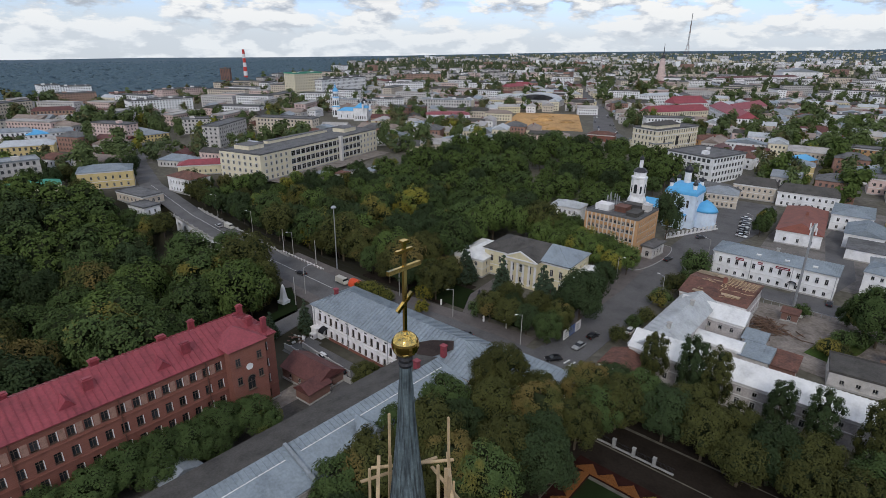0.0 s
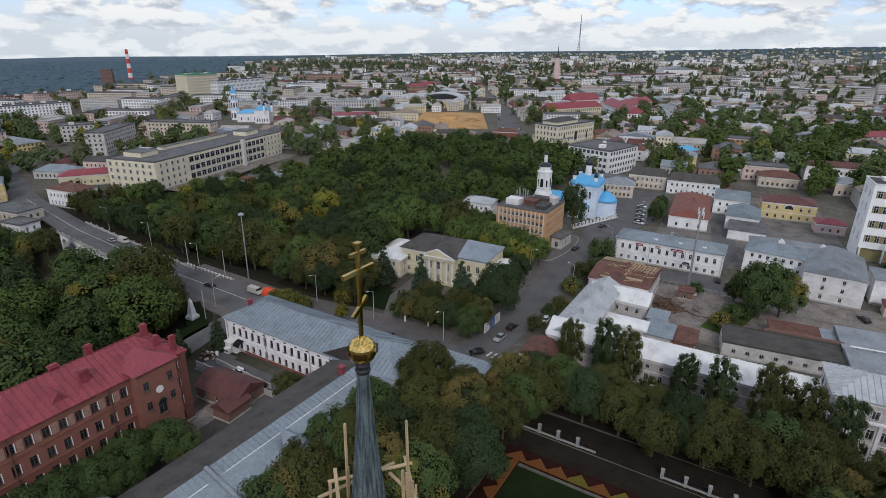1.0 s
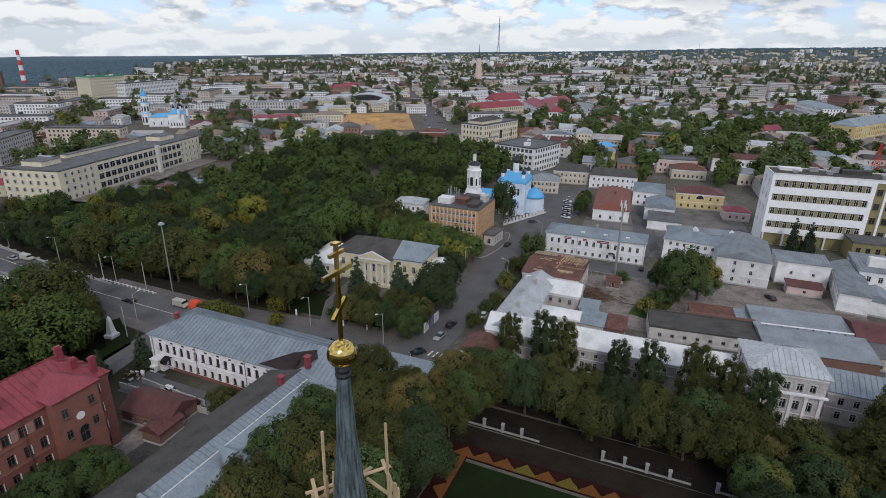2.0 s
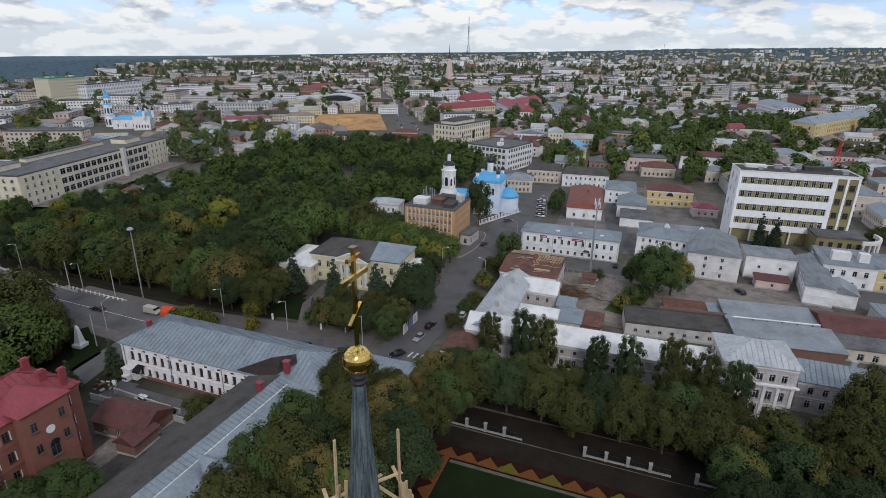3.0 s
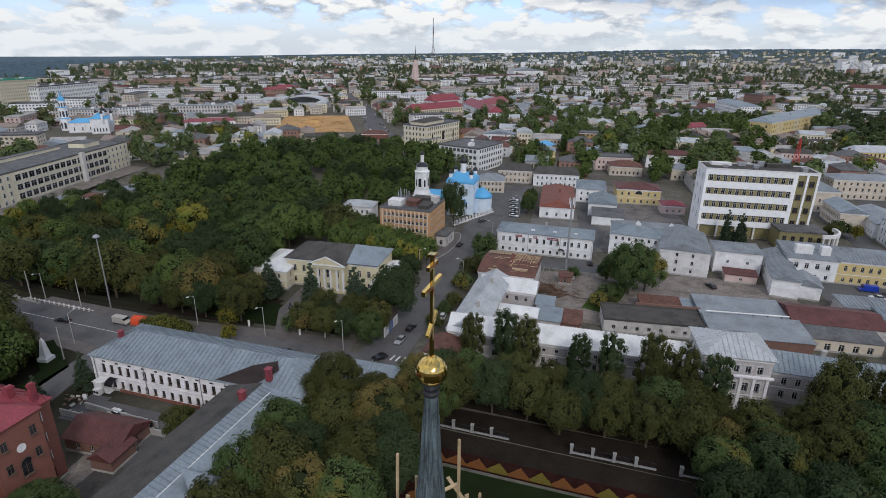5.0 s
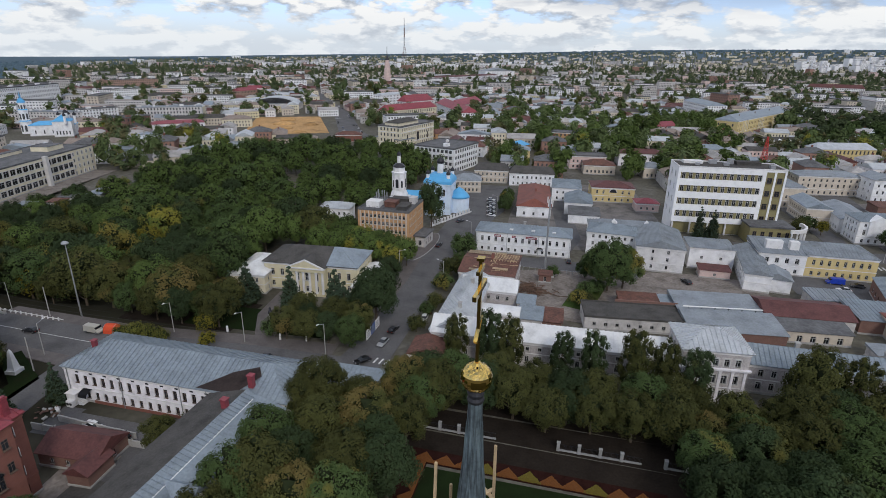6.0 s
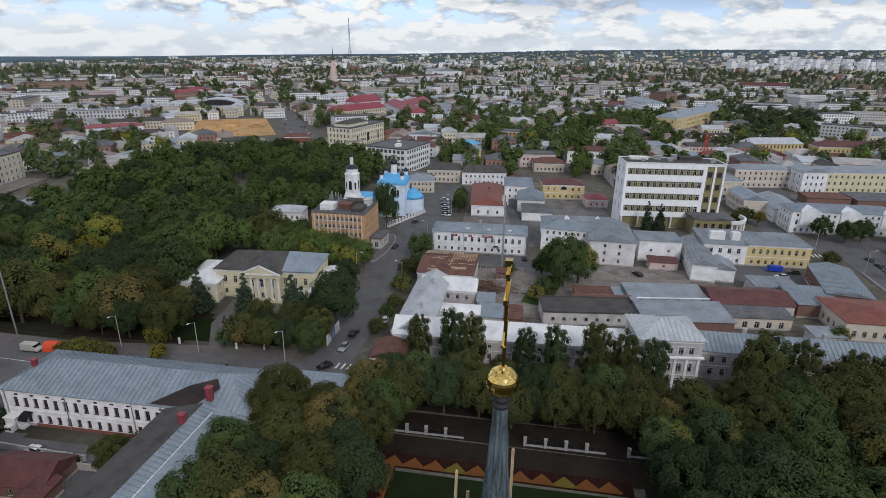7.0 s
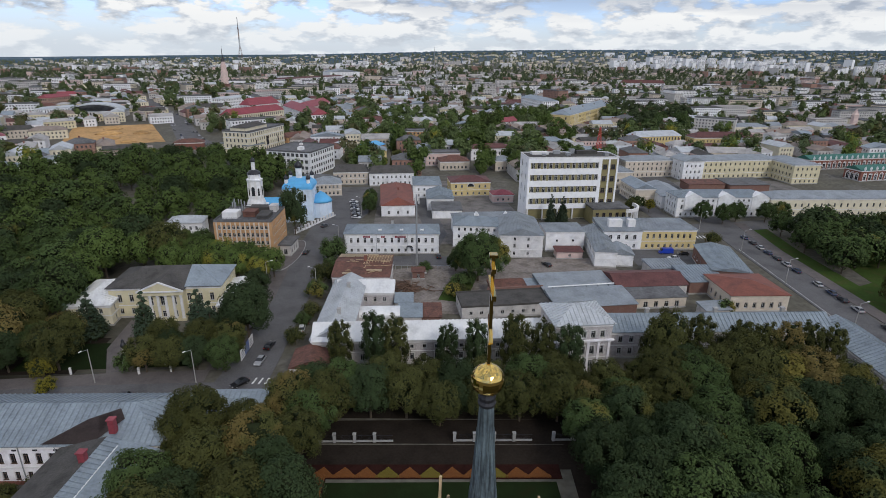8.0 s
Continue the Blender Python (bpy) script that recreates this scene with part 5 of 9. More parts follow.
house("zinc_back_wing", "back wing with worn stucco and a zinc roof", -34.5, 139.0, 2.5, 17, 8.5, 5.4, "stucco_old", "gable_x", 2.6, "metal_bright", rows=((2.6, 1.0, 1.4),), n=(5, 2, 0, 0), ribs=1.1)
house("corner_annex", "small corner annex with a rusty brown roof", -37.8, 98.6, 4, 9, 8.5, 4.2, "stucco_old", "gable_y", 1.8, "rust", rows=((1.0, 0.9, 1.6),), n=(2, 2, 0, 2))
ru = house("ruined_house", "half-stripped house with a rusty roof and loose boards", -37.6, 147.3, 2, 18, 20, 7.2, "stucco_old", "gable_x", 1.6, "rust", rows=((1.2, 1.0, 1.6), (4.4, 1.0, 1.6)), n=(0, 5, 0, 5))
random.seed(12)
up_r = lambda y: 7.45 + 1.6 * (1 - abs(y - 10) / 10.4)
for i in range(30):
    bm = bmesh.new()
    x, y = random.uniform(3, 16), random.uniform(1.5, 11)
    zz = up_r(y)
    a = random.choice((0.1, 0.15, 1.4, -0.3, 0.05)) + random.uniform(-0.15, 0.15)
    l_ = random.uniform(1.5, 4.5)
    beam(bm, (x, y, zz + 0.1), (x + l_ * math.cos(a) * 0.6, y + l_ * math.sin(a) * 0.6, up_r(y + l_ * math.sin(a) * 0.6) + 0.15), random.choice((0.16, 0.25)), 0.05)
    part("board", bm, M["timber"], ru, "raw loose roof board")
for k in range(9):
    bm = bmesh.new()
    beam(bm, (10.0 + k * 0.95, 8.5, up_r(8.5) + 0.16), (10.2 + k * 0.95, 17.5, up_r(17.5) + 0.2), 0.14, 0.12)
    part("rafter", bm, M["timber"], ru, "bare new rafter")
for k in range(6):
    bm = bmesh.new()
    beam(bm, (9.6, 9.2 + k * 1.5, up_r(9.2 + k * 1.5) + 0.3), (18.2, 9.4 + k * 1.5, up_r(9.4 + k * 1.5) + 0.3), 0.14, 0.07)
    part("batten", bm, M["timber"], ru, "bare new batten")
for x0, y0, x1, y1 in ((-0.2, 15.2, 5.4, 20.5), (5.5, 15.6, 9.4, 20.4), (9.6, 18.0, 13.0, 20.4), (3.0, 1.2, 6.2, 2.4), (10.5, 3.0, 15.5, 4.2)):
    bm = bmesh.new()
    poly(bm, [(x0, y0, up_r(y0) + 0.12), (x1, y0, up_r(y0) + 0.12), (x1, y1, up_r(y1) + 0.12), (x0, y1, up_r(y1) + 0.12)])
    bmesh.ops.solidify(bm, geom=bm.faces[:], thickness=0.06)
    part("plywood_sheet", bm, M["plywood"], ru, "new plywood roof sheet")
bm = bmesh.new()
box(bm, 9.0, 10.0, 8.6, 10.0, 11.0, 10.6)
part("chimney", bm, M["redbrick"], ru)
# barrel tarpaulin and lean-to roofs in the yard
e = empty("barrel_store", pose(-27.2, 127.5, 0, 0, 0, 3), "store under a white barrel-vaulted cover", "shed")
bm = bmesh.new()
box(bm, 0, 0, 0, 12.5, 5.0, 3.2)
part("wall", bm, M["greywall"], e)
bm = bmesh.new()
for i in range(10):
    a, b = math.pi * i / 10, math.pi * (i + 1) / 10
    pa, pb = (2.5 - 2.8 * math.cos(a), 3.2 + 2.0 * math.sin(a)), (2.5 - 2.8 * math.cos(b), 3.2 + 2.0 * math.sin(b))
    poly(bm, [(-0.2, *pa), (12.7, *pa), (12.7, *pb), (-0.2, *pb)])
poly(bm, [(-0.2, 2.5 - 2.8 * math.cos(math.pi * i / 10), 3.2 + 2.0 * math.sin(math.pi * i / 10)) for i in range(11)])
poly(bm, [(12.7, 2.5 - 2.8 * math.cos(math.pi * i / 10), 3.2 + 2.0 * math.sin(math.pi * i / 10)) for i in range(10, -1, -1)])
part("vault", bm, M["metal_bright"], e, "white sheet vault")
house("lean_to", "lean-to with a blue-grey tin roof", -14.8, 128.0, 3, 6.5, 7, 3.2, "greywall", "lean", 0.9, "metal", cornice=False, category="shed", ribs=1.1)
house("lean_to", "lean-to with a rusty tin roof", -8.2, 129.5, 3, 5.5, 8, 2.6, "darkbrick", "lean", 0.6, "rust", cornice=False, category="shed")
house("lean_to", "small lean-to shed with a tin roof", -16.5, 136.5, 3, 5, 5, 3.8, "greywall", "lean", 0.8, "metal", cornice=False, category="shed")
hut = house("brick_hut", "tiny brick hut beside the mast", -13.2, 163.4, 4, 4.2, 3.4, 2.8, "darkbrick", "lean", 0.4, "rust", rows=((0.5, 0.9, 1.6),), n=(1, 1, 0, 0), cornice=False, category="shed")
pile = empty("timber_pile", pose(-15, 155, 0), "heap of old broken timber", "timber pile")
random.seed(5)
for i in range(110):
    bm = bmesh.new()
    a, l_ = random.uniform(0, math.pi), random.uniform(2, 5)
    x, y = random.gauss(0, 3.2), random.gauss(0, 2.4)
    z = max(0.12, 2.4 - math.hypot(x, y) * 0.42) * random.random() + 0.08
    beam(bm, (x - l_ / 2 * math.cos(a), y - l_ / 2 * math.sin(a), z), (x + l_ / 2 * math.cos(a), y + l_ / 2 * math.sin(a), z + random.uniform(0, 0.5)), 0.22, 0.16)
    part("timber", bm, M["oldwood"], pile)
mast = empty("radio_mast", pose(-12.5, 177, 0), "slim grey mobile mast with white aerials", "mast")
bm = bmesh.new()
tube(bm, (0, 0, 0), (0, 0, 27), 0.42, 0.26, 10)
part("pole", bm, M["steel"], mast)
for k in range(6):
    bm = bmesh.new()
    a = k * math.pi / 3
    x, y, z = 0.9 * math.cos(a), 0.9 * math.sin(a), 23.6 + (k % 2) * 1.2
    box(bm, x - 0.16, y - 0.12, z, x + 0.16, y + 0.12, z + 2.2)
    beam(bm, (0, 0, z + 1), (x, y, z + 1), 0.07)
    part("aerial", bm, M["trim"], mast, "white panel aerial")
cell = empty("cell_mast", pose(21.5, 100.5, 0, 0, 0, 20), "white mobile aerials on a lattice post", "mast")
bm = bmesh.new()
for sx in (-0.3, 0.3):
    beam(bm, (sx, 0, 0), (sx, 0, 14), 0.08)
for i in range(14):
    beam(bm, (-0.3, 0, i), (0.3, 0, i + 1), 0.05)
part("lattice", bm, M["steel"], cell)
for x in (-0.9, 0.0, 0.9):
    bm = bmesh.new()
    box(bm, x - 0.2, -0.35, 10.8 + abs(x) * 0.3, x + 0.2, -0.1, 13.4 + abs(x) * 0.3)
    beam(bm, (x, -0.1, 12), (0, 0, 12), 0.06)
    part("aerial", bm, M["trim"], cell, "white panel aerial")

# three-storey palace front and its long neighbour
house("old_palace", "three-storey weathered grey palace under a zinc hip roof", 25.2, 104.6, 8, 14.2, 12, 13.4, "stucco_old", "hip", 2.8, "metal_zinc", rows=((1.5, 1.1, 2.0), (5.2, 1.15, 2.2), (9.7, 1.1, 1.8)), n=(5, 4, 0, 4), ribs=1.1, surround=0.2, over=0.6)
palace = bpy.data.objects["old_palace"]
for k in range(6):
    bm = bmesh.new()
    x = 0.5 + k * 2.64
    box(bm, x - 0.3, -0.2, 0.6, x + 0.3, -0.003, 9.0)
    box(bm, x - 0.42, -0.28, 8.4, x + 0.42, -0.003, 9.0)
    part("pilaster", bm, M["lilac"], palace, "pale flaking pilaster")
bm = bmesh.new()
box(bm, -0.5, -0.75, 9.0, 14.7, -0.003, 9.3)
box(bm, -0.35, -0.5, 8.75, 14.55, -0.003, 9.0)
part("ledge", bm, M["lilac"], palace, "broad cornice ledge below the attic")
house("long_grey_house", "long grey house under a pale metal roof", 41.2, 112.8, 3.0, 59, 10, 7.6, "stucco_old", "gable_x", 2.8, "metal", rows=((1.2, 1.1, 1.9), (4.6, 1.1, 1.8)), n=(20, 2, 0, 0), ribs=1.1, surround=0.15, chimneys=3)
house("long_grey_wing", "street wing under a pale metal roof", 97.5, 62, 0, 10.5, 58, 7.4, "stucco_old", "gable_y", 2.6, "metal", rows=((1.2, 1.1, 1.9), (4.4, 1.1, 1.6)), n=(2, 0, 0, 16), ribs=1.1, surround=0.15)

# yard sheds and workshops
s1 = house("workshop", "flat-roofed workshop with a brick parapet", 3.4, 133.5, 9, 28, 10.5, 3.8, "greywall", "flat", 0.35, "slate", rows=((1.2, 1.0, 1.1),), n=(8, 2, 0, 2), cornice=False, over=0.15, category="workshop")
bm = bmesh.new()
box(bm, 10, 10.7, 0, 28.2, 11.1, 5.0)
part("parapet", bm, M["darkbrick"], s1)
house("rust_shed", "low shed with a rusty brown roof", 13.5, 147.5, 9, 12, 7, 3.4, "darkbrick", "lean", 0.6, "rust", cornice=False, category="shed")
house("rust_shed", "low shed with a pale tin roof", 25.6, 149.5, 9, 6.5, 6.5, 3.4, "darkbrick", "lean", 0.6, "metal", cornice=False, category="shed")
house("tin_hall", "long hall with a blue-grey tin roof", 29.6, 146.0, 9, 23.5, 11.5, 4.4, "greywall", "lean", 0.9, "metal_grey", cornice=False, category="hall")
house("tin_hall", "long hall with a pale blue tin roof over brick", 31.5, 133.6, 9, 25, 11.3, 4.2, "darkbrick", "lean", 1.0, "metal_grey", cornice=False, category="hall")
house("maroon_hall", "workshop hall under a wide maroon roof", 53.5, 149.2, 6, 23.5, 13, 4.6, "greywall", "gable_x", 2.0, "maroon", cornice=False, category="hall")
house("plank_store", "store with a dark felt lean-to roof", 54.6, 142.2, 7, 19.5, 6.5, 3.6, "beige", "lean", 0.9, "bitumen", rows=((0.4, 1.4, 2.0),), n=(5, 0, 0, 0), cornice=False, category="shed")
house("tin_shed", "shed with a blue-grey tin roof", 71.5, 168, 7, 13.5, 8, 3.6, "greywall", "lean", 0.6, "metal_grey", ribs=1.1, cornice=False, category="shed")
house("tin_shed", "brick shed with a pale tin roof", 79.0, 154.5, 4, 12.8, 13, 4.4, "darkbrick", "lean", 0.8, "metal", ribs=1.1, cornice=False, category="shed")
house("tin_store", "long brick store with a blue-grey tin roof", 90.0, 163, -10, 12.5, 27, 5.4, "darkbrick", "gable_y", 1.4, "metal", rows=((1.6, 1.2, 1.4),), n=(2, 0, 0, 6), ribs=1.1, cornice=False, category="store")
house("red_roof_house", "plastered house under a faded red roof", 86.0, 141.5, 3, 18.5, 17, 5.6, "beige", "hip", 1.8, "redbrown", rows=((1.4, 1.1, 1.8),), n=(6, 0, 0, 5), cornice=False)
house("tin_shed", "small yard shed with a blue-grey roof", 76.5, 136, 8, 8, 5, 3.0, "greywall", "lean", 0.6, "metal_grey", cornice=False, category="shed")
house("pink_hut", "small pink hut with a brown roof", 41.0, 185.8, 2, 10, 5.5, 3.0, "pink", "lean", 0.4, "maroon", rows=((1.0, 0.9, 1.0),), n=(1, 1, 0, 1), cornice=False, category="shed")

hp = empty("heating_pipe", pose(30.5, 145.2, 5.5, 0, 0, 9), "silver lagged heating pipe on the hall roofs", "pipe")
bm = bmesh.new()
tube(bm, (0, 0, 0.4), (22, 0.3, 0.5), 0.2, 0.2, 10)
part("pipe", bm, M["metal_bright"], hp)
for k in range(6):
    bm = bmesh.new()
    beam(bm, (1.5 + k * 3.7, 0, -0.6), (1.5 + k * 3.7, 0, 0.3), 0.12)
    beam(bm, (1.2 + k * 3.7, 0, 0.2), (1.8 + k * 3.7, 0, 0.2), 0.1)
    part("bracket", bm, M["iron"], hp)

# houses behind the yard
B11 = house("white_town_house", "two-storey white house with red sign boards and a blue-grey roof", -41, 187.5, 3.2, 36.5, 12, 8.4, "white", "hip", 2.0, "metal", rows=((1.0, 0.9, 1.3), (4.7, 1.0, 1.9)), n=(13, 4, 0, 4), ribs=1.1, over=0.5, chimneys=1)
for x in (13.6, 22.0, 30.0):
    bm = bmesh.new()
    box(bm, x - 0.7, 1.6, 9.0, x + 0.7, 2.9, 9.55)
    part("skylight", bm, M["metal_bright"], B11, "small bright roof hatch")
for x in (0.3, 12.2, 24.4, 36.2):
    bm = bmesh.new()
    tube(bm, (x, -0.16, 0.2), (x, -0.16, 8.3), 0.08, 0.08, 6)
    part("drainpipe", bm, M["steel"], B11)
for x, w_, z in ((8.5, 2.6, 7.1), (14.8, 1.4, 7.1), (21.5, 4.2, 7.1)):
    bm = bmesh.new()
    box(bm, x - w_ / 2, -0.18, z - 0.35, x + w_ / 2, -0.02, z + 0.45)
    sg = part("sign_board", bm, M["signred"], B11, "crimson sign board")
    bm = bmesh.new()
    box(bm, x - w_ * 0.4, -0.2, z - 0.05, x + w_ * 0.4, -0.182, z + 0.15)
    part("bar", bm, M["trim"], sg)
bm = bmesh.new()
for i in range(8):
    a, b = math.pi * i / 8, math.pi * (i + 1) / 8
    poly(bm, [(25 + 1.3 * math.cos(a), -1.3, 2.6 + 1.0 * math.sin(a)), (25 + 1.3 * math.cos(a), 0, 2.6 + 1.0 * math.sin(a)), (25 + 1.3 * math.cos(b), 0, 2.6 + 1.0 * math.sin(b)), (25 + 1.3 * math.cos(b), -1.3, 2.6 + 1.0 * math.sin(b))])
bmesh.ops.solidify(bm, geom=bm.faces[:], thickness=0.06)
part("door_canopy", bm, M["iron"], B11)
house("white_corner_house", "three-storey white house with a blue-grey roof", 1.0, 198.2, -3, 19, 12, 9.2, "white", "hip", 2.4, "metal", rows=((1.0, 0.9, 1.4), (4.0, 0.9, 1.4), (7.0, 0.9, 1.3)), n=(7, 0, 0, 4), ribs=1.1)
house("grey_gable_house", "grey plastered gable house with a metal roof", 19.0, 186.5, 0.5, 16.5, 24, 9.2, "pale_grey", "gable_y", 2.6, "metal_grey", rows=((1.2, 0.9, 1.4), (4.2, 0.9, 1.4), (7.0, 0.9, 1.3)), n=(2, 0, 0, 6), ribs=1.1, frame_mat="frame", margin=3.0)
dh = house("dormer_house", "low house with white dormers in a metal roof", 1.5, 212.5, 6, 31, 11, 6.8, "white", "hip", 2.2, "metal_grey", rows=((1.2, 1.0, 1.5),), n=(8, 3, 0, 3), ribs=1.1)
for x in (10, 23):
    bm = bmesh.new()
    box(bm, x - 0.9, 1.0, 7.2, x + 0.9, 3.4, 8.8)
    poly(bm, [(x - 1.1, 0.9, 8.8), (x + 1.1, 0.9, 8.8), (x, 0.9, 9.8)])
    poly(bm, [(x - 1.1, 0.9, 8.8), (x, 0.9, 9.8), (x, 4.4, 9.8), (x - 1.1, 3.5, 8.8)])
    poly(bm, [(x + 1.1, 0.9, 8.8), (x + 1.1, 3.5, 8.8), (x, 4.4, 9.8), (x, 0.9, 9.8)])
    part("dormer", bm, M["trim"], dh, "white dormer window")
house("white_store", "plain white store with a grey metal roof", 38.0, 194.5, 4, 15.5, 12, 8.2, "white", "hip", 1.0, "metal_grey", rows=((4.0, 0.9, 1.0),), n=(2, 0, 0, 2), ribs=1.1)
house("grey_roof_wing", "angled wing with grey metal roofs", 53.5, 178, -4, 8, 30, 6.2, "white", "gable_y", 1.8, "metal_grey", rows=((1.2, 1.0, 1.4), (4.0, 1.0, 1.4)), n=(0, 0, 0, 8), ribs=1.1)
house("gabled_outhouse", "white gabled outhouse with metal roof", 58.5, 179.5, -6, 9.5, 9, 4.8, "white", "gable_y", 2.2, "metal_grey", cornice=False)
house("yellow_wing", "two-storey yellow house with a grey hip roof", 77.2, 198.2, 3.5, 22.5, 16, 8.4, "yellow", "hip", 2.6, "metal_grey", rows=((1.0, 1.0, 1.5), (4.9, 1.0, 1.9)), n=(8, 0, 0, 0), ribs=1.1)
W16 = house("white_wing", "two-storey white wing beside the yellow house", 61.6, 197.0, 3.5, 15.6, 15, 8.0, "white", "lean", 1.4, "metal_grey", rows=((1.0, 1.0, 1.5), (4.6, 1.3, 1.9)), n=(4, 0, 0, 3), ribs=1.1)
for x, w_ in ((3, 5.5), (11, 3.0)):
    bm = bmesh.new()
    box(bm, x, 4, 8.3, x + w_, 6.5, 11.5)
    part("roof_cabin", bm, M["trim"], W16, "white rooftop plant cabin")

house("red_gable_house", "long white house under a rust-red gable roof", -33.0, 239.5, 7, 16, 44, 5.6, "white", "hip", 2.6, "redbrown", rows=((1.4, 1.0, 1.6),), n=(3, 0, 0, 10), chimneys=1, ends=0.35)
house("brown_wing", "low house with a blue-grey roof and brick gable", -20, 275.5, 5, 15, 22, 7.4, "white", "hip", 1.8, "metal", rows=((1.2, 1.0, 1.5), (4.4, 1.0, 1.5)), n=(4, 4, 0, 5), ribs=1.1)
house("white_gable", "white gabled house with a blue-grey roof", -11.5, 251.5, 4, 13, 18, 6.2, "white", "gable_y", 2.4, "metal", rows=((3.6, 0.9, 1.2),), n=(2, 0, 0, 4), ribs=1.1)
house("dark_flat_house", "white house with a dark flat roof", -8.5, 237.0, 4, 14, 14, 4.4, "white", "lean", 0.5, "bitumen", cornice=False)
yh = house("yellow_house", "yellow two-storey house with a dark red roof", 0.2, 281.0, 8, 22, 15, 8.0, "yellow", "hip", 2.2, "maroon", rows=((1.0, 1.0, 1.5), (4.8, 1.0, 1.7)), n=(6, 3, 0, 3), skip=((0, 1, 2), (0, 1, 3)))
put_window(yh, Matrix.Translation((11, 0.1, 4.6)), 3.6, 0.9, "frame", True)
house("pink_house", "small pink house with a red roof", 22.5, 268.5, 9, 11, 9, 4.4, "pink", "hip", 1.8, "redroof", rows=((1.2, 1.0, 1.4),), n=(3, 2, 0, 2))
house("mansard_house", "pale house with a dark mansard roof and skylights", -47.5, 303, 9, 26, 12, 7.6, "white", "hip", 3.4, "slate", rows=((1.0, 1.0, 1.6), (4.6, 1.0, 1.5)), n=(9, 3, 0, 3), ends=0.2)
house("mansard_house", "pale house with a dark mansard roof", -69, 305, 9, 20, 12, 7.6, "beige", "hip", 3.4, "slate", rows=((1.0, 1.0, 1.6), (4.6, 1.0, 1.5)), n=(7, 3, 0, 3), ends=0.2)
house("stone_house", "old beige house with a broken hip roof", -74, 276, 14, 15, 11, 7.0, "beige", "hip", 3.0, "metal_grey", rows=((1.0, 1.0, 1.6), (4.4, 1.0, 1.5)), n=(6, 3, 0, 0))

# ---- office block ----
OF = empty("office_block", pose(35.6, 238.5, 0, 0, 0, 7.5), "six-storey white office block with olive window bands", "office block")
bm = bmesh.new()
OW, OD, OH = 43.4, 15.0, 29.4
strips = [(7.6, 2.8), (13.2, 2.8), (18.8, 2.8), (24.4, 2.8)]
facade(bm, Matrix.Identity(4), OW - 9, 5.2, OH, [((OW - 9) / 2 + 0.3, s, OW - 10.6, h) for s, h in strips], 0.35)
facade(bm, Matrix.Translation((OW - 9, 0, 0)), 9, 5.2, OH, [(2.6, 6.2, 3.2, 22.4), (6.6, 6.2, 3.2, 22.4)], 0.35)
facade(bm, Matrix.Translation((OW, 0, 0)) @ Matrix.Rotation(radians(90), 4, "Z"), OD, 0, OH, [])
facade(bm, Matrix.Translation((OW, OD, 0)) @ Matrix.Rotation(radians(180), 4, "Z"), OW, 0, OH, [])
side_holes = [(c, s, 1.4, 2.6) for s, _ in strips for c in (4.2, 10.5)]
facade(bm, Matrix.Translation((0, OD, 0)) @ Matrix.Rotation(radians(270), 4, "Z"), OD, 0, OH, side_holes)
box(bm, 0, 1.2, -0.3, OW, 1.5, 5.2)
poly(bm, [(0, 0, 5.2), (0, 1.2, 5.2), (OW, 1.2, 5.2), (OW, 0, 5.2)])
part("wall", bm, M["snow"], OF)
bm = bmesh.new()
box(bm, 0.22, 0.22, OH, OW - 0.02, OD - 0.02, OH + 0.1)
part("roof", bm, M["slate"], OF)
bm = bmesh.new()
box(bm, -0.15, -0.15, OH, OW + 0.15, 0.2, OH + 0.5), box(bm, -0.15, 0.21, OH, 0.2, OD, OH + 0.5), box(bm, OW - 0.2, 0.21, OH, OW + 0.15, OD, OH + 0.5), box(bm, 0.21, OD - 0.2, OH, OW - 0.21, OD + 0.1, OH + 0.5)
part("parapet", bm, M["trim"], OF)
for s, h in strips:
    bm = bmesh.new()
    box(bm, 1.0, 0.34, s, OW - 9.3, 0.5, s + h)
    band = part("window_band", bm, M["olive"], OF, "olive panel band")
    for i in range(12):
        fr, pane = window_meshes(1.5, h - 0.15, "frame")
        a = part("window", fr, None, band)
        a.matrix_basis = Matrix.Translation((2.4 + i * 2.78, 0.25, s + 0.08))
        part("pane", pane, None, band).matrix_basis = a.matrix_basis
for c in (OW - 9 + 2.6, OW - 9 + 6.6):
    bm = bmesh.new()
    box(bm, c - 1.6, 0.34, 6.2, c + 1.6, 0.5, 28.6)
    band = part("stair_panel", bm, M["olive"], OF, "tall olive panel")
    for z in (7.0, 12.6, 18.2, 23.8):
        put_window(OF, Matrix.Translation((c, 0.25, z)), 2.0, 2.4, "frame_dark")
for s, _ in strips:
    for c in (4.2, 10.5):
        put_window(OF, Matrix.Translation((0.25, OD - c, s)) @ Matrix.Rotation(radians(270), 4, "Z"), 1.4, 2.6, "frame")
bm = bmesh.new()
box(bm, 0.5, 1.0, 0.2, OW - 12, 1.19, 4.9)
part("ground_floor", bm, M["olive"], OF, "dark olive ground floor")
for i in range(6):
    bm = bmesh.new()
    box(bm, 0.5 + i * 7.4, -0.1, 0, 1.1 + i * 7.4, 0.5, 5.2)
    part("pillar", bm, M["trim"], OF, "white pillar")
bm = bmesh.new()
box(bm, 4, 9, OH, 12, 13, OH + 1.2)
part("plant_room", bm, M["trim"], OF)
bm = bmesh.new()
box(bm, 26, 9, OH, 36, 13, OH + 1.6)
part("plant_room", bm, M["slate"], OF)
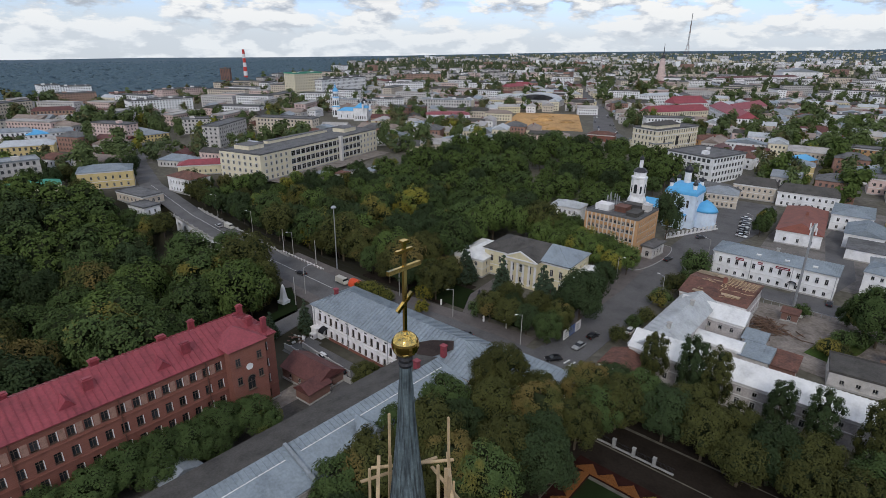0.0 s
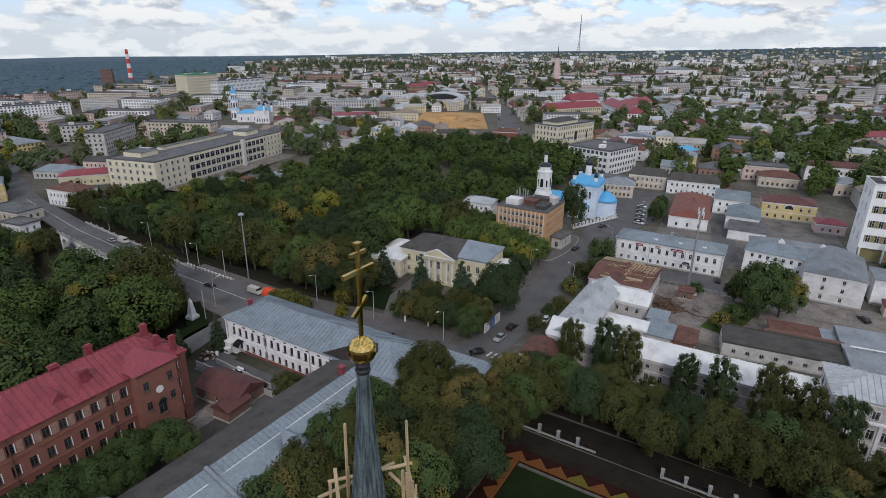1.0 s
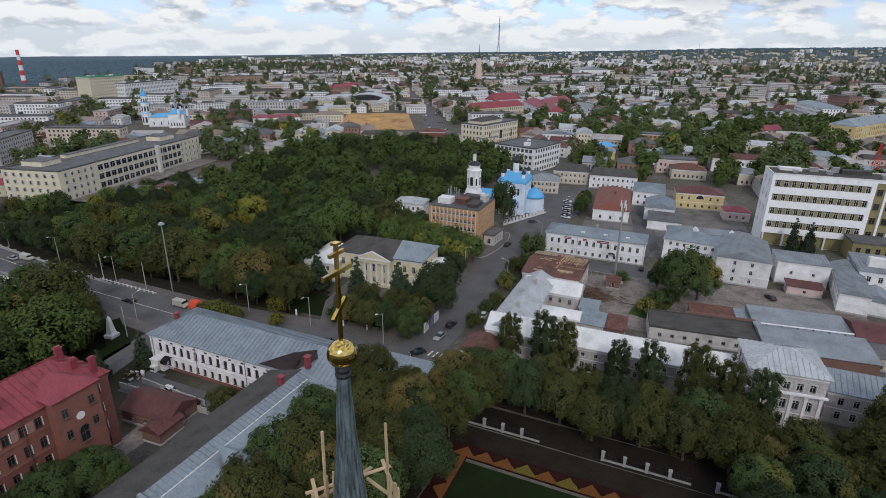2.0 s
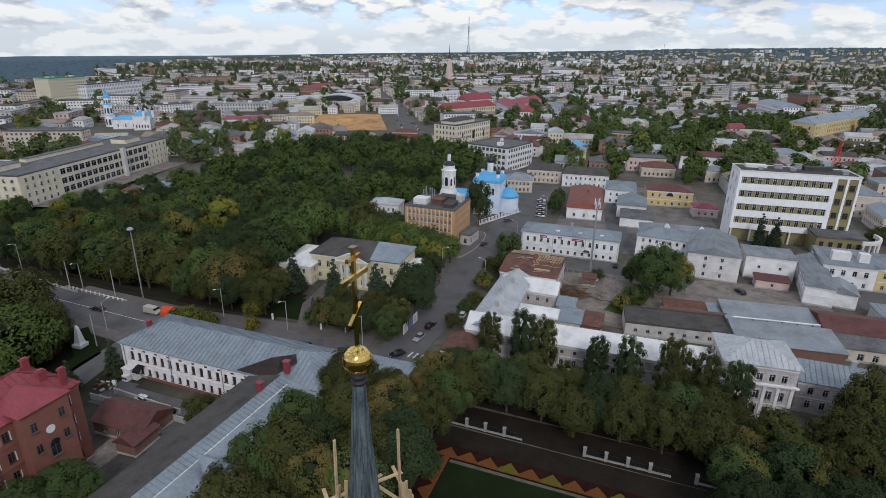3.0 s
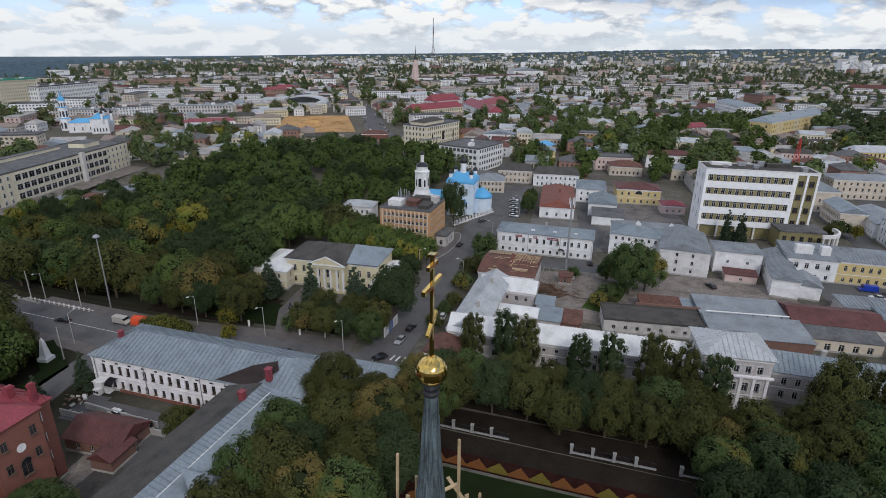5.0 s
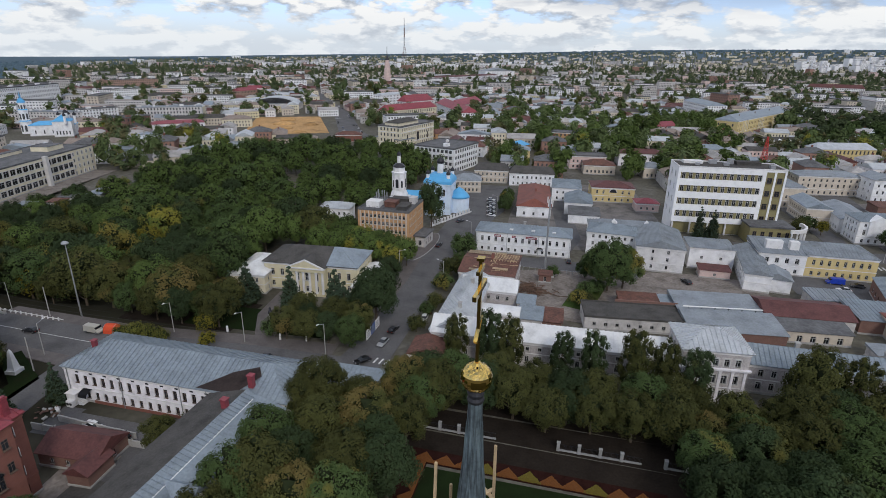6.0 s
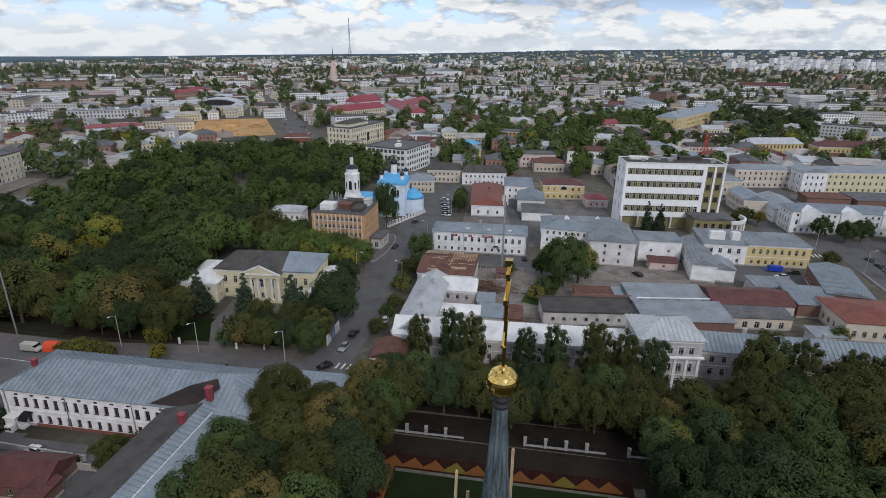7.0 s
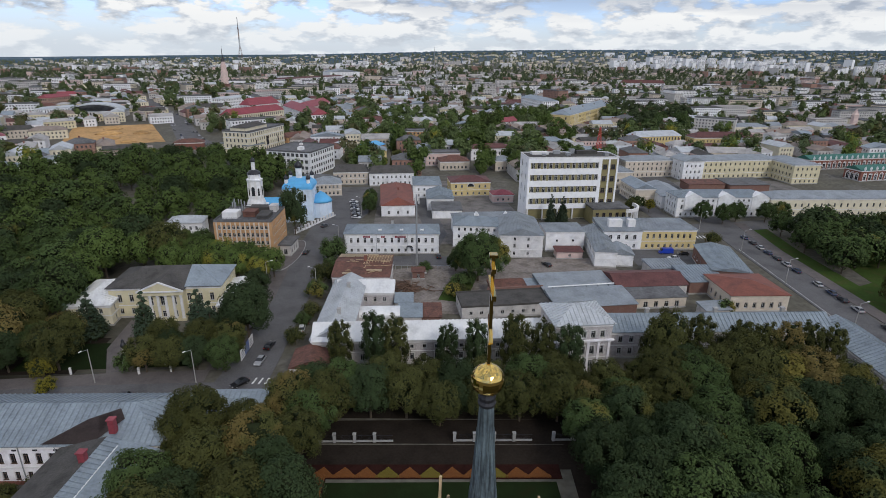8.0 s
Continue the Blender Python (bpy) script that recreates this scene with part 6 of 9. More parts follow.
for x, y, w_, d_, h_ in ((15, 10, 3, 2, 1.4), (20, 6, 2, 2, 1.0), (23, 11, 2.4, 1.6, 2.0), (38, 4, 2, 2, 1.2), (8, 5, 1.6, 1.6, 0.9)):
    bm = bmesh.new()
    box(bm, x, y, OH + 0.1, x + w_, y + d_, OH + 0.1 + h_)
    box(bm, x - 0.15, y - 0.15, OH + 0.1 + h_, x + w_ + 0.15, y + d_ + 0.15, OH + 0.25 + h_)
    part("roof_vent", bm, M["steel"], OF, "grey metal roof vent")
for x, y in ((36, 8),):
    bm = bmesh.new()
    for sx, sy in ((-1, -1), (1, -1), (1, 1), (-1, 1)):
        beam(bm, (x + sx, y + sy, OH + 3), (x + sx * 0.2, y + sy * 0.2, OH + 13), 0.14)
    for i in range(8):
        k = 1 - 0.1 * i
        z = OH + 3 + i * 1.25
        for (ax, ay), (bx, by) in (((-1, -1), (1, -1)), ((1, -1), (1, 1)), ((1, 1), (-1, 1)), ((-1, 1), (-1, -1))):
            beam(bm, (x + ax * k, y + ay * k, z), (x + bx * k, y + by * k, z + 1.0), 0.09)
    part("lattice_mast", bm, M["redpaint"], OF, "red and white lattice mast")
PO = empty("office_lobby", pose(66, 232.5, 0, 0, 0, 7.5), "olive lobby block with a curved white colonnade", "lobby")
bm = bmesh.new()
box(bm, 0, 0, -0.3, 17, 12, 7.2)
part("wall", bm, M["olive"], PO)
bm = bmesh.new()
box(bm, -0.4, -0.4, 7.2, 17.4, 12.2, 7.9)
part("roof", bm, M["bitumen"], PO)
for i in range(5):
    put_window(PO, Matrix.Translation((2 + i * 3.2, -0.12, 1.6)), 1.5, 4.0, "frame_dark")
bm = bmesh.new()
for i in range(10):
    a, b = -math.pi / 2 + math.pi * 0.6 * i / 10, -math.pi / 2 + math.pi * 0.6 * (i + 1) / 10
    p = [(14 + r * math.cos(q), 5 + r * math.sin(q)) for r, q in ((9.5, a), (9.5, b), (8.6, b), (8.6, a))]
    for z in (6.6, 8.0):
        poly(bm, [(x, y, z) for x, y in p])
    poly(bm, [(*p[0], 6.6), (*p[1], 6.6), (*p[1], 8.0), (*p[0], 8.0)])
    poly(bm, [(*p[3], 6.6), (*p[2], 6.6), (*p[2], 8.0), (*p[3], 8.0)])
part("cornice", bm, M["trim"], PO, "curved white cornice")
for i in range(7):
    a = -math.pi / 2 + math.pi * 0.6 * (i + 0.3) / 7
    bm = bmesh.new()
    tube(bm, (14 + 9 * math.cos(a), 5 + 9 * math.sin(a), 0), (14 + 9 * math.cos(a), 5 + 9 * math.sin(a), 6.6), 0.35, 0.35, 10)
    part("column", bm, M["trim"], PO, "white column")
gw_ = empty("white_rail_fence", pose(34, 217, 0, 0, 0, 6), "white railed fence before the office", "fence")
for i in range(6):
    bm = bmesh.new()
    box(bm, i * 1.6, 0, 0, i * 1.6 + 0.14, 0.14, 2.0)
    box(bm, i * 1.6 + 0.14, 0.03, 1.6, i * 1.6 + 1.6, 0.11, 1.8), box(bm, i * 1.6 + 0.14, 0.03, 0.5, i * 1.6 + 1.6, 0.11, 0.7)
    part("panel", bm, M["trim"], gw_)

# ---- houses round the park square ----
house("pediment_house", "white classical house with three pediments", 110, 246.5, 4, 46, 13, 10.0, "white", "hip", 2.4, "metal", rows=((1.0, 1.0, 1.5), (4.2, 1.1, 2.2), (7.8, 1.0, 1.2)), n=(17, 0, 0, 4), ribs=0.8)
for x in (113.5, 130, 147):
    e = empty("pediment", pose(x, 246.5 + (x - 110) * 0.07, 0, 0, 0, 4), "white triangular pediment on the classical house", "pediment")
    bm = bmesh.new()
    box(bm, 0, -0.5, 3.8, 8, -0.02, 10.2)
    poly(bm, [(-0.3, -0.7, 10.2), (8.3, -0.7, 10.2), (4, -0.7, 12.4)])
    poly(bm, [(-0.3, -0.7, 10.2), (4, -0.7, 12.4), (4, 4.5, 12.4), (-0.3, 1, 10.3)])
    poly(bm, [(8.3, -0.7, 10.2), (8.3, 1, 10.3), (4, 4.5, 12.4), (4, -0.7, 12.4)])
    poly(bm, [(-0.3, -0.7, 10.2), (8.3, -0.7, 10.2), (8.3, 1, 10.2), (-0.3, 1, 10.2)])
    part("tympanum", bm, M["white"], e)
house("long_yellow_row", "long yellow row with a grey metal roof", 157, 250, 4, 90, 13, 9.2, "cream", "hip", 2.6, "metal_grey", rows=((1.0, 1.0, 1.6), (5.0, 1.0, 1.8)), n=(26, 0, 0, 0), lite=True)
house("low_wing", "low white wing with a grey roof", 108.5, 262, 0, 14, 30, 6.5, "white", "gable_y", 2.2, "metal_grey", rows=((1.2, 1.0, 1.6),), n=(0, 0, 0, 9), lite=True)
house("corner_house", "beige corner house with a grey roof", 86, 300, 8, 20, 26, 11, "beige", "hip", 2.4, "metal_grey", rows=((1.2, 1.0, 1.8), (5.2, 1.0, 1.8)), n=(6, 0, 0, 8), ribs=0.8)
house("beige_gable", "beige gabled house with a metal roof", 98, 272, 4, 11, 22, 8, "beige", "gable_y", 2.4, "metal", rows=((1.2, 1.0, 1.6), (4.6, 1.0, 1.6)), n=(0, 0, 0, 8), lite=True)
house("yellow_court_house", "three-storey pale yellow court house, long range", 150, 334, 10, 64, 14, 12, "pale_yellow", "hip", 2.4, "metal_grey", rows=((1.0, 1.1, 1.5), (4.8, 1.1, 1.7), (8.6, 1.1, 1.6)), n=(18, 0, 0, 0), lite=True)
house("yellow_court_wing", "three-storey pale yellow court wing", 212, 325, 8, 18, 30, 12, "pale_yellow", "hip", 2.4, "metal_grey", rows=((1.0, 1.1, 1.5), (4.8, 1.1, 1.7), (8.6, 1.1, 1.6)), n=(5, 0, 0, 9), lite=True)
house("white_court_front", "white gabled front in the yellow range", 146, 330, 10, 14, 16, 12.4, "white", "gable_y", 2.4, "metal_grey", rows=((1.0, 1.0, 1.6), (4.8, 1.0, 1.7), (8.6, 1.0, 1.6)), n=(4, 0, 0, 3), lite=True)
house("ochre_range", "ochre range with a grey roof", 112, 337, 10, 34, 14, 11, "beige", "hip", 2.2, "metal_grey", rows=((1.0, 1.0, 1.6), (4.8, 1.0, 1.7), (8.0, 1.0, 1.4)), n=(10, 0, 0, 4), lite=True)
house("court_shed", "red brick shed in the court", 138, 300, 6, 22, 10, 4.5, "darkbrick", "lean", 0.8, "rust", category="shed", cornice=False)
house("court_shed", "court shed with a dark roof", 162, 300, 6, 24, 16, 4.5, "darkbrick", "lean", 0.8, "bitumen", category="shed", cornice=False)
for k, (x, y) in enumerate(((252, 372), (262, 336))):
    gh = house("trading_arcade", "red and white trading arcade with a green roof", x, y, 14, 90, 12, 7.0, "redbrick", "gable_x", 2.4, "darkgreen", rows=((0.6, 2.2, 3.6),), n=(20, 0, 0, 3), trim_mat="trim", surround=0.35, frame_mat="trim", arch_row=0)
    for i in range(19):
        bm = bmesh.new()
        lathe(bm, [(0.55, 7.0), (0.6, 8.0), (0.75, 8.1), (0.3, 9.2), (0.05, 9.8)], 8, centre=(2 + i * 4.7, -0.3, 0))
        part("pinnacle", bm, M["trim"], gh, "white pinnacle")

# ---- bridge over the ravine and the western town ----
br = empty("stone_bridge", pose(-241, 82.3, 0, 0, 0, -3.3), "old white stone bridge on tall arches", "bridge")
for k in range(9):
    bm = bmesh.new()
    w_, x = 7.2, k * 7.6
    n_, r, zs = 10, 2.6, -4.5
    arc = [(x + w_ / 2 - r * math.cos(math.pi * i / n_), zs + r * math.sin(math.pi * i / n_)) for i in range(n_ + 1)]
    for y in (0.0, 12.5):
        lo = [(x - 0.2, y, -12), (x + w_ / 2 - r, y, -12)] + [(p, y, q) for p, q in arc[: n_ // 2 + 1]] + [(x + w_ / 2, y, 0.0), (x - 0.2, y, 0.0)]
        hi = [(x + w_ / 2, y, 0.0)] + [(p, y, q) for p, q in arc[n_ // 2:]] + [(x + w_ / 2 + r, y, -12), (x + w_ + 0.2, y, -12), (x + w_ + 0.2, y, 0.0)]
        poly(bm, lo), poly(bm, hi)
    pts = [(x + w_ / 2 - r, -12)] + arc + [(x + w_ / 2 + r, -12)]
    for (ax, az), (bx, bz) in zip(pts, pts[1:]):
        poly(bm, [(ax, 0, az), (bx, 0, bz), (bx, 12.5, bz), (ax, 12.5, az)])
    part("arch", bm, M["white"], br)
for y in (-0.5, 12.4):
    for k in range(16):
        bm = bmesh.new()
        box(bm, -6 + k * 5.4, y + 0.1, -0.2, -0.75 + k * 5.4, y + 0.35, 0.85)
        box(bm, -0.75 + k * 5.4, y - 0.1, -0.2, -0.6 + k * 5.4, y + 0.6, 1.35)
        part("parapet", bm, M["concrete"], br)
rail = empty("road_rail", pose(-166, 91.5, 0, 0, 0, 0), "low white roadside posts and rail", "fence")
for k in range(13):
    bm = bmesh.new()
    box(bm, k * 2.0, 0.02 * k, 0, k * 2.0 + 0.3, 0.3 + 0.02 * k, 1.0)
    box(bm, k * 2.0 + 0.3, 0.1 + 0.02 * k, 0.55, k * 2.0 + 2.0, 0.2 + 0.02 * k, 0.75)
    part("post", bm, M["trim"], rail)

house("wood_house", "white two-storey house among the trees", -117, 201, 10, 14, 10, 7.0, "white", "hip", 2.0, "metal_zinc", rows=((1.0, 1.0, 1.5), (4.0, 1.0, 1.6)), n=(5, 3, 0, 3), ribs=1.1)
FA = house("factory", "long cream four-storey factory with broad windows", -302, 134.5, 0, 32, 118, 15.4, "cream", "flat", 0.5, "bitumen", rows=(), n=(0, 0, 0, 0), cornice=False, over=0.1, base=0)
FA.matrix_world = pose(-303, 135.5, 0, 0, 0, 16) @ Matrix.Identity(4)
for k in range(7):
    for z in (1.0, 4.8, 8.6, 12.2):
        put_window(FA, Matrix.Translation((2.5 + k * 4.4, -0.1, z)), 1.4, 1.9, "frame", False, 0.12)
for z in (1.6, 6.2, 11.0):
    for k in range(16):
        y = 27 + k * 4.5
        put_window(FA, Matrix.Translation((32.1, y, z)) @ Matrix.Rotation(radians(90), 4, "Z"), 3.7, 3.0, "frame", False, 0.1)
for z in (1.0, 4.8, 8.6, 12.2):
    for k in range(5):
        put_window(FA, Matrix.Translation((32.1, 4 + k * 4.2, z)) @ Matrix.Rotation(radians(90), 4, "Z"), 1.4, 1.9, "frame", False, 0.12)
        put_window(FA, Matrix.Translation((32.1, 98 + k * 4.2, z)) @ Matrix.Rotation(radians(90), 4, "Z"), 1.4, 1.9, "frame", False, 0.12)
for x, y, w_, d_, h in ((4, 8, 12, 12, 2.6), (12, 92, 10, 14, 2.8), (6, 30, 4, 58, 1.8)):
    bm = bmesh.new()
    box(bm, x, y, 15.5, x + w_, y + d_, 15.5 + h)
    box(bm, x - 0.2, y - 0.2, 15.5 + h, x + w_ + 0.2, y + d_ + 0.2, 15.7 + h, 1)
    part("roof_cabin", bm, [M["cream"], M["bitumen"]], FA)
bm = bmesh.new()
box(bm, 32.15, 72, 0, 34.2, 74.4, 16.6)
part("lift_shaft", bm, M["panel"], FA)
for k in range(7):
    house("yard_shed", "low yard shed with a tin roof", -262 + k * 2.5 + (k % 2) * 6, 172 + k * 9, 16, 7, 6, 2.6, "greywall", "lean", 0.5, ("metal_grey", "rust", "bitumen", "metal")[k % 4], cornice=False, category="shed", group="factory yard sheds")

house("pink_roof_house", "two-storey white house with a faded pink roof", -291, 100, 12, 19, 12, 8, "white", "hip", 2.6, "rust", rows=((1.0, 1.0, 1.6), (4.6, 1.0, 1.6)), n=(7, 4, 0, 3))
house("red_long_house", "long low house with a red metal roof", -322, 118, 60, 30, 11, 6, "pale_yellow", "hip", 2.4, "redroof", rows=((1.4, 1.0, 1.6),), n=(9, 3, 0, 0))
house("green_roof_house", "long yellow house with a green roof", -322, 34, 80, 24, 12, 6.2, "pale_yellow", "hip", 2.2, "greenroof", rows=((1.4, 1.0, 1.6),), n=(7, 3, 0, 3))
house("green_roof_annex", "low annex with a green roof", -298, 46, 80, 18, 9, 4, "pale_yellow", "hip", 1.6, "greenroof", rows=((1.0, 1.0, 1.4),), n=(5, 2, 0, 2))
house("villa", "two-storey ochre villa with a pale metal roof", -322, 66, 70, 26, 16, 9.4, "yellow", "hip", 2.6, "metal", rows=((1.2, 1.0, 1.8), (5.2, 1.0, 1.8)), n=(7, 4, 0, 4), ribs=0.8)
house("gate_house", "small white gate house", -262, 70, 12, 12, 8, 4, "white", "flat", 0.3, "bitumen", rows=((1.0, 1.0, 1.5),), n=(4, 2, 0, 0))
house("gate_house", "flat-roofed shop by the bridge", -290, 74, 12, 22, 11, 4.5, "beige", "flat", 0.3, "bitumen", rows=((1.0, 1.4, 1.8),), n=(6, 3, 0, 0))


house("street_wing", "low street wing with a pale metal roof", -51.4, 79.0, 2.5, 12.0, 7.5, 4.6, "lilac", "hip", 1.7, "metal", rows=((1.2, 1.0, 1.8),), n=(4, 2, 4, 2), ribs=0.7)


# ---- trees ----
def leaf_cloud(rng, clumps, leaves, size, hull=1, middle=None):
    """Vertices, faces and material slots of a crown: cores (slot 1, for painted inner shade), each under a coat of leaf
    sprays that lie outwards. clumps: (centre, radius).
    """
    verts, faces, slots = [], [], []
    t = (1 + 5 ** 0.5) / 2
    ico = np.array([(-1, t, 0), (1, t, 0), (-1, -t, 0), (1, -t, 0), (0, -1, t), (0, 1, t), (0, -1, -t), (0, 1, -t), (t, 0, -1), (t, 0, 1), (-t, 0, -1), (-t, 0, 1)]) / math.sqrt(1 + t * t)
    icf = [(0, 11, 5), (0, 5, 1), (0, 1, 7), (0, 7, 10), (0, 10, 11), (1, 5, 9), (5, 11, 4), (11, 10, 2), (10, 7, 6), (7, 1, 8), (3, 9, 4), (3, 4, 2), (3, 2, 6), (3, 6, 8), (3, 8, 9), (4, 9, 5), (2, 4, 11), (6, 2, 10), (8, 6, 7), (9, 8, 1)]
    for c, r in clumps:
        c = np.array(c)
        base = len(verts)
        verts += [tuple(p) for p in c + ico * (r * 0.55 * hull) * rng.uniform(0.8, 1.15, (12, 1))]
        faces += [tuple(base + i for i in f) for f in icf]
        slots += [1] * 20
        out = c - np.array(middle) if middle is not None else np.array((0, 0, 1.0))
        out = out / (np.linalg.norm(out) + 1e-6)
        d = rng.normal(size=(leaves, 3))
        d /= np.linalg.norm(d, axis=1)[:, None]
        d = d + out * 0.55 + (0, 0, 0.25)
        d /= np.linalg.norm(d, axis=1)[:, None] + 1e-6
        pos = c + d * (r * rng.uniform(0.62, 1.12, (leaves, 1)))
        whole = pos - (np.array(middle) if middle is not None else c)
        whole = whole / (np.linalg.norm(whole, axis=1)[:, None] + 1e-6)
        nr = d * 0.55 + whole * 0.75 + rng.normal(size=(leaves, 3)) * 0.32 + (0, 0, 0.2)
        nr /= np.linalg.norm(nr, axis=1)[:, None]
        u = np.cross(nr, rng.normal(size=(leaves, 3)))
        u /= np.linalg.norm(u, axis=1)[:, None]
        v = np.cross(nr, u)
        s = size * rng.uniform(0.55, 1.3, (leaves, 1))
        base = len(verts)
        quad = np.stack([pos + u * s - nr * s * 0.15, pos + v * s * 0.55 + nr * s * 0.15, pos - u * s * 0.9 - nr * s * 0.15, pos - v * s * 0.6 + nr * s * 0.1], 1).reshape(-1, 3)
        verts += [tuple(p) for p in quad]
        faces += [(base + 4 * i, base + 4 * i + 1, base + 4 * i + 2, base + 4 * i + 3) for i in range(leaves)]
        slots += [0] * leaves
    return verts, faces, slots


def crown_mesh(data, mat):
    v, f, slots = data
    cm = bpy.data.meshes.new("crown")
    cm.from_pydata(v, [], f)
    cm.materials.append(M[mat])
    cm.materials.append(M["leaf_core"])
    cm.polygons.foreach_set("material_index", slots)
    return cm


def tree(name, label, seed, height, radius, start, n_clumps, leaves, size, mat, shape=1.0, hull=1.0):
    """A tapered trunk with limbs and a lobed crown; shape above 1 makes it a column, below 1 a cone."""
    rng = np.random.default_rng(seed)
    e = empty(name, pose(0, 0, -400), label, "tree", "trees")
    hc = height - start
    mid = np.array((0, 0, start + hc * 0.46))
    lean = rng.uniform(-0.1, 0.1, 2) * radius
    clumps = [(tuple(mid + (0, 0, -hc * 0.12)), radius * 0.66), (tuple(mid + (lean[0], lean[1], hc * 0.14)), radius * 0.62)]
    for i in range(n_clumps):
        a, q = i * 2.39996 + rng.uniform(-0.35, 0.35), (i + 0.5) / n_clumps
        up = -0.62 + 1.58 * q
        ring = math.sqrt(max(0.02, 1 - min(1, abs(up)) ** (2.0 if shape <= 1 else 3.4))) * rng.uniform(0.56, 0.92)
        if shape < 1:
            ring *= 1.15 - 0.6 * q
        cr = radius * rng.uniform(0.25, 0.46) * math.sqrt(26 / n_clumps)
        clumps.append(((lean[0] * q + radius * ring * math.cos(a), lean[1] * q + radius * ring * math.sin(a), mid[2] + up * (hc * 0.46 - cr * 0.4) * rng.uniform(0.85, 1.06)), cr))
    big, small = clumps[:2], clumps[2:]
    if shape > 1:
        big += [((lean[0], lean[1], start + hc * q), radius * (0.55 if q < 0.5 else 0.36)) for q in (0.15, 0.7, 0.8)]
    v, f, slots = leaf_cloud(rng, small, leaves, size, hull, mid)
    bv, bf_, bs = leaf_cloud(rng, big, 0, size, 1.15, mid)
    crown = v + bv, f + [tuple(i + len(v) for i in q) for q in bf_], slots + bs
    part("crown", crown_mesh(crown, mat), None, e)
    bm = bmesh.new()
    r0 = 0.018 * height + 0.06
    tube(bm, (0, 0, -0.4), (0.1, 0.05, start + hc * 0.35), r0, r0 * 0.6, 7)
    tube(bm, (0.1, 0.05, start + hc * 0.35), (0.0, 0.1, start + hc * 0.85), r0 * 0.6, r0 * 0.15, 6)
    for k in range(6):
        c = small[int(k * (n_clumps - 1) / 5)][0]
        z = start * 0.8 + hc * 0.08 * k
        tube(bm, (0.05, 0.03, z), c, r0 * 0.4, r0 * 0.1, 5)
    part("trunk", bm, M["bark"], e)
    return e


def conifer(seed, height, radius):
    rng = np.random.default_rng(seed)
    e = empty("spruce", pose(0, 0, -400), "dark blue-green spruce with dense needles", "tree", "spruces")
    clumps = []
    for k in range(14):
        q = k / 14
        rr = radius * (1 - q)
        m_ = max(1, int(8 * (1 - q)))
        for i in range(m_):
            a = 2 * math.pi * (i + 0.5 * (k % 2)) / m_ + rng.uniform(-0.3, 0.3)
            far_ = rng.uniform(0.4, 0.8)
            clumps.append(((rr * far_ * math.cos(a), rr * far_ * math.sin(a), height * (0.1 + 0.88 * q) - rr * 0.25 * far_), 0.32 + rr * 0.3))
    part("crown", crown_mesh(leaf_cloud(rng, clumps, 34, 0.3), "needle"), None, e)
    bm = bmesh.new()
    tube(bm, (0, 0, -0.3), (0, 0, height * 0.9), 0.25, 0.05, 7)
    part("trunk", bm, M["bark"], e)
    return e


PARK = [tree("park_tree", "broad park tree with olive and browning leaves", 20 + i, 14, 5.6, 1.8, 38, 190, 0.25, m) for i, m in enumerate(("leaf_olive", "leaf_olive", "leaf_green", "leaf_olive", "leaf_dark", "leaf_olive"))]
GREEN = [tree("park_tree", "broad park tree with dense green leaves", 30 + i, 14.5, 5.8, 1.6, 22, 62, 0.58, m) for i, m in enumerate(("leaf_green", "leaf_dark", "leaf_olive", "leaf_green"))]
SLIM = [tree("clipped_tree", "slim clipped street tree with dense green leaves", 40 + i, 13.5, 3.6, 1.2, 54, 120, 0.18, m, 1.1) for i, m in enumerate(("leaf_dark", "leaf_olive"))]
WOOD = [tree("ravine_tree", "tall dense green ravine tree", 60 + i, 16, 6.2, 2.2, 26, 150, 0.36, m) for i, m in enumerate(("leaf_dark", "leaf_green", "leaf_dark", "leaf_green", "leaf_olive", "leaf_fresh"))]
GOLD = [tree("yellow_tree", "small tree with yellow autumn leaves", 80, 9, 3.2, 1.8, 16, 90, 0.26, "leaf_yellow")]
BUSH = [tree("shrub", "low rounded green shrub", 90 + i, 5, 2.6, 0.3, 14, 80, 0.22, m) for i, m in enumerate(("leaf_green", "leaf_olive", "leaf_lime"))]
FAR_WOOD = [tree("far_tree", "tall dense green tree", 60 + i, 16, 6.0, 2.0, 18, 70, 0.6, m, hull=1.05) for i, m in enumerate(("leaf_green", "leaf_fresh", "leaf_dark", "leaf_fresh", "leaf_fresh", "leaf_green"))]
FIR = [conifer(7, 13, 2.6), conifer(8, 12, 3.2)]
PROTO = FAR_WOOD + PARK + GREEN + SLIM + WOOD + GOLD + BUSH + FIR
PLANTED = []


def plant(kinds, x, y, size=1.0, wide=1.0, turn=None, label=""):
    proto = kinds[random.randrange(len(kinds))]
    m = pose(x, y, ground_z(x, y), 0, 0, random.uniform(0, 360) if turn is None else turn) @ Matrix.Diagonal((size * wide, size * wide, size, 1))
    t = copy_thing(proto, m)
    PLANTED.append((x, y))
    return t


def inside(p, ring):
    x, y = p
    hit = False
    for (ax, ay), (bx, by) in zip(ring, ring[1:] + ring[:1]):
        if (ay > y) != (by > y) and x < (bx - ax) * (y - ay) / (by - ay) + ax:
            hit = not hit
    return hit


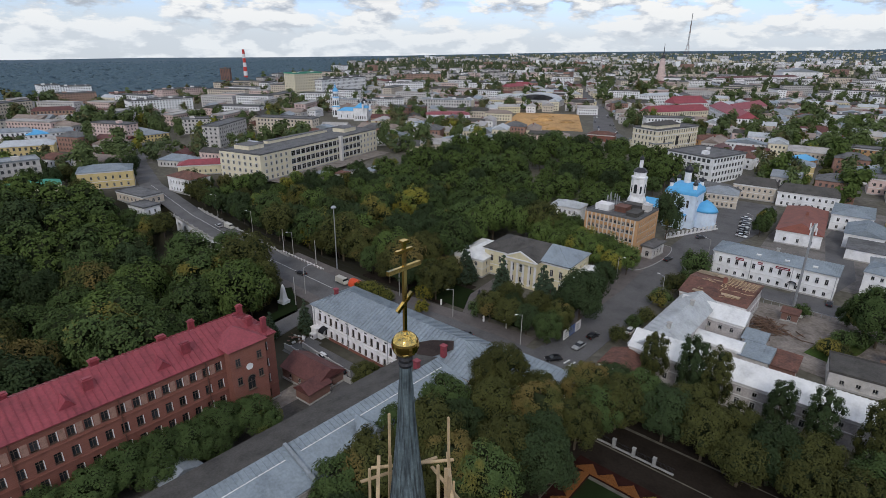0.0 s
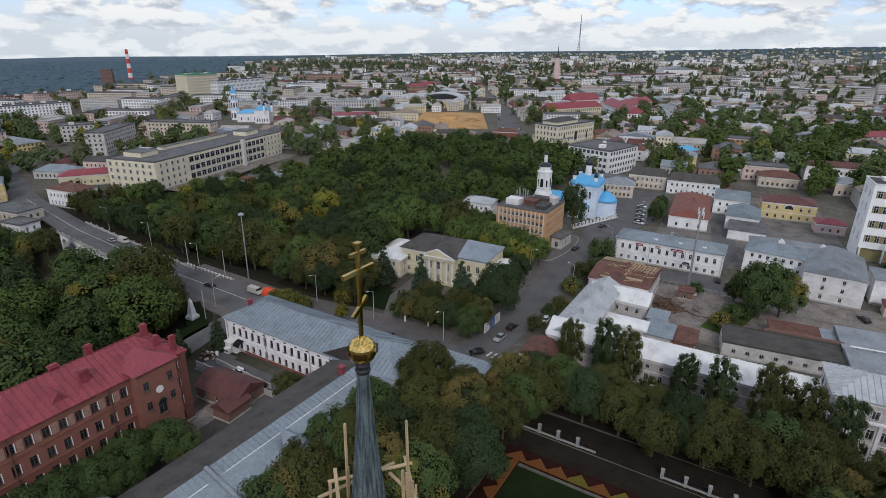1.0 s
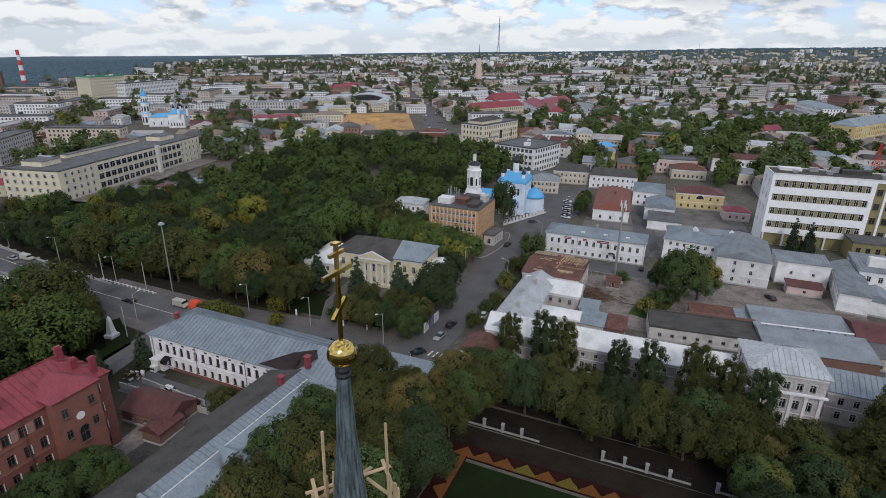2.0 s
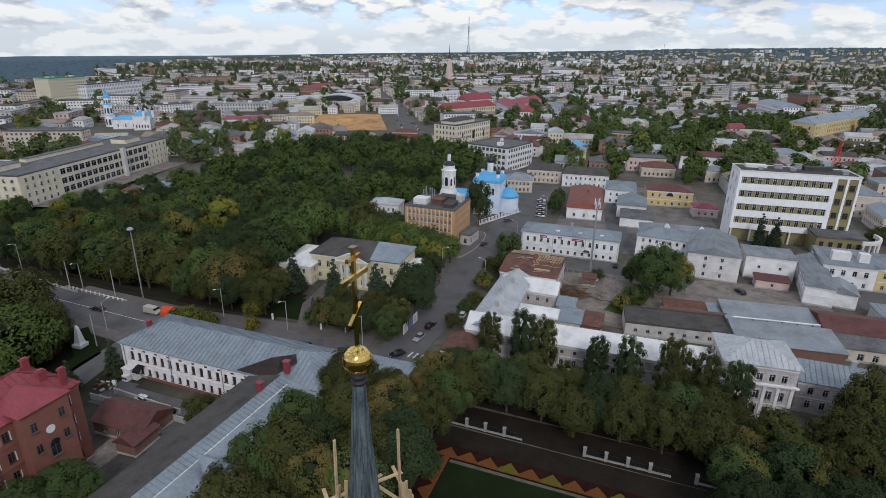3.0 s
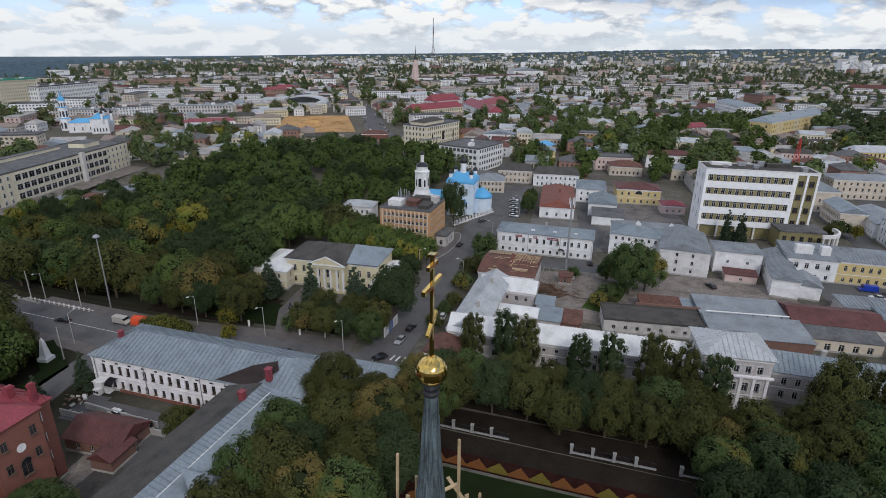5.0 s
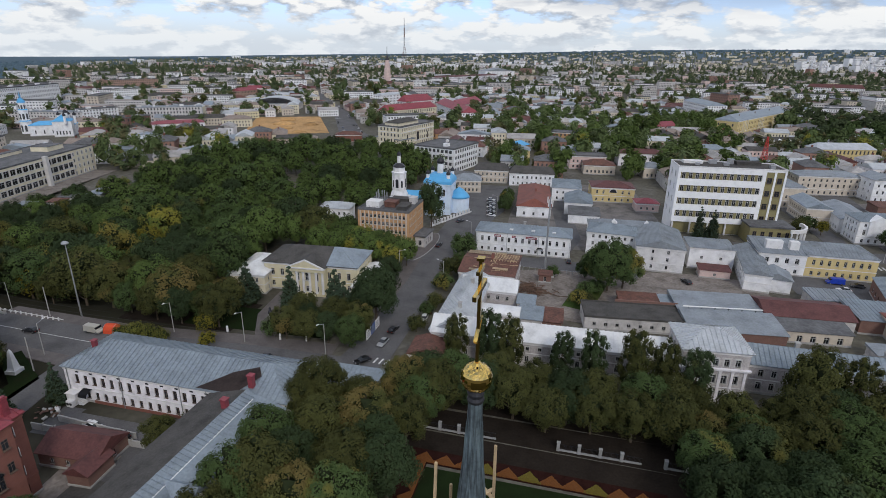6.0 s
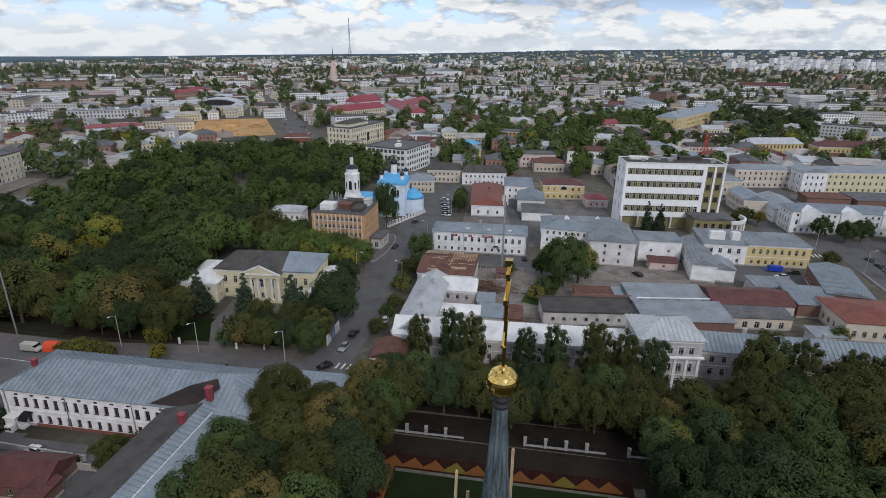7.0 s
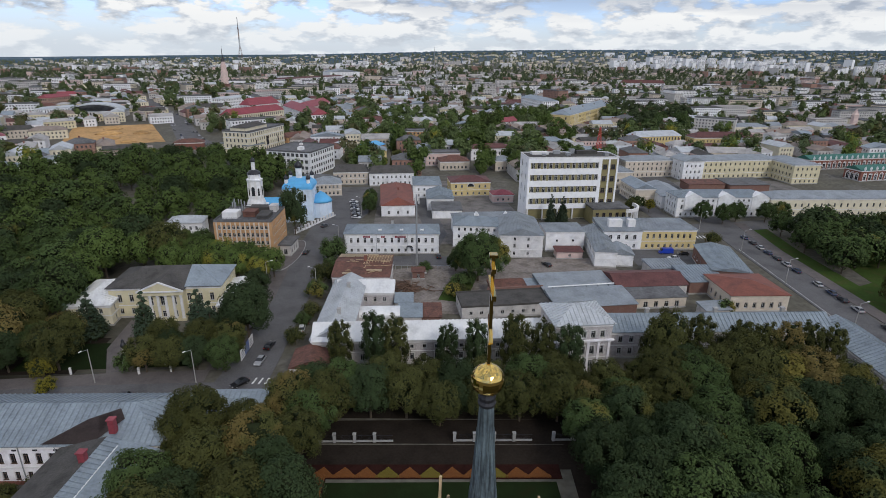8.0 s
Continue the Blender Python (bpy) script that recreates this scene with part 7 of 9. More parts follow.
def joined_wood(name, label, ring, kinds, gap, sizes, most, tries=6000):
    """Trees that nobody could count, as one sheet of crowns and trunks."""
    parts_ = {}
    got = []
    xs, ys = [p[0] for p in ring], [p[1] for p in ring]
    for _ in range(tries):
        p = (random.uniform(min(xs), max(xs)), random.uniform(min(ys), max(ys)))
        if len(got) >= most or not inside(p, ring) or any((p[0] - q[0]) ** 2 + (p[1] - q[1]) ** 2 < gap * gap for q in got):
            continue
        got.append(p)
        s = random.uniform(*sizes)
        m = pose(p[0], p[1], ground_z(*p), 0, 0, random.uniform(0, 360)) @ Matrix.Diagonal((s, s, s, 1))
        absorb(parts_, kinds[random.randrange(len(kinds))], m)
    settle_parts(parts_, name, label, "trees")


def absorb(store, proto, m):
    """Adds the meshes of a thing, moved by m, to lists kept by material."""
    for o in proto.children_recursive:
        if o.type != "MESH":
            continue
        mm = np.array(m @ o.matrix_basis if o.parent == proto else m @ o.parent.matrix_basis @ o.matrix_basis)
        co = np.empty(len(o.data.vertices) * 3)
        o.data.vertices.foreach_get("co", co)
        co = co.reshape(-1, 3) @ mm[:3, :3].T + mm[:3, 3]
        for k, mat in enumerate(o.data.materials):
            v, f, n_ = store.setdefault(mat.name, ([], [], [0]))
            pol = [tuple(i + n_[0] for i in p.vertices) for p in o.data.polygons if p.material_index == k]
            if pol:
                v.append(co)
                f.extend(pol)
                n_[0] += len(co)


def settle_parts(store, name, label, category):
    for mat, (v, f, _) in store.items():
        me = bpy.data.meshes.new(name)
        me.from_pydata([tuple(p) for p in np.concatenate(v)], [], f)
        me.materials.append(bpy.data.materials[mat])
        tagged(new(name, me), label, category, kind="stuff")


def wood(ring, kinds, gap, sizes, tries=6000, most=400, avoid=(), edge=(), edge_kinds=()):
    """Trees scattered over a piece of ground, no closer than gap."""
    got = []
    xs, ys = [p[0] for p in ring], [p[1] for p in ring]
    for _ in range(tries):
        p = (random.uniform(min(xs), max(xs)), random.uniform(min(ys), max(ys)))
        if len(got) >= most or not inside(p, ring) or any(inside(p, a) for a in avoid):
            continue
        if all((p[0] - q[0]) ** 2 + (p[1] - q[1]) ** 2 > gap * gap for q in got):
            got.append(p)
            plant(edge_kinds if edge and inside(p, edge) else kinds, p[0], p[1], random.uniform(*sizes))
    return got


random.seed(21)
# ravine west of the bridge, and the wood beyond the road
wood([(-200, -60), (-118, -60), (-104, 20), (-120, 46), (-130, 66), (-160, 73), (-176, 72), (-186, 54), (-200, 50)], WOOD[1:2] * 2 + WOOD[3:4] + WOOD[5:6] + WOOD[1:5], 11.5, (0.85, 1.4), most=95)
joined_wood("ravine_wood", "dense green trees filling the ravine", [(-300, -60), (-203, -60), (-203, 50), (-240, 54), (-262, 62), (-300, 30)], FAR_WOOD, 11.0, (0.85, 1.35), 100)
wood([(-232, 104), (-190, 98), (-140, 101), (-110, 104), (-112, 160), (-92, 176), (-92, 190), (-238, 190), (-238, 140)], WOOD[:4] * 2 + WOOD[4:], 10.2, (0.7, 1.3), most=130, avoid=[[(-124, 176), (-94, 176), (-92, 216), (-128, 216)]], edge=[(-165, 96), (-104, 96), (-104, 126), (-150, 128)], edge_kinds=PARK[:2] * 2 + PARK[3:4] * 2 + WOOD[4:5] * 2 + WOOD[:1] + WOOD[5:6])
joined_wood("town_wood", "dense green wood behind the church", [(-92, 214), (-100, 225), (-100, 300), (-118, 345), (-150, 358), (-215, 352), (-246, 320), (-250, 260), (-240, 194), (-130, 194), (-130, 216)], FAR_WOOD[1:2] * 2 + FAR_WOOD[3:] * 2 + FAR_WOOD[2:3], 10.6, (0.6, 1.2), 200)
joined_wood("edge_wood", "low green trees before the sand lot", [(-118, 348), (-132, 388), (-215, 408), (-246, 352), (-215, 356), (-150, 362)], FAR_WOOD[3:], 8.0, (0.32, 0.5), 60)
for x, y, s in ((-98, 168, 0.72), (-93.5, 170, 0.66), (-89, 168.5, 0.7), (-84, 167, 0.66), (-79.5, 166, 0.7), (-75, 165, 0.66), (-70.5, 164.5, 0.7), (-66, 164, 0.62), (-61.5, 163.5, 0.6), (-96, 162, 0.66), (-88, 161, 0.62), (-80, 160, 0.6), (-72, 158.5, 0.62), (-64.5, 157, 0.55), (-103, 172, 0.75), (-108, 166, 0.8)):
    plant(WOOD[5:], x, y, s * 1.22, 0.86)
wood([(-128, 101), (-94, 101), (-98, 112), (-112, 120), (-128, 124)], PARK, 6.5, (0.75, 1.0), most=14)
wood([(-75, 102), (-54.5, 101), (-55.5, 112), (-74, 112)], PARK, 5.4, (0.62, 0.84), most=12)
# park round the lawn
wood([(-47, 26), (-27, 26), (-27, 80), (-49, 80)], PARK, 7.0, (0.8, 1.15), most=28)
wood([(24, 24), (96, 24), (94, 60), (92, 84), (24, 80)], PARK[2:3] + PARK[4:5] * 4, 8.2, (0.8, 1.25), most=62)
wood([(-34, 82.8), (24, 84.2), (24, 94), (-31, 91)], PARK, 5.4, (0.86, 0.98), most=34)
wood([(46, 87), (86, 88), (84, 101), (46, 100)], PARK, 6.0, (0.9, 1.15), most=20)
wood([(84, 84), (94, 84), (94, 98), (84, 98)], PARK, 6.0, (0.6, 0.75), most=4)
wood([(24, 86), (46, 87), (44, 95), (24, 95)], PARK, 6.4, (0.7, 0.86), most=9)
wood([(-27, 20), (24, 20), (24, 46), (-27, 46)], PARK, 9, (0.6, 0.75), most=14)
wood([(139, 60), (240, 60), (255, 215), (143, 222)], GREEN, 8.0, (0.7, 1.15), most=150, avoid=[[(136, 150), (172, 150), (176, 178), (136, 170)], [(140, 120), (160, 120), (160, 136), (140, 136)], [(190, 120), (240, 120), (240, 160), (190, 160)]])
for x, y, s in ((-26.4, 102.5, 1.22), (-18.2, 102.8, 1.36), (-13.2, 102.8, 1.3), (-1.0, 102.8, 1.12), (6.2, 103, 1.22), (15.2, 102, 1.44), (21.5, 100.5, 1.34), (27.5, 99.2, 1.34)):
    plant(SLIM[:1] * 2 + SLIM[1:], x, y, s, 0.7)
for x, y, s in ((51.5, 104, 1.36),):
    plant(PARK[:1], x, y, s, 0.72)
for x, y, s in ((59.8, 104.3, 1.38), (69.5, 104, 1.3), (75, 104.2, 1.24), (80.5, 104, 1.3), (86, 104.2, 1.26), (91.5, 104, 1.2)):
    plant(SLIM[1:], x, y, s, 0.72)
for x, y, s in ((-116, 89.2, 0.9), (-112.2, 90, 1.05), (-108.6, 90.6, 0.95), (-105.2, 91, 0.75)):
    plant(BUSH[2:], x, y, s)
for x, y in ((-59.5, 121), (-60, 129), (-60.5, 137), (-61.5, 146)):
    plant(PARK[4:5], x, y, random.uniform(0.7, 0.85))
plant(PARK[4:5], -54.6, 118.5, 1.3, 0.95)
plant(WOOD[:1], -66.6, 210.5, 1.4, 0.62)
plant(PARK[2:3], 9.5, 163, 1.35, 0.95)
plant(PARK[2:3], 14.5, 167, 1.1, 1.0)
plant(PARK[2:3], 6.5, 168, 1.0, 1.0)
plant(PARK[2:3], 2, 172, 0.5, 1.3)
for x, y in ((-39.5, 243), (-40, 250), (-40.5, 258)):
    plant(PARK[2:3], x, y, 0.72, 0.85)
for x, y in ((6, 161), (3, 158), (1, 150)):
    plant(BUSH[:1], x, y, 0.9, 1.3)
for x, y in ((46.5, 233), (52.0, 233.6)):
    plant(FIR, x, y, 1.15)
for x, y, s in ((-78, 252, 1.3), (-74, 256, 1.4), (-82, 258, 1.3), (-70, 260, 1.2)):
    plant(FIR, x, y, s, 1.3)
for x, y, s, w_ in ((-97.4, 119, 1.2, 1.25), (-83.5, 120.5, 1.08, 1.35), (-69, 121.5, 1.12, 1.5), (-65, 119.5, 1.0, 1.5), (-107.6, 62.6, 0.86, 1.1), (-111, 54, 0.7, 1.2), (-102, 117, 0.9, 1.2)):
    plant(FIR, x, y, s, w_)
plant(BUSH[:2], -79, 103, 1.05)
plant(WOOD[:1], -119, 194, 0.5)
plant(WOOD[5:], -103, 188, 0.6, 0.8)
plant(WOOD[5:], -99, 182, 0.62, 0.8)
plant(WOOD[3:4], -110, 181, 0.5)
for x, y, s in ((-42, 118, 1.0), (-42.5, 128, 0.9), (-41.5, 134, 0.9), (-43, 147, 1.3), (-43.6, 160, 1.4), (-42, 168, 1.2), (-44.5, 181, 2.0), (-9, 170, 0.8), (0, 152, 0.7), (4, 150, 0.8), (84, 139.5, 1.1), (110, 206, 1.2), (96, 262, 1.5), (92, 258, 1.2), (-70, 60, 1.1), (-69.5, 66, 0.9), (-66, 190, 0.9), (-34.5, 95, 1.0)):
    plant(BUSH[:2], x, y, s * random.uniform(0.9, 1.1))
for x, y, s in ((-96, 97.5, 0.75), (-90.7, 91.2, 0.62), (-171, 123, 1.75), (-172, 109, 1.45), (-160, 190, 1.2), (100, 255, 0.8), (-174, 161, 1.6), (-112, 134, 1.0)):
    plant(GOLD, x, y, s)
for x, y, s in ((-80.5, 14, 0.85), (-80, 19, 0.8), (-80.5, 25, 0.85), (-79, 31, 0.8), (-81, 8, 0.85), (-80, 2, 0.8), (-80.5, -5, 0.8), (-76.5, 33, 0.55), (-77, 12, 0.6), (-77.5, 22, 0.6)):
    plant(PARK[2:3], x, y, s * 0.8, 1.25)
plant(PARK[2:3], -48.5, 14, 0.95)
plant(PARK[5:], -50.8, 70.5, 0.95, 0.72)
for x, y, s_ in ((-48, 30, 0.95), (-49, 38, 1.0), (-49.5, 46, 1.05)):
    plant(PARK[:4], x, y, s_)
plant(PARK[2:3], -51, 58, 1.0)
plant(PARK[5:], -74, 56.5, 0.55, 1.1)
for x, y in ((128, 236), (136, 240), (120, 240), (150, 240), (158, 242)):
    plant(PARK[2:3], x, y, 0.75)
wood([(-286, 110), (-240, 108), (-238, 250), (-250, 250), (-260, 205), (-266, 152), (-280, 128)], WOOD, 6.5, (0.55, 0.8), most=42)
wood([(-320, -40), (-300, -40), (-296, 26), (-320, 28)], WOOD, 8, (0.8, 1.0), most=14)
wood([(-345, 36), (-300, 40), (-300, 60), (-330, 100), (-345, 100)], WOOD, 9, (0.5, 0.8), most=14, avoid=[[(-330, 30), (-290, 30), (-290, 62), (-330, 62)], [(-326, 60), (-290, 60), (-290, 100), (-326, 100)]])

# banks below the bridge and round the obelisk
wood([(-216, 26), (-192, 26), (-188, 50), (-204, 52), (-216, 48)], WOOD[1:], 6.5, (0.5, 0.72), most=14)
wood([(-256, 44), (-228, 40), (-226, 56), (-250, 62)], WOOD[1:], 7, (0.5, 0.7), most=12)

wood([(-278, 50), (-252, 56), (-232, 52), (-222, 64), (-222, 72), (-236, 73), (-244, 72), (-252, 66), (-254, 61), (-270, 62), (-276, 64)], WOOD[1:5], 6.2, (0.6, 0.8), most=22)
wood([(-306, 52), (-282, 54), (-280, 62), (-304, 64)], WOOD[1:5], 6.5, (0.55, 0.75), most=8, avoid=[[(-330, 30), (-290, 30), (-290, 56), (-330, 56)]])
wood([(-276, 101), (-246, 100), (-176, 100), (-176, 104), (-246, 110), (-276, 112)], WOOD[1:5], 6.0, (0.45, 0.65), most=22)
for x, y, s in ((-133, 60, 1.0), (-135.5, 66, 0.95), (-140.5, 61.5, 1.1), (-141, 69, 0.95), (-147, 65, 1.05), (-131, 53, 0.9), (-149, 71, 0.85)):
    plant(PARK[:2] + PARK[5:], x, y, s)

# ---- lawn border, flowers and fence ----
bed = empty("flower_bed", pose(-26, 68.3, 0, 0, 0, 1.6), "flower bed of orange and yellow marigold wedges in dark soil", "flower bed")
bm = bmesh.new()
box(bm, -1, -0.4, -0.1, 47, 3.4, 0.06)
box(bm, -1, -14, -0.1, 3.0, -0.41, 0.06)
part("soil", bm, M["soil"], bed)
for i in range(11):
    bm = bmesh.new()
    x = 2.2 + i * 4.05
    for a in range(11):
        for b in range(11 - a):
            cx, cy = x - 2.05 + (b + a * 0.5) * 0.41, a * 0.22
            lathe(bm, [(0.22, 0.0), (0.21, 0.2), (0.1, 0.3 + 0.1 * random.random())], 5, centre=(cx + random.uniform(-0.05, 0.05), cy + random.uniform(-0.05, 0.05), 0.12), start=a + b)
    poly(bm, [(x - 2.3, -0.2, 0.24), (x + 2.3, -0.2, 0.24), (x, 2.4, 0.24)])
    part("flower_wedge", bm, M["flower_y" if i in (3, 5, 8) else "flower_o"], bed, "wedge of yellow marigolds" if i in (3, 5, 8) else "wedge of orange marigolds")
for i in range(3):
    bm = bmesh.new()
    y = -2.0 - i * 4.0
    for a in range(11):
        for b in range(11 - a):
            lathe(bm, [(0.22, 0.0), (0.21, 0.2), (0.1, 0.3 + 0.1 * random.random())], 5, centre=(2.6 - a * 0.22, y - 2.05 + (b + a * 0.5) * 0.41, 0.12), start=a + b)
    part("flower_wedge", bm, M["flower_o"], bed, "wedge of orange marigolds")
fence = empty("park_fence", pose(-31.5, 78.0, 0, 0, 0, 2.2), "low fence of white posts on a stone kerb", "fence")
for i in range(20):
    if i in (5, 6, 7) or i == 12:
        continue
    bm = bmesh.new()
    x = i * 4.05
    box(bm, x - 0.3, -0.3, 0, x + 0.3, 0.3, 1.9)
    box(bm, x - 0.36, -0.36, 1.9, x + 0.36, 0.36, 2.05)
    # grey stone on the white posts: tree shade put into their colour
    part("post", bm, M["kerb"], fence)
    bm = bmesh.new()
    box(bm, x + 0.31, -0.15, 0, x + 3.74, 0.15, 0.35)
    part("kerb", bm, M["kerb"], fence)
    bm = bmesh.new()
    for k in range(14):
        beam(bm, (x + 0.5 + k * 0.23, 0, 0.35), (x + 0.5 + k * 0.23, 0, 1.7), 0.03)
    beam(bm, (x + 0.31, 0, 1.5), (x + 3.74, 0, 1.5), 0.05)
    part("iron_grille", bm, M["iron"], fence)

# ---- town beyond: built once by kind, then copied ----
FREE_WOOD = [(-245, 96), (-60, 96), (-58, 200), (-92, 300), (-120, 395), (-218, 410), (-250, 350), (-256, 260), (-245, 140)]
KEEP_OUT = [FREE_WOOD,
            [(-500, 320), (-470, 290), (-400, 262), (-375, 320), (-430, 362), (-500, 372)],
            [(-310, -70), (-100, -70), (-100, 100), (-310, 100)],
            [(-345, 25), (-240, 25), (-240, 110), (-345, 150)],
            [(-345, 110), (-230, 110), (-240, 245), (-330, 270)],
            [(-110, -100), (140, -100), (140, 230), (-110, 230)],
            [(-100, 200), (112, 200), (112, 300), (20, 330), (-78, 330)],
            [(100, 200), (400, 200), (380, 420), (100, 370)],
            [(-390, 520), (-330, 600), (-210, 480), (-205, 420), (-300, 380)],
            [(60, -100), (400, -100), (400, 240), (60, 240)],
            [(-190, 370), (-120, 375), (-125, 470), (-200, 470)],
            [(-130, 330), (-75, 330), (-75, 395), (-130, 395)]]
SAND = [(-376, 520), (-322, 580), (-228, 470), (-232, 440), (-296, 408)]
BOUL = [(-130, 330), (-165, 400), (-228, 470), (-300, 600), (-420, 780), (-700, 1200)]


def near_line(p, pts, gap):
    for (ax, ay), (bx, by) in zip(pts, pts[1:]):
        l2 = (bx - ax) ** 2 + (by - ay) ** 2
        k = max(0, min(1, ((p[0] - ax) * (bx - ax) + (p[1] - ay) * (by - ay)) / l2))
        if math.hypot(p[0] - ax - k * (bx - ax), p[1] - ay - k * (by - ay)) < gap:
            return True
    return False


# landmarks
SPOTS = {}


def add_spot(x, y, gap):
    SPOTS.setdefault((int(x // 60), int(y // 60)), []).append((x, y, gap))


def near_spots(p):
    """The building sites in the nine squares round a place."""
    i, j = int(p[0] // 60), int(p[1] // 60)
    return [q for a in (-1, 0, 1) for b in (-1, 0, 1) for q in SPOTS.get((i + a, j + b), ())]



def block(name, label, x, y, rot, w, d, h, wall, kind, rise, roofmat, floors, pane=1.35):
    """A town building by its front corner, turn, size and number of floors."""
    st = h / floors
    e = house(name, label, x, y, rot, w, d, h, wall, kind, rise, roofmat, rows=tuple((0.26 * st + st * k, pane, 0.54 * st) for k in range(floors)),
          n=(max(1, int(w / 3.1)), max(1, int(d / 3.3)), 0, max(1, int(d / 3.3))), ends=0.25, lite=True, plinth=False, cornice=False)
    if kind == "flat":
        # vents and cabins on the flat roof
        for i in range(max(1, int(w / 12))):
            bm = bmesh.new()
            u, v = w * (i + 0.5) / max(1, int(w / 12)), d * (0.35 + 0.3 * (i % 2))
            g = 1.0 + 0.9 * (i % 3 == 0)
            box(bm, u - g, v - g * 0.8, h + 0.25, u + g, v + g * 0.8, h + 0.9 + 0.7 * g)
            part("roof_vent", bm, M["trim" if i % 2 else wall], e, "boxy roof vent")
    return e


HT = block("arched_hotel", "cream four-storey hotel with a tall arched window", -150, 397, 77, 51, 22, 17.0, "cream", "flat", 0.8, "bitumen", 4)
for k, x in ((0, 9.0), (1, 25.0), (2, 41.0)):
    put_window(HT, Matrix.Translation((x, -0.05, 4.2)), 3.4 if k == 1 else 1.6, 5.4, "frame_dark", True)
for z in (4.3, 12.6, 16.4):
    bm = bmesh.new()
    for b in ((-0.3, -0.3, 51.3, -0.003), (-0.3, -0.003, -0.003, 22.3), (51.003, -0.003, 51.3, 22.3)):
        box(bm, b[0], b[1], z, b[2], b[3], z + 0.4)
    part("ledge", bm, M["trim"], HT, "pale stone ledge")
bm = bmesh.new()
box(bm, 4, 5, 17.25, 34, 18, 19.6)
part("attic", bm, M["cream"], HT, "set-back attic storey")
bm = bmesh.new()
poly(bm, [(3.4, 4.4, 19.6), (34.6, 4.4, 19.6), (30, 11.5, 22.0), (8, 11.5, 22.0)])
poly(bm, [(34.6, 4.4, 19.6), (34.6, 18.6, 19.6), (30, 11.5, 22.0)])
poly(bm, [(34.6, 18.6, 19.6), (3.4, 18.6, 19.6), (8, 11.5, 22.0), (30, 11.5, 22.0)])
poly(bm, [(3.4, 18.6, 19.6), (3.4, 4.4, 19.6), (8, 11.5, 22.0)])
part("attic_roof", bm, M["slate"], HT)
block("hotel_wing", "lower rounded wing of the cream hotel", -176, 408, -25, 28, 16, 7.0, "cream", "flat", 0.6, "metal_grey", 3)
block("slab_office", "white four-storey office with a flat dark roof", -87, 324, 76, 34, 30, 15.3, "white", "flat", 0.6, "bitumen", 4, 2.1)
block("orange_house", "low orange house with a brown hip roof", -140, 460, 52, 28, 16, 4.5, "orangebrick", "hip", 3, "rust", 1)
block("crimson_roof_house", "pale mansion with crimson mansard roofs", -227, 560, 64, 80, 14, 11.0, "cream", "hip", 6, "redroof", 2)
block("crimson_roof_house", "pale mansion with crimson mansard roofs", -250, 686, 62, 51, 18, 10.0, "white", "hip", 8, "redroof", 2)
block("crimson_roof_house", "white terrace with crimson mansard roofs", -206, 677, -60, 120, 20, 11.5, "snow", "hip", 6, "redroof", 3)
block("crimson_roof_house", "pink terrace with crimson mansard roofs", -169, 651, 84, 86, 16, 11.3, "pink", "hip", 6, "redroof", 3)
block("white_block", "white four-storey block with a metal roof", -298, 719, 70, 58, 16, 14.4, "snow", "hip", 2.5, "metal_zinc", 4)
block("long_terrace", "long pale terrace with a maroon roof", -366, 1219, 68, 246, 18, 16.4, "lilac", "hip", 3, "maroon", 3)
block("beige_block", "beige three-storey block with a flat roof", -88, 693, 47, 49, 18, 10.3, "pink", "flat", 0.6, "bitumen", 3)
block("blue_roof_house", "orange brick house with a blue roof", -61, 400, 67, 24, 13, 6.1, "orangebrick", "hip", 3, "blueroof", 2)
block("pink_flats", "five-storey pink brick flats with balconies", -466, 139, 113, 12, 36, 13.1, "pink", "flat", 0.6, "bitumen", 5)
block("grey_roof_school", "long ochre building under a grey hip roof", -455, 143, 96, 25, 60, 5.2, "yellow", "hip", 4, "metal_grey", 2)
block("yellow_terrace", "long yellow three-storey terrace with a pale roof", -429, 51, 71, 30, 16, 10.9, "yellow", "hip", 3, "metal_zinc", 3)
block("grey_flats", "grey four-storey flats with balconies", -356, 38, 86, 20, 14, 13.4, "greywall", "flat", 0.5, "metal_grey", 4)
block("white_terrace", "white two-storey terrace with dormers", -514, 66, 75, 21, 12, 9.1, "white", "hip", 2.5, "metal_grey", 2)
block("blue_roof_house", "white house with a bright blue roof", -506, 82, 89, 15, 16, 6.7, "white", "hip", 3, "blueroof", 2)
block("white_terrace", "white two-storey terrace with a grey roof", -506, 97, 92, 19, 12, 6.9, "white", "hip", 2.5, "metal_grey", 2)
block("grey_flats", "long grey four-storey flats", -476, 187, 64, 33, 14, 12.4, "panel", "flat", 0.5, "bitumen", 4)
block("white_flats", "stepped white block of flats", -624, 197, 87, 64, 18, 16.0, "snow", "flat", 0.8, "bitumen", 6)
block("white_flats", "white seven-storey block of flats", -916, 184, 94, 24, 20, 16.2, "snow", "flat", 0.8, "bitumen", 7)
block("white_flats", "white block of flats with stepped top", -918, 209, 79, 36, 20, 13.6, "snow", "flat", 0.8, "bitumen", 6)
block("brick_flats", "rose brick block of flats", -762, 169, 90, 38, 16, 15.9, "rosebrick", "flat", 0.6, "bitumen", 6)
block("pink_flats", "long pink block of flats", -809, 238, 84, 55, 16, 10.0, "pink", "flat", 0.6, "rust", 4)
block("pink_flats", "long rose brick block of flats", -753, 280, 101, 59, 16, 15.5, "pink", "flat", 0.6, "bitumen", 5)
block("rose_brick_house", "rose brick terrace with white trim", -640, 114, 69, 35, 14, 11.0, "rosebrick", "hip", 3, "maroon", 3)
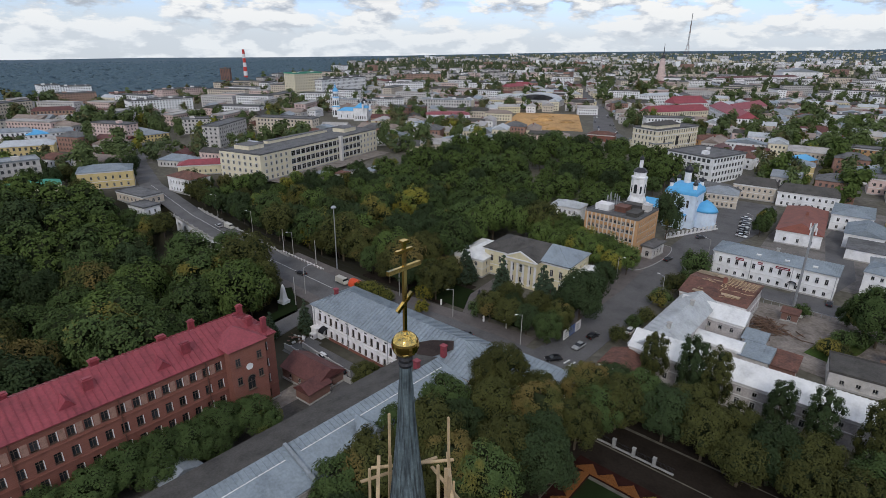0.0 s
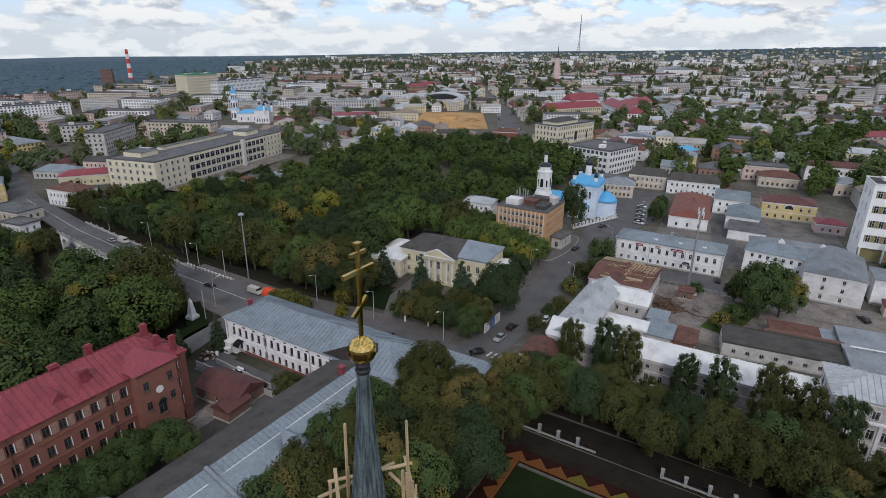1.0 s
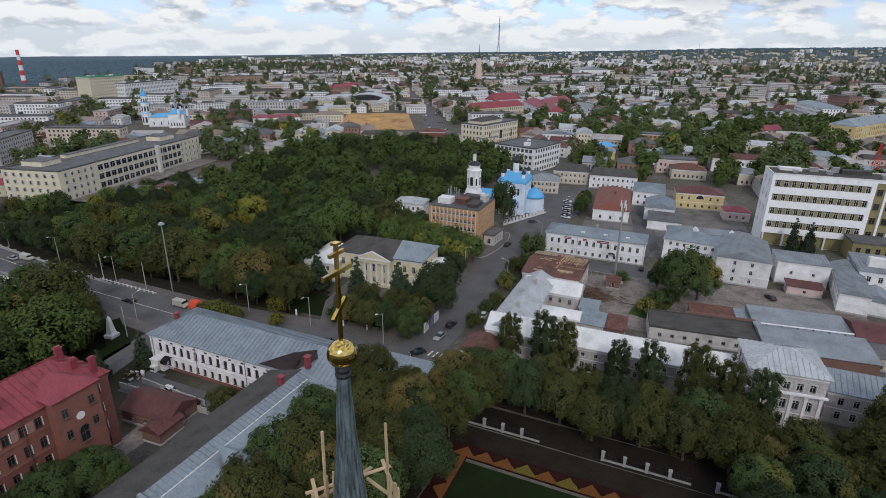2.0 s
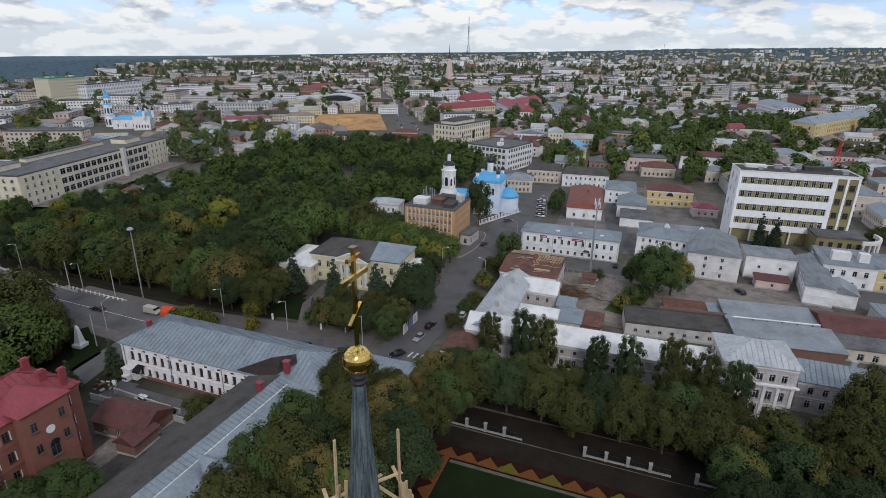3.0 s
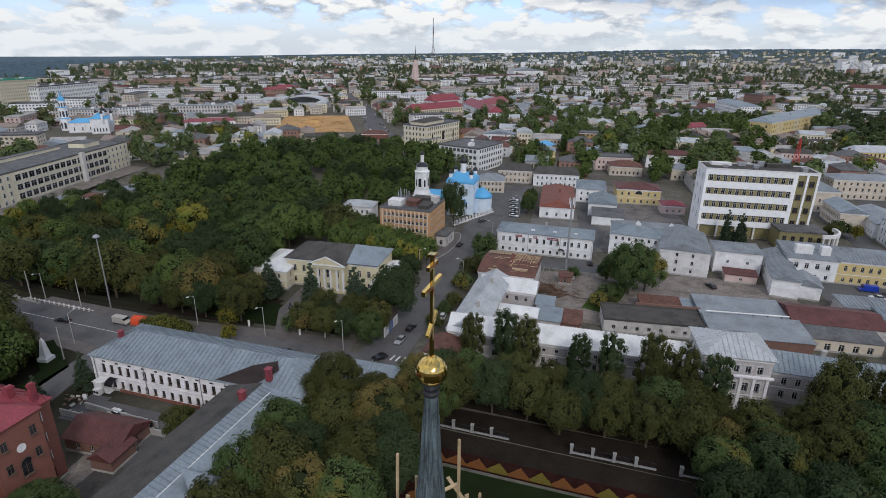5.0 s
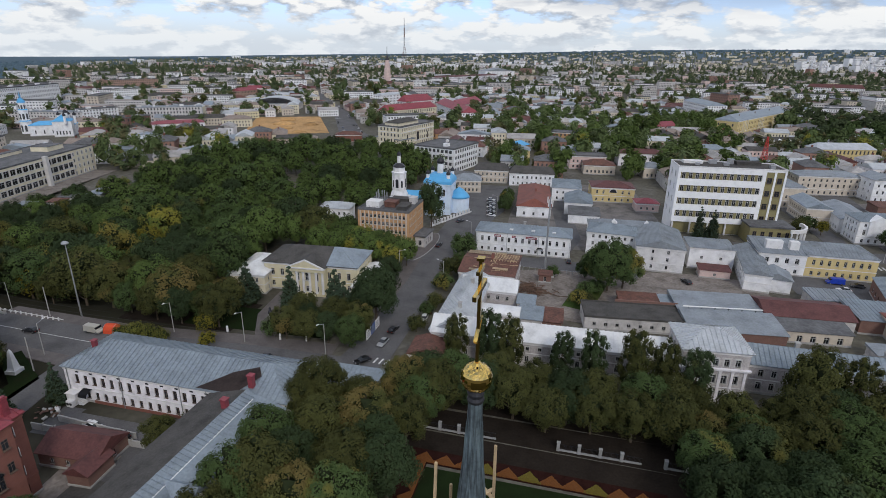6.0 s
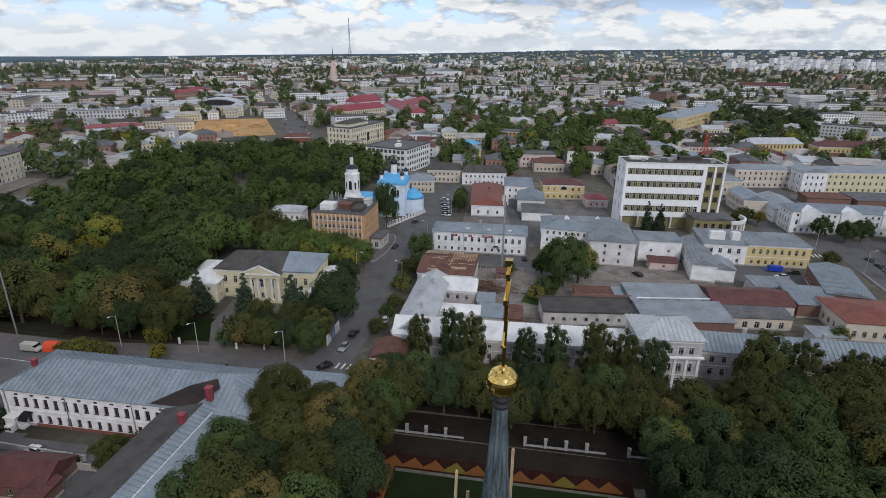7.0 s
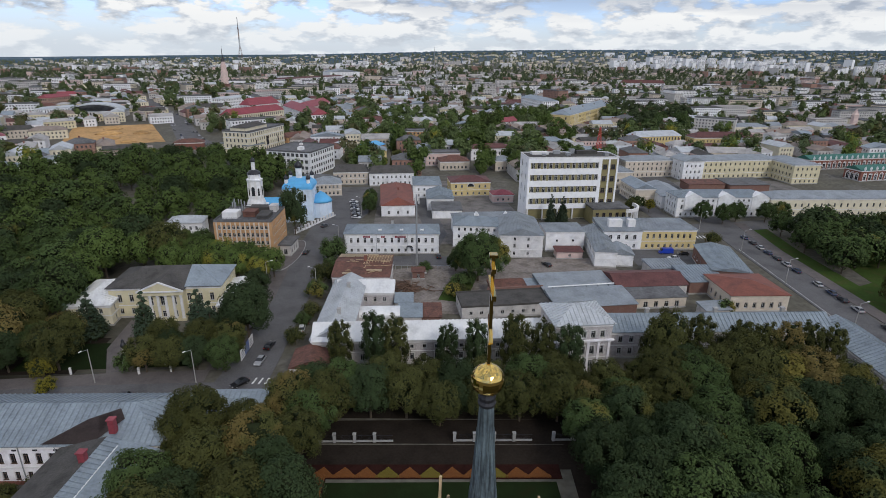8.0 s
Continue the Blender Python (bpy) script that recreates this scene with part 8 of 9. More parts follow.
block("dark_tower", "dark brown high-rise tower block", -1057, 509, 53, 17, 20, 26.1, "darkbrick", "flat", 1, "bitumen", 12)
block("hotel_tower", "pale ten-storey hotel with green window bands", -681, 432, 96, 50, 22, 34.0, "cream", "flat", 1.2, "greenroof", 9)
block("hotel_wing", "long white hotel wing", -673, 471, 106, 110, 20, 25.1, "white", "flat", 1.0, "bitumen", 5)
block("grey_flats", "long grey four-storey flats", -565, 399, 19, 72, 14, 11.4, "panel", "flat", 0.6, "metal_grey", 4)
block("white_flats", "white five-storey end of the long flats", -497, 423, 71, 35, 14, 13.7, "white", "flat", 0.6, "bitumen", 5)
block("blue_white_flats", "blue and white five-storey flats", -671, 596, 68, 61, 15, 16.2, "snow", "flat", 0.6, "bitumen", 5)
block("grey_flats", "long grey four-storey flats behind bare trees", -463, 451, 36, 66, 14, 14.6, "panel", "flat", 0.6, "metal_grey", 4)
block("orange_flats", "long rose brick flats", -811, 743, 69, 96, 16, 18.8, "rosebrick", "flat", 0.6, "bitumen", 5)
block("brick_house_shell", "dark brick two-storey shell", -416, 396, 88, 28, 14, 12.0, "darkbrick", "flat", 0.6, "bitumen", 3)
block("market_pavilion", "low pavilion with red and green roofs", -386, 394, 46, 44, 20, 8.2, "white", "hip", 2, "redroof", 1)
MH = block("market_hall", "market hall under a wide grey vaulted roof", -432, 612, 18, 58, 30, 7.0, "greywall", "flat", 0.3, "metal_grey", 1)
bm = bmesh.new()
arc = [(29 - 27 * math.cos(math.pi * i / 14), 7.0 + 8.5 * math.sin(math.pi * i / 14)) for i in range(15)]
for (ax, az), (bx, bz) in zip(arc, arc[1:]):
    poly(bm, [(ax, 1, az), (bx, 1, bz), (bx, 27, bz), (ax, 27, az)])
poly(bm, [(x, 1, z) for x, z in arc])
poly(bm, [(x, 27, z) for x, z in arc[::-1]])
part("vault", bm, M["metal_zinc"], MH, "wide pale barrel roof")
bm = bmesh.new()
poly(bm, [(29 + (x - 29) * 0.9, 0.9, 7.0 + (z - 7.0) * 0.86) for x, z in arc])
bmesh.ops.solidify(bm, geom=bm.faces[:], thickness=0.1)
part("lunette", bm, M["glass_far"], MH, "dark glazed lunette")
block("white_terrace", "white two-storey market front", -452, 605, 71, 45, 14, 10.0, "snow", "hip", 2, "metal_zinc", 2)
block("brick_mansion", "red brick mansion with white trim", -516, 705, 82, 40, 14, 14, "rosebrick", "hip", 4, "redroof", 3)
house("ornate_white_house", "white ornate town house", -318, 767, 8, 42, 16, 12, "white", "hip", 2.5, "metal", rows=((1, 1.4, 2), (4.6, 1.4, 2), (8.2, 1.4, 2)), n=(12, 4, 0, 0), lite=True)
house("market_house", "white market front with a red roof", -575, 798, 30, 34, 14, 11, "pink", "hip", 4, "redroof", rows=((1, 1.4, 2), (5, 1.4, 2)), n=(10, 4, 0, 0), lite=True)
house("glass_mall", "long mall with a green glass front", -484, 1180, 16, 130, 40, 14, "white", "flat", 0.8, "bitumen", rows=((2, 1.9, 8),), n=(52, 10, 0, 0), lite=True)
TH = house("theatre", "white theatre with a columned pediment", -325, 1533, 35, 88, 50, 22, "white", "gable_y", 8, "metal_grey", rows=(), n=(0, 0, 0, 0), lite=True)
for i in range(9):
    bm = bmesh.new()
    tube(bm, (12 + i * 8, -3, 0), (12 + i * 8, -3, 20), 1.2, 1.1, 8)
    part("column", bm, M["trim"], TH)
bt = empty("pink_belfry", pose(-475, 1187, 0), "tall pink and white belfry with a dark spire", "belfry")
bm = bmesh.new()
lathe(bm, [(9, 0), (9, 18), (7.5, 18.5), (7.5, 34), (6, 34.5), (6, 46), (4.5, 46.5), (4.2, 52)], 8)
part("tower", bm, M["pink"], bt)
bm = bmesh.new()
lathe(bm, [(4.6, 52), (3.4, 57), (1.2, 60), (0.9, 66), (0.2, 82)], 8)
part("spire", bm, M["cupola"], bt)
bb = empty("blue_belfry", pose(-487, 357, 0), "slim white belfry with arched tiers and blue bands", "belfry")
bm = bmesh.new()
lathe(bm, [(4.4, 0), (4.4, 10), (4.7, 10.1), (4.7, 10.6), (3.6, 10.7), (3.6, 19.6), (3.9, 19.7), (3.9, 20.3), (2.9, 20.4), (2.8, 26), (3.1, 26.1), (3.1, 26.5)], 8, start=math.pi / 8)
part("tower", bm, M["white"], bb)
for z, r, w_, h_ in ((2.0, 4.08, 0.9, 4.5), (12.4, 3.34, 0.85, 4.2), (21.4, 2.66, 0.7, 2.6)):
    for k in range(8):
        bm = bmesh.new()
        ring = [(-w_, z), (w_, z)] + [(w_ * math.cos(math.pi * i / 5), z + h_ + w_ * math.sin(math.pi * i / 5)) for i in range(6)]
        poly(bm, [(x, -r - 0.06, zz) for x, zz in ring])
        poly(bm, [(x, -r + 0.2, zz) for x, zz in ring][::-1])
        part("arch", bm, M["glass_far"], bb, "dark arched opening").matrix_basis = Matrix.Rotation(math.pi * k / 4, 4, "Z")
for z, r in ((10.6, 4.6), (20.3, 3.85)):
    bm = bmesh.new()
    lathe(bm, [(r, z), (r * 0.8, z + 0.9)], 8, start=math.pi / 8)
    part("skirt_roof", bm, M["blueroof"], bb, "blue skirt roof")
bm = bmesh.new()
lathe(bm, [(3.2, 26.5), (2.8, 28.2), (1.6, 29.8), (0.7, 30.4), (0.6, 32), (0.8, 32.4), (0.3, 33.4), (0.1, 36)], 8)
part("cupola", bm, M["blueroof"], bb)
for x, y, w_, d_, h, rise in ((-468, 344, 34, 14, 9, 3), (-446, 348, 14, 14, 13, 5)):
    house("blue_roof_church", "white church body with blue roofs", x, y, 40, w_, d_, h, "white", "hip", rise, "blueroof", rows=((2, 1, 3),), n=(5, 3, 0, 0), lite=True)
for x, y, z, r in ((-441, 358, 17, 1.5), (-447, 356, 15, 1.0), (-437, 353, 15, 1.0), (-444, 363, 15, 1.0), (-434, 360, 15, 1.0)):
    e = empty("cupola_drum", pose(x, y, 0), "white drum with a dark cupola on the far church", "cupola")
    bm = bmesh.new()
    lathe(bm, [(r, 11), (r, z + 2.5), (r * 1.15, z + 2.7)], 10)
    part("drum", bm, M["white"], e)
    bm = bmesh.new()
    lathe(bm, [(r * 1.1, z + 2.7), (r * 1.4, z + 3.5), (r, z + 4.4), (r * 0.25, z + 5.4), (0.06, z + 7)], 10, smooth=True)
    part("cupola", bm, M["cupola"], e)
cy = empty("striped_chimney", pose(-1112, 591, 0), "tall red and white banded factory chimney", "chimney")
for i in range(7):
    bm = bmesh.new()
    tube(bm, (0, 0, i * 8.6), (0, 0, i * 8.6 + 8.6), 4.2 - i * 0.25, 3.95 - i * 0.25, 12)
    part("band", bm, M["redpaint" if i % 2 == 0 else "trim"], cy)
tv = empty("tv_mast", pose(-1000, 2742, 0), "tall lattice television mast", "mast")
for seg in range(5):
    bm = bmesh.new()
    r0, r1, z0, z1 = 15 - seg * 3.2 if seg < 2 else 5.2 - seg, 15 - (seg + 1) * 3.2 if seg < 1 else 5.0 - seg, 44 * seg, 44 * seg + 44
    for k in range(4):
        a = math.pi / 4 + k * math.pi / 2
        b = a + math.pi / 2
        beam(bm, (r0 * math.cos(a), r0 * math.sin(a), z0), (r1 * math.cos(a), r1 * math.sin(a), z1), 0.8)
        for i in range(4):
            t0, t1 = i / 4, (i + 1) / 4
            ra, rb = r0 + (r1 - r0) * t0, r0 + (r1 - r0) * t1
            beam(bm, (ra * math.cos(a), ra * math.sin(a), z0 + 44 * t0), (rb * math.cos(b), rb * math.sin(b), z0 + 44 * t1), 0.45)
    part("section", bm, M["rust" if seg % 2 else "steel"], tv)
for x, y, h in ((-32, 1322, 66), (-60, 2100, 95), (300, 2300, 80), (-560, 1700, 60)):
    e = empty("lattice_mast", pose(x, y, 0), "far thin lattice mast", "mast")
    bm = bmesh.new()
    tube(bm, (0, 0, 0), (0, 0, h), 1.4, 0.5, 5)
    part("pole", bm, M["steel"], e)
ck = empty("clock_tower", pose(425, 582, 0), "slim pink and white clock tower", "tower")
bm = bmesh.new()
lathe(bm, [(4, 0), (4, 10), (3.4, 10.4), (3.2, 18), (3.8, 18.4), (2.4, 20), (0.3, 25)], 4, start=math.pi / 4)
part("tower", bm, M["pink"], ck)

house("orange_block", "orange brick four-storey block with balconies", -39, 448, 4, 27, 13, 13, "orangebrick", "flat", 0.4, "bitumen", rows=((1, 1.4, 1.5), (4.2, 1.4, 1.5), (7.4, 1.4, 1.5), (10.4, 1.4, 1.5)), n=(8, 4, 0, 0), lite=True)
house("pale_town_house", "pale two-storey town house with a dark roof", 15, 388, 10, 32, 14, 9, "lilac", "hip", 2.5, "maroon", rows=((1, 1.1, 1.7), (4.8, 1.1, 1.8)), n=(11, 4, 0, 3), lite=True)
house("beige_house", "beige house with a brown hip roof", -7, 352, 8, 20, 14, 6, "beige", "hip", 3, "rust", rows=((1.2, 1.1, 1.8),), n=(7, 4, 0, 0), lite=True)
house("beige_house", "beige house with a grey hip roof", 30, 352, 10, 13, 13, 7, "beige", "hip", 2.6, "metal_grey", rows=((1.2, 1.1, 1.8),), n=(4, 4, 0, 0), lite=True)
house("pink_flat_house", "pink house with a flat roof", -17, 366, 10, 24, 13, 9, "pink", "flat", 0.5, "bitumen", rows=((1.2, 1.1, 1.6), (4.8, 1.1, 1.6)), n=(8, 4, 0, 0), lite=True)
house("ochre_house", "ochre house with a blue-grey roof", -68, 380, 10, 22, 13, 8, "yellow", "hip", 2.6, "metal", rows=((1.2, 1.1, 1.6), (4.6, 1.1, 1.6)), n=(7, 4, 0, 0), lite=True)
SCHOOL = house("yellow_school", "long yellow three-storey school with a pale metal roof", 124, 571, 60, 160, 22, 15.5, "yellow", "hip", 5, "metal", rows=((1.6, 1.5, 2.4), (6.0, 1.5, 2.4), (10.4, 1.5, 2.4)), n=(38, 4, 0, 3), ends=0.25, lite=True, plinth=False)
for x in (14, 58, 102, 142):
    # shallow projecting bays and chimney stacks
    bm = bmesh.new()
    for k in range(4):
        box(bm, x + 4.2 * k, -0.45, 0.0, x + 0.7 + 4.2 * k, -0.003, 14.6)
    part("pilasters", bm, M["cream"], SCHOOL, "row of pale pilasters")
    bm = bmesh.new()
    box(bm, x + 5, 6, 16.4, x + 6.2, 7.2, 20.6)
    part("chimney", bm, M["concrete"], SCHOOL)
block("white_block", "white four-storey block with a metal roof", 123, 746, 14, 24, 80, 15.0, "snow", "hip", 4, "metal", 4)
block("ochre_flats", "ochre brick block of flats with balconies", 177, 923, 35, 22, 36, 18, "brick_panel", "flat", 0.6, "bitumen", 5)
NV = block("dormer_terrace", "cream terrace under a dark mansard roof with white dormers", 120, 496, 17, 46, 14, 5.4, "cream", "hip", 5.2, "slate", 1)
for k in range(6):
    bm = bmesh.new()
    box(bm, 4 + 7.2 * k, 0.5, 5.6, 6.2 + 7.2 * k, 4.5, 8.2)
    poly(bm, [(3.7 + 7.2 * k, 0.3, 8.2), (6.5 + 7.2 * k, 0.3, 8.2), (5.1 + 7.2 * k, 0.3, 9.3)])
    poly(bm, [(3.7 + 7.2 * k, 0.3, 8.2), (5.1 + 7.2 * k, 0.3, 9.3), (5.1 + 7.2 * k, 5.6, 9.3), (3.7 + 7.2 * k, 5.6, 8.2)])
    poly(bm, [(5.1 + 7.2 * k, 0.3, 9.3), (6.5 + 7.2 * k, 0.3, 8.2), (6.5 + 7.2 * k, 5.6, 8.2), (5.1 + 7.2 * k, 5.6, 9.3)])
    part("dormer", bm, M["snow"], NV, "white dormer")
block("zinc_roof_house", "long ochre house under a pale zinc roof", 157, 457, 17, 45, 15, 9.4, "yellow", "hip", 4, "metal_zinc", 2)
block("crimson_roof_house", "white house with a crimson gable roof", 53, 561, 43, 25, 14, 8.0, "snow", "gable_x", 4, "redroof", 2)
block("maroon_roof_terrace", "white terrace with a maroon roof and skylights", 404, 1345, -5, 100, 18, 13.0, "white", "hip", 7, "maroon", 3)
block("grey_flats", "grey panel block of flats", 262, 1135, 44, 122, 14, 14.5, "panel", "flat", 0.6, "bitumen", 4)
house("brown_roof_hotel", "yellow house with a maroon roof and skylights", 208, 462, 6, 56, 15, 9, "yellow", "hip", 4, "maroon", rows=((1, 1.1, 1.8), (5, 1.1, 1.8)), n=(17, 4, 0, 4), lite=True)
house("beige_five", "beige five-storey block of flats", 248, 560, -32, 38, 13, 16, "panel", "flat", 0.5, "bitumen", rows=tuple((1 + 3.0 * i, 1.3, 1.5) for i in range(5)), n=(12, 4, 0, 4), lite=True)
house("yellow_hip_house", "cream house with a grey hip roof", 282, 545, 6, 36, 16, 9, "cream", "hip", 2.8, "metal_grey", rows=((1, 1.1, 1.8), (5, 1.1, 1.8)), n=(11, 4, 0, 4), lite=True)
house("brick_pair", "dark brick house under construction", -456, 404, 40, 20, 14, 10, "darkbrick", "flat", 0.5, "bitumen", rows=((1, 1.3, 1.8), (5, 1.3, 1.8)), n=(6, 4, 0, 0), lite=True)
house("old_white_house", "white two-storey house on the slope", -255, 318, 30, 18, 12, 8, "white", "hip", 3, "metal_grey", rows=((1, 1.0, 1.6), (4.6, 1.0, 1.6)), n=(6, 4, 0, 0))
house("slope_house", "red brick house on the slope", -215, 412, 20, 22, 12, 6, "redbrick", "hip", 2.4, "rust", rows=((1.4, 1.0, 1.6),), n=(6, 3, 0, 0), lite=True)

# keep the sites of the landmarks and a strip before them free
for x, y, rot, w_, d_ in FOOTPRINTS:
    c_, s_ = math.cos(radians(rot)), math.sin(radians(rot))
    for i in range(int(w_ / 14) + 1):
        for j in range(int(d_ / 14) + 1):
            u, v = min(w_, 7 + 14 * i), min(d_, 7 + 14 * j)
            px, py = x + u * c_ - v * s_, y + u * s_ + v * c_
            add_spot(px, py, 24)
            add_spot(px * (1 - 16 / math.hypot(px, py)), py * (1 - 16 / math.hypot(px, py)), 14)

WALLS = ("white", "cream", "beige", "pink", "white", "beige", "panel", "brick_panel", "greywall", "pink", "greywall", "pale_yellow", "lilac")
ROOFS = ("roof_worn", "rust", "metal_grey", "roof_tan", "slate", "maroon", "roof_worn", "metal", "roof_tan", "metal_zinc", "bitumen")
random.seed(33)
TOWN, FLATS = [], []
for i in range(26):
    fl = 1 + (i % 3 > 0) + (i % 7 == 0)
    w_, d_ = random.uniform(13, 30), random.uniform(10, 14)
    wl_ = WALLS[i % len(WALLS)]
    TOWN.append(house("town_house", f"{('one', 'two', 'three')[fl - 1]}-storey {M[wl_].name.replace('_', ' ')} town house", 0, 0, 0, w_, d_, 1.0 + 3.2 * fl, wl_, random.choice(("hip", "hip", "gable_x", "gable_y")), random.uniform(2.2, 3.4), ROOFS[(i * 3) % len(ROOFS)],
                      rows=tuple((1.1 + 3.2 * k, 1.1, 1.6) for k in range(fl)), n=(int(w_ / 2.8), int(d_ / 3), 0, int(d_ / 3)), lite=True, cornice=False, plinth=False, group="town houses", chimneys=1 if i % 2 else 0))
for i in range(10):
    fl = (4, 5, 5, 3, 5, 3, 4, 5, 4, 3)[i]
    w_ = random.uniform(26, 56)
    wl_ = ("panel", "white", "beige", "pink", "greywall", "cream", "pink", "snow", "white", "panel")[i]
    FLATS.append(house("block_of_flats", f"{('three', 'four', 'five', '', '', '', 'nine')[fl - 3]}-storey {M[wl_].name.replace('_', ' ')} block of flats", 0, 0, 0, w_, 13, 1.0 + 3.0 * fl, wl_, "flat", 0.6, "bitumen" if i % 3 else "roof_worn",
                       rows=tuple((1.2 + 3.0 * k, 1.5, 1.5) for k in range(fl)), n=(int(w_ / 3.1), 3, 0, 3), lite=True, cornice=False, plinth=False, group="blocks of flats"))
def past(a):
    """Distance at which the town ends and the woods begin, by bearing."""
    return float(np.interp(math.degrees(a), (-84, -70, -62, -54, -46), (760, 820, 1000, 1500, 4000)))


def build_up(kinds, r0, r1, gap, most, seed, joined=None, lo=-84, hi=40):
    random.seed(seed)
    store = {}
    n_ = 0
    for _ in range(most * 18):
        r = math.sqrt(random.uniform(r0 * r0, r1 * r1))
        a = radians(random.uniform(lo, hi))
        p = (r * math.sin(a), r * math.cos(a) - 12)
        if n_ >= most:
            break
        if any(inside(p, k) for k in KEEP_OUT) or near_line(p, BOUL, gap * 0.5 + 8) or near_line(p, MAIN, 16):
            continue
        if r > past(a):
            continue
        if gap > 30 and inside(p, [(-540, 250), (-340, 230), (-200, 280), (-170, 420), (-250, 640), (-450, 640), (-540, 420)]):
            continue
        if gap > 40 and p[0] > -200 and r < 900 - 0.5 * p[0]:
            continue
        if any((p[0] - q[0]) ** 2 + (p[1] - q[1]) ** 2 < (max(gap, q[2]) * 0.98) ** 2 for q in near_spots(p)):
            continue
        add_spot(*p, gap)
        n_ += 1
        # the streets turn towards the boulevard in the west
        grid = 32 if p[0] < -200 else 8
        m = pose(p[0], p[1], ground_z(*p), 0, 0, grid + random.choice((0, 0, 90)) + random.gauss(0, 4))
        proto = kinds[random.randrange(len(kinds))]
        if joined:
            absorb(store, proto, m @ pose(-9, -6, 0))
        else:
            copy_thing(proto, m @ pose(-9, -6, 0))
    if joined:
        settle_parts(store, *joined, "buildings")


build_up(FLATS, 420, 700, 46, 14, 1)
build_up(FLATS[3:4] + FLATS[6:7] + FLATS[2:3] + FLATS[:2], 480, 1000, 36, 90, 17, ("distant_flats", "distant pink and grey blocks of flats"), -84, -46)
build_up(TOWN, 230, 460, 17.5, 200, 2)
build_up(FLATS, 600, 1500, 46, 230, 3, ("distant_flats", "distant blocks of flats in the town"))
build_up(TOWN, 400, 1250, 17.5, 2300, 4, ("distant_houses", "distant low houses in the town"))
for p in TOWN + FLATS + PROTO:
    for o in (*p.children_recursive, p):
        bpy.data.objects.remove(o)

# trees among the houses, too many to count
def grove(p):
    """Groves and gaps: trees stand together in the courts and along lanes."""
    return 0.5 + 0.25 * math.sin(p[0] * 0.031 + 2.1 * math.sin(p[1] * 0.017)) + 0.25 * math.sin(p[1] * 0.043 + 1.7 * math.sin(p[0] * 0.023 + 1.0))


def thicket(name, label, seed, r0, r1, count, size, leaves, mat, lo=-84, hi=40, area=None):
    rng = np.random.default_rng(seed)
    random.seed(seed)
    kinds = []
    for k in range(8):
        cl = [((rng.uniform(-0.45, 0.45), rng.uniform(-0.45, 0.45), 0.5 + 0.26 * q), rng.uniform(0.36, 0.58)) for q in range(5)]
        v, f, _ = leaf_cloud(rng, cl, leaves, 0.24 if leaves < 30 else 0.135, 1.1, (0, 0, 0.7))
        kinds.append((np.array(v), f))
    verts, faces, b = [], [], 0
    for _ in range(count):
        r = math.sqrt(random.uniform(r0 * r0, r1 * r1))
        a = radians(random.uniform(lo, hi))
        p = (r * math.sin(a), r * math.cos(a) - 12)
        if area:
            p = (random.uniform(min(q[0] for q in area), max(q[0] for q in area)), random.uniform(min(q[1] for q in area), max(q[1] for q in area)))
            if not inside(p, area):
                continue
        elif r < 1300 and random.random() > 2.2 * grove(p) - 0.45:
            continue
        if r > past(a) + 60 or any(inside(p, k) for k in KEEP_OUT) or near_line(p, BOUL, 13) or inside(p, SAND):
            continue
        if any((p[0] - q[0]) ** 2 + (p[1] - q[1]) ** 2 < (8 if q[2] < 30 else 17) ** 2 for q in near_spots(p)):
            continue
        s, t = size * random.uniform(0.6, 1.3), random.uniform(0, 6.28)
        v, f = kinds[random.randrange(8)]
        c_, s_ = math.cos(t), math.sin(t)
        verts.append(v @ np.array([[c_, s_, 0], [-s_, c_, 0], [0, 0, 1]]) * (s, s, s * random.uniform(0.85, 1.2)) + (p[0], p[1], ground_z(*p)))
        faces += [tuple(b + i for i in q) for q in f]
        b += len(v)
    me = bpy.data.meshes.new(name)
    me.from_pydata(np.concatenate(verts).tolist(), [], faces)
    me.materials.append(M[mat])
    tagged(new(name, me), label, "trees", kind="stuff")


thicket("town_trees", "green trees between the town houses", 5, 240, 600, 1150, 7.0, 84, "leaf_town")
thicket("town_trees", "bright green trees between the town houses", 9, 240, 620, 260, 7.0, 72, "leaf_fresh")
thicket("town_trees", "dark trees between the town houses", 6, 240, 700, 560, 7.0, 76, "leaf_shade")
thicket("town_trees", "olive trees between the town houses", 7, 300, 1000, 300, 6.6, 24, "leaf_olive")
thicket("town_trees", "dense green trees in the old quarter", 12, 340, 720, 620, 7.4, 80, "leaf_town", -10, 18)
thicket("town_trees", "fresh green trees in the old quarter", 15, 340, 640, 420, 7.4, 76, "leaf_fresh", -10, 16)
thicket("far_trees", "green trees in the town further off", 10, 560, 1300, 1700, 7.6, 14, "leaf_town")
thicket("far_trees", "dark trees in the town further off", 13, 560, 1300, 1000, 7.6, 14, "leaf_shade")
thicket("town_trees", "bright green grove by the yellow school", 21, 0, 1, 70, 8.0, 84, "leaf_fresh", area=[(84, 480), (112, 490), (112, 560), (100, 660), (70, 650), (74, 560)])
thicket("town_trees", "dark green grove behind the yellow school", 22, 0, 1, 110, 8.5, 84, "leaf_shade", area=[(178, 545), (262, 560), (290, 700), (225, 800), (200, 660)])
thicket("town_trees", "green trees behind the yellow school", 23, 0, 1, 60, 7.5, 84, "leaf_green", area=[(178, 545), (262, 560), (270, 640), (195, 640)])
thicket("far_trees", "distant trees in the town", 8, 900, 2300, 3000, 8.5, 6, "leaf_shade")

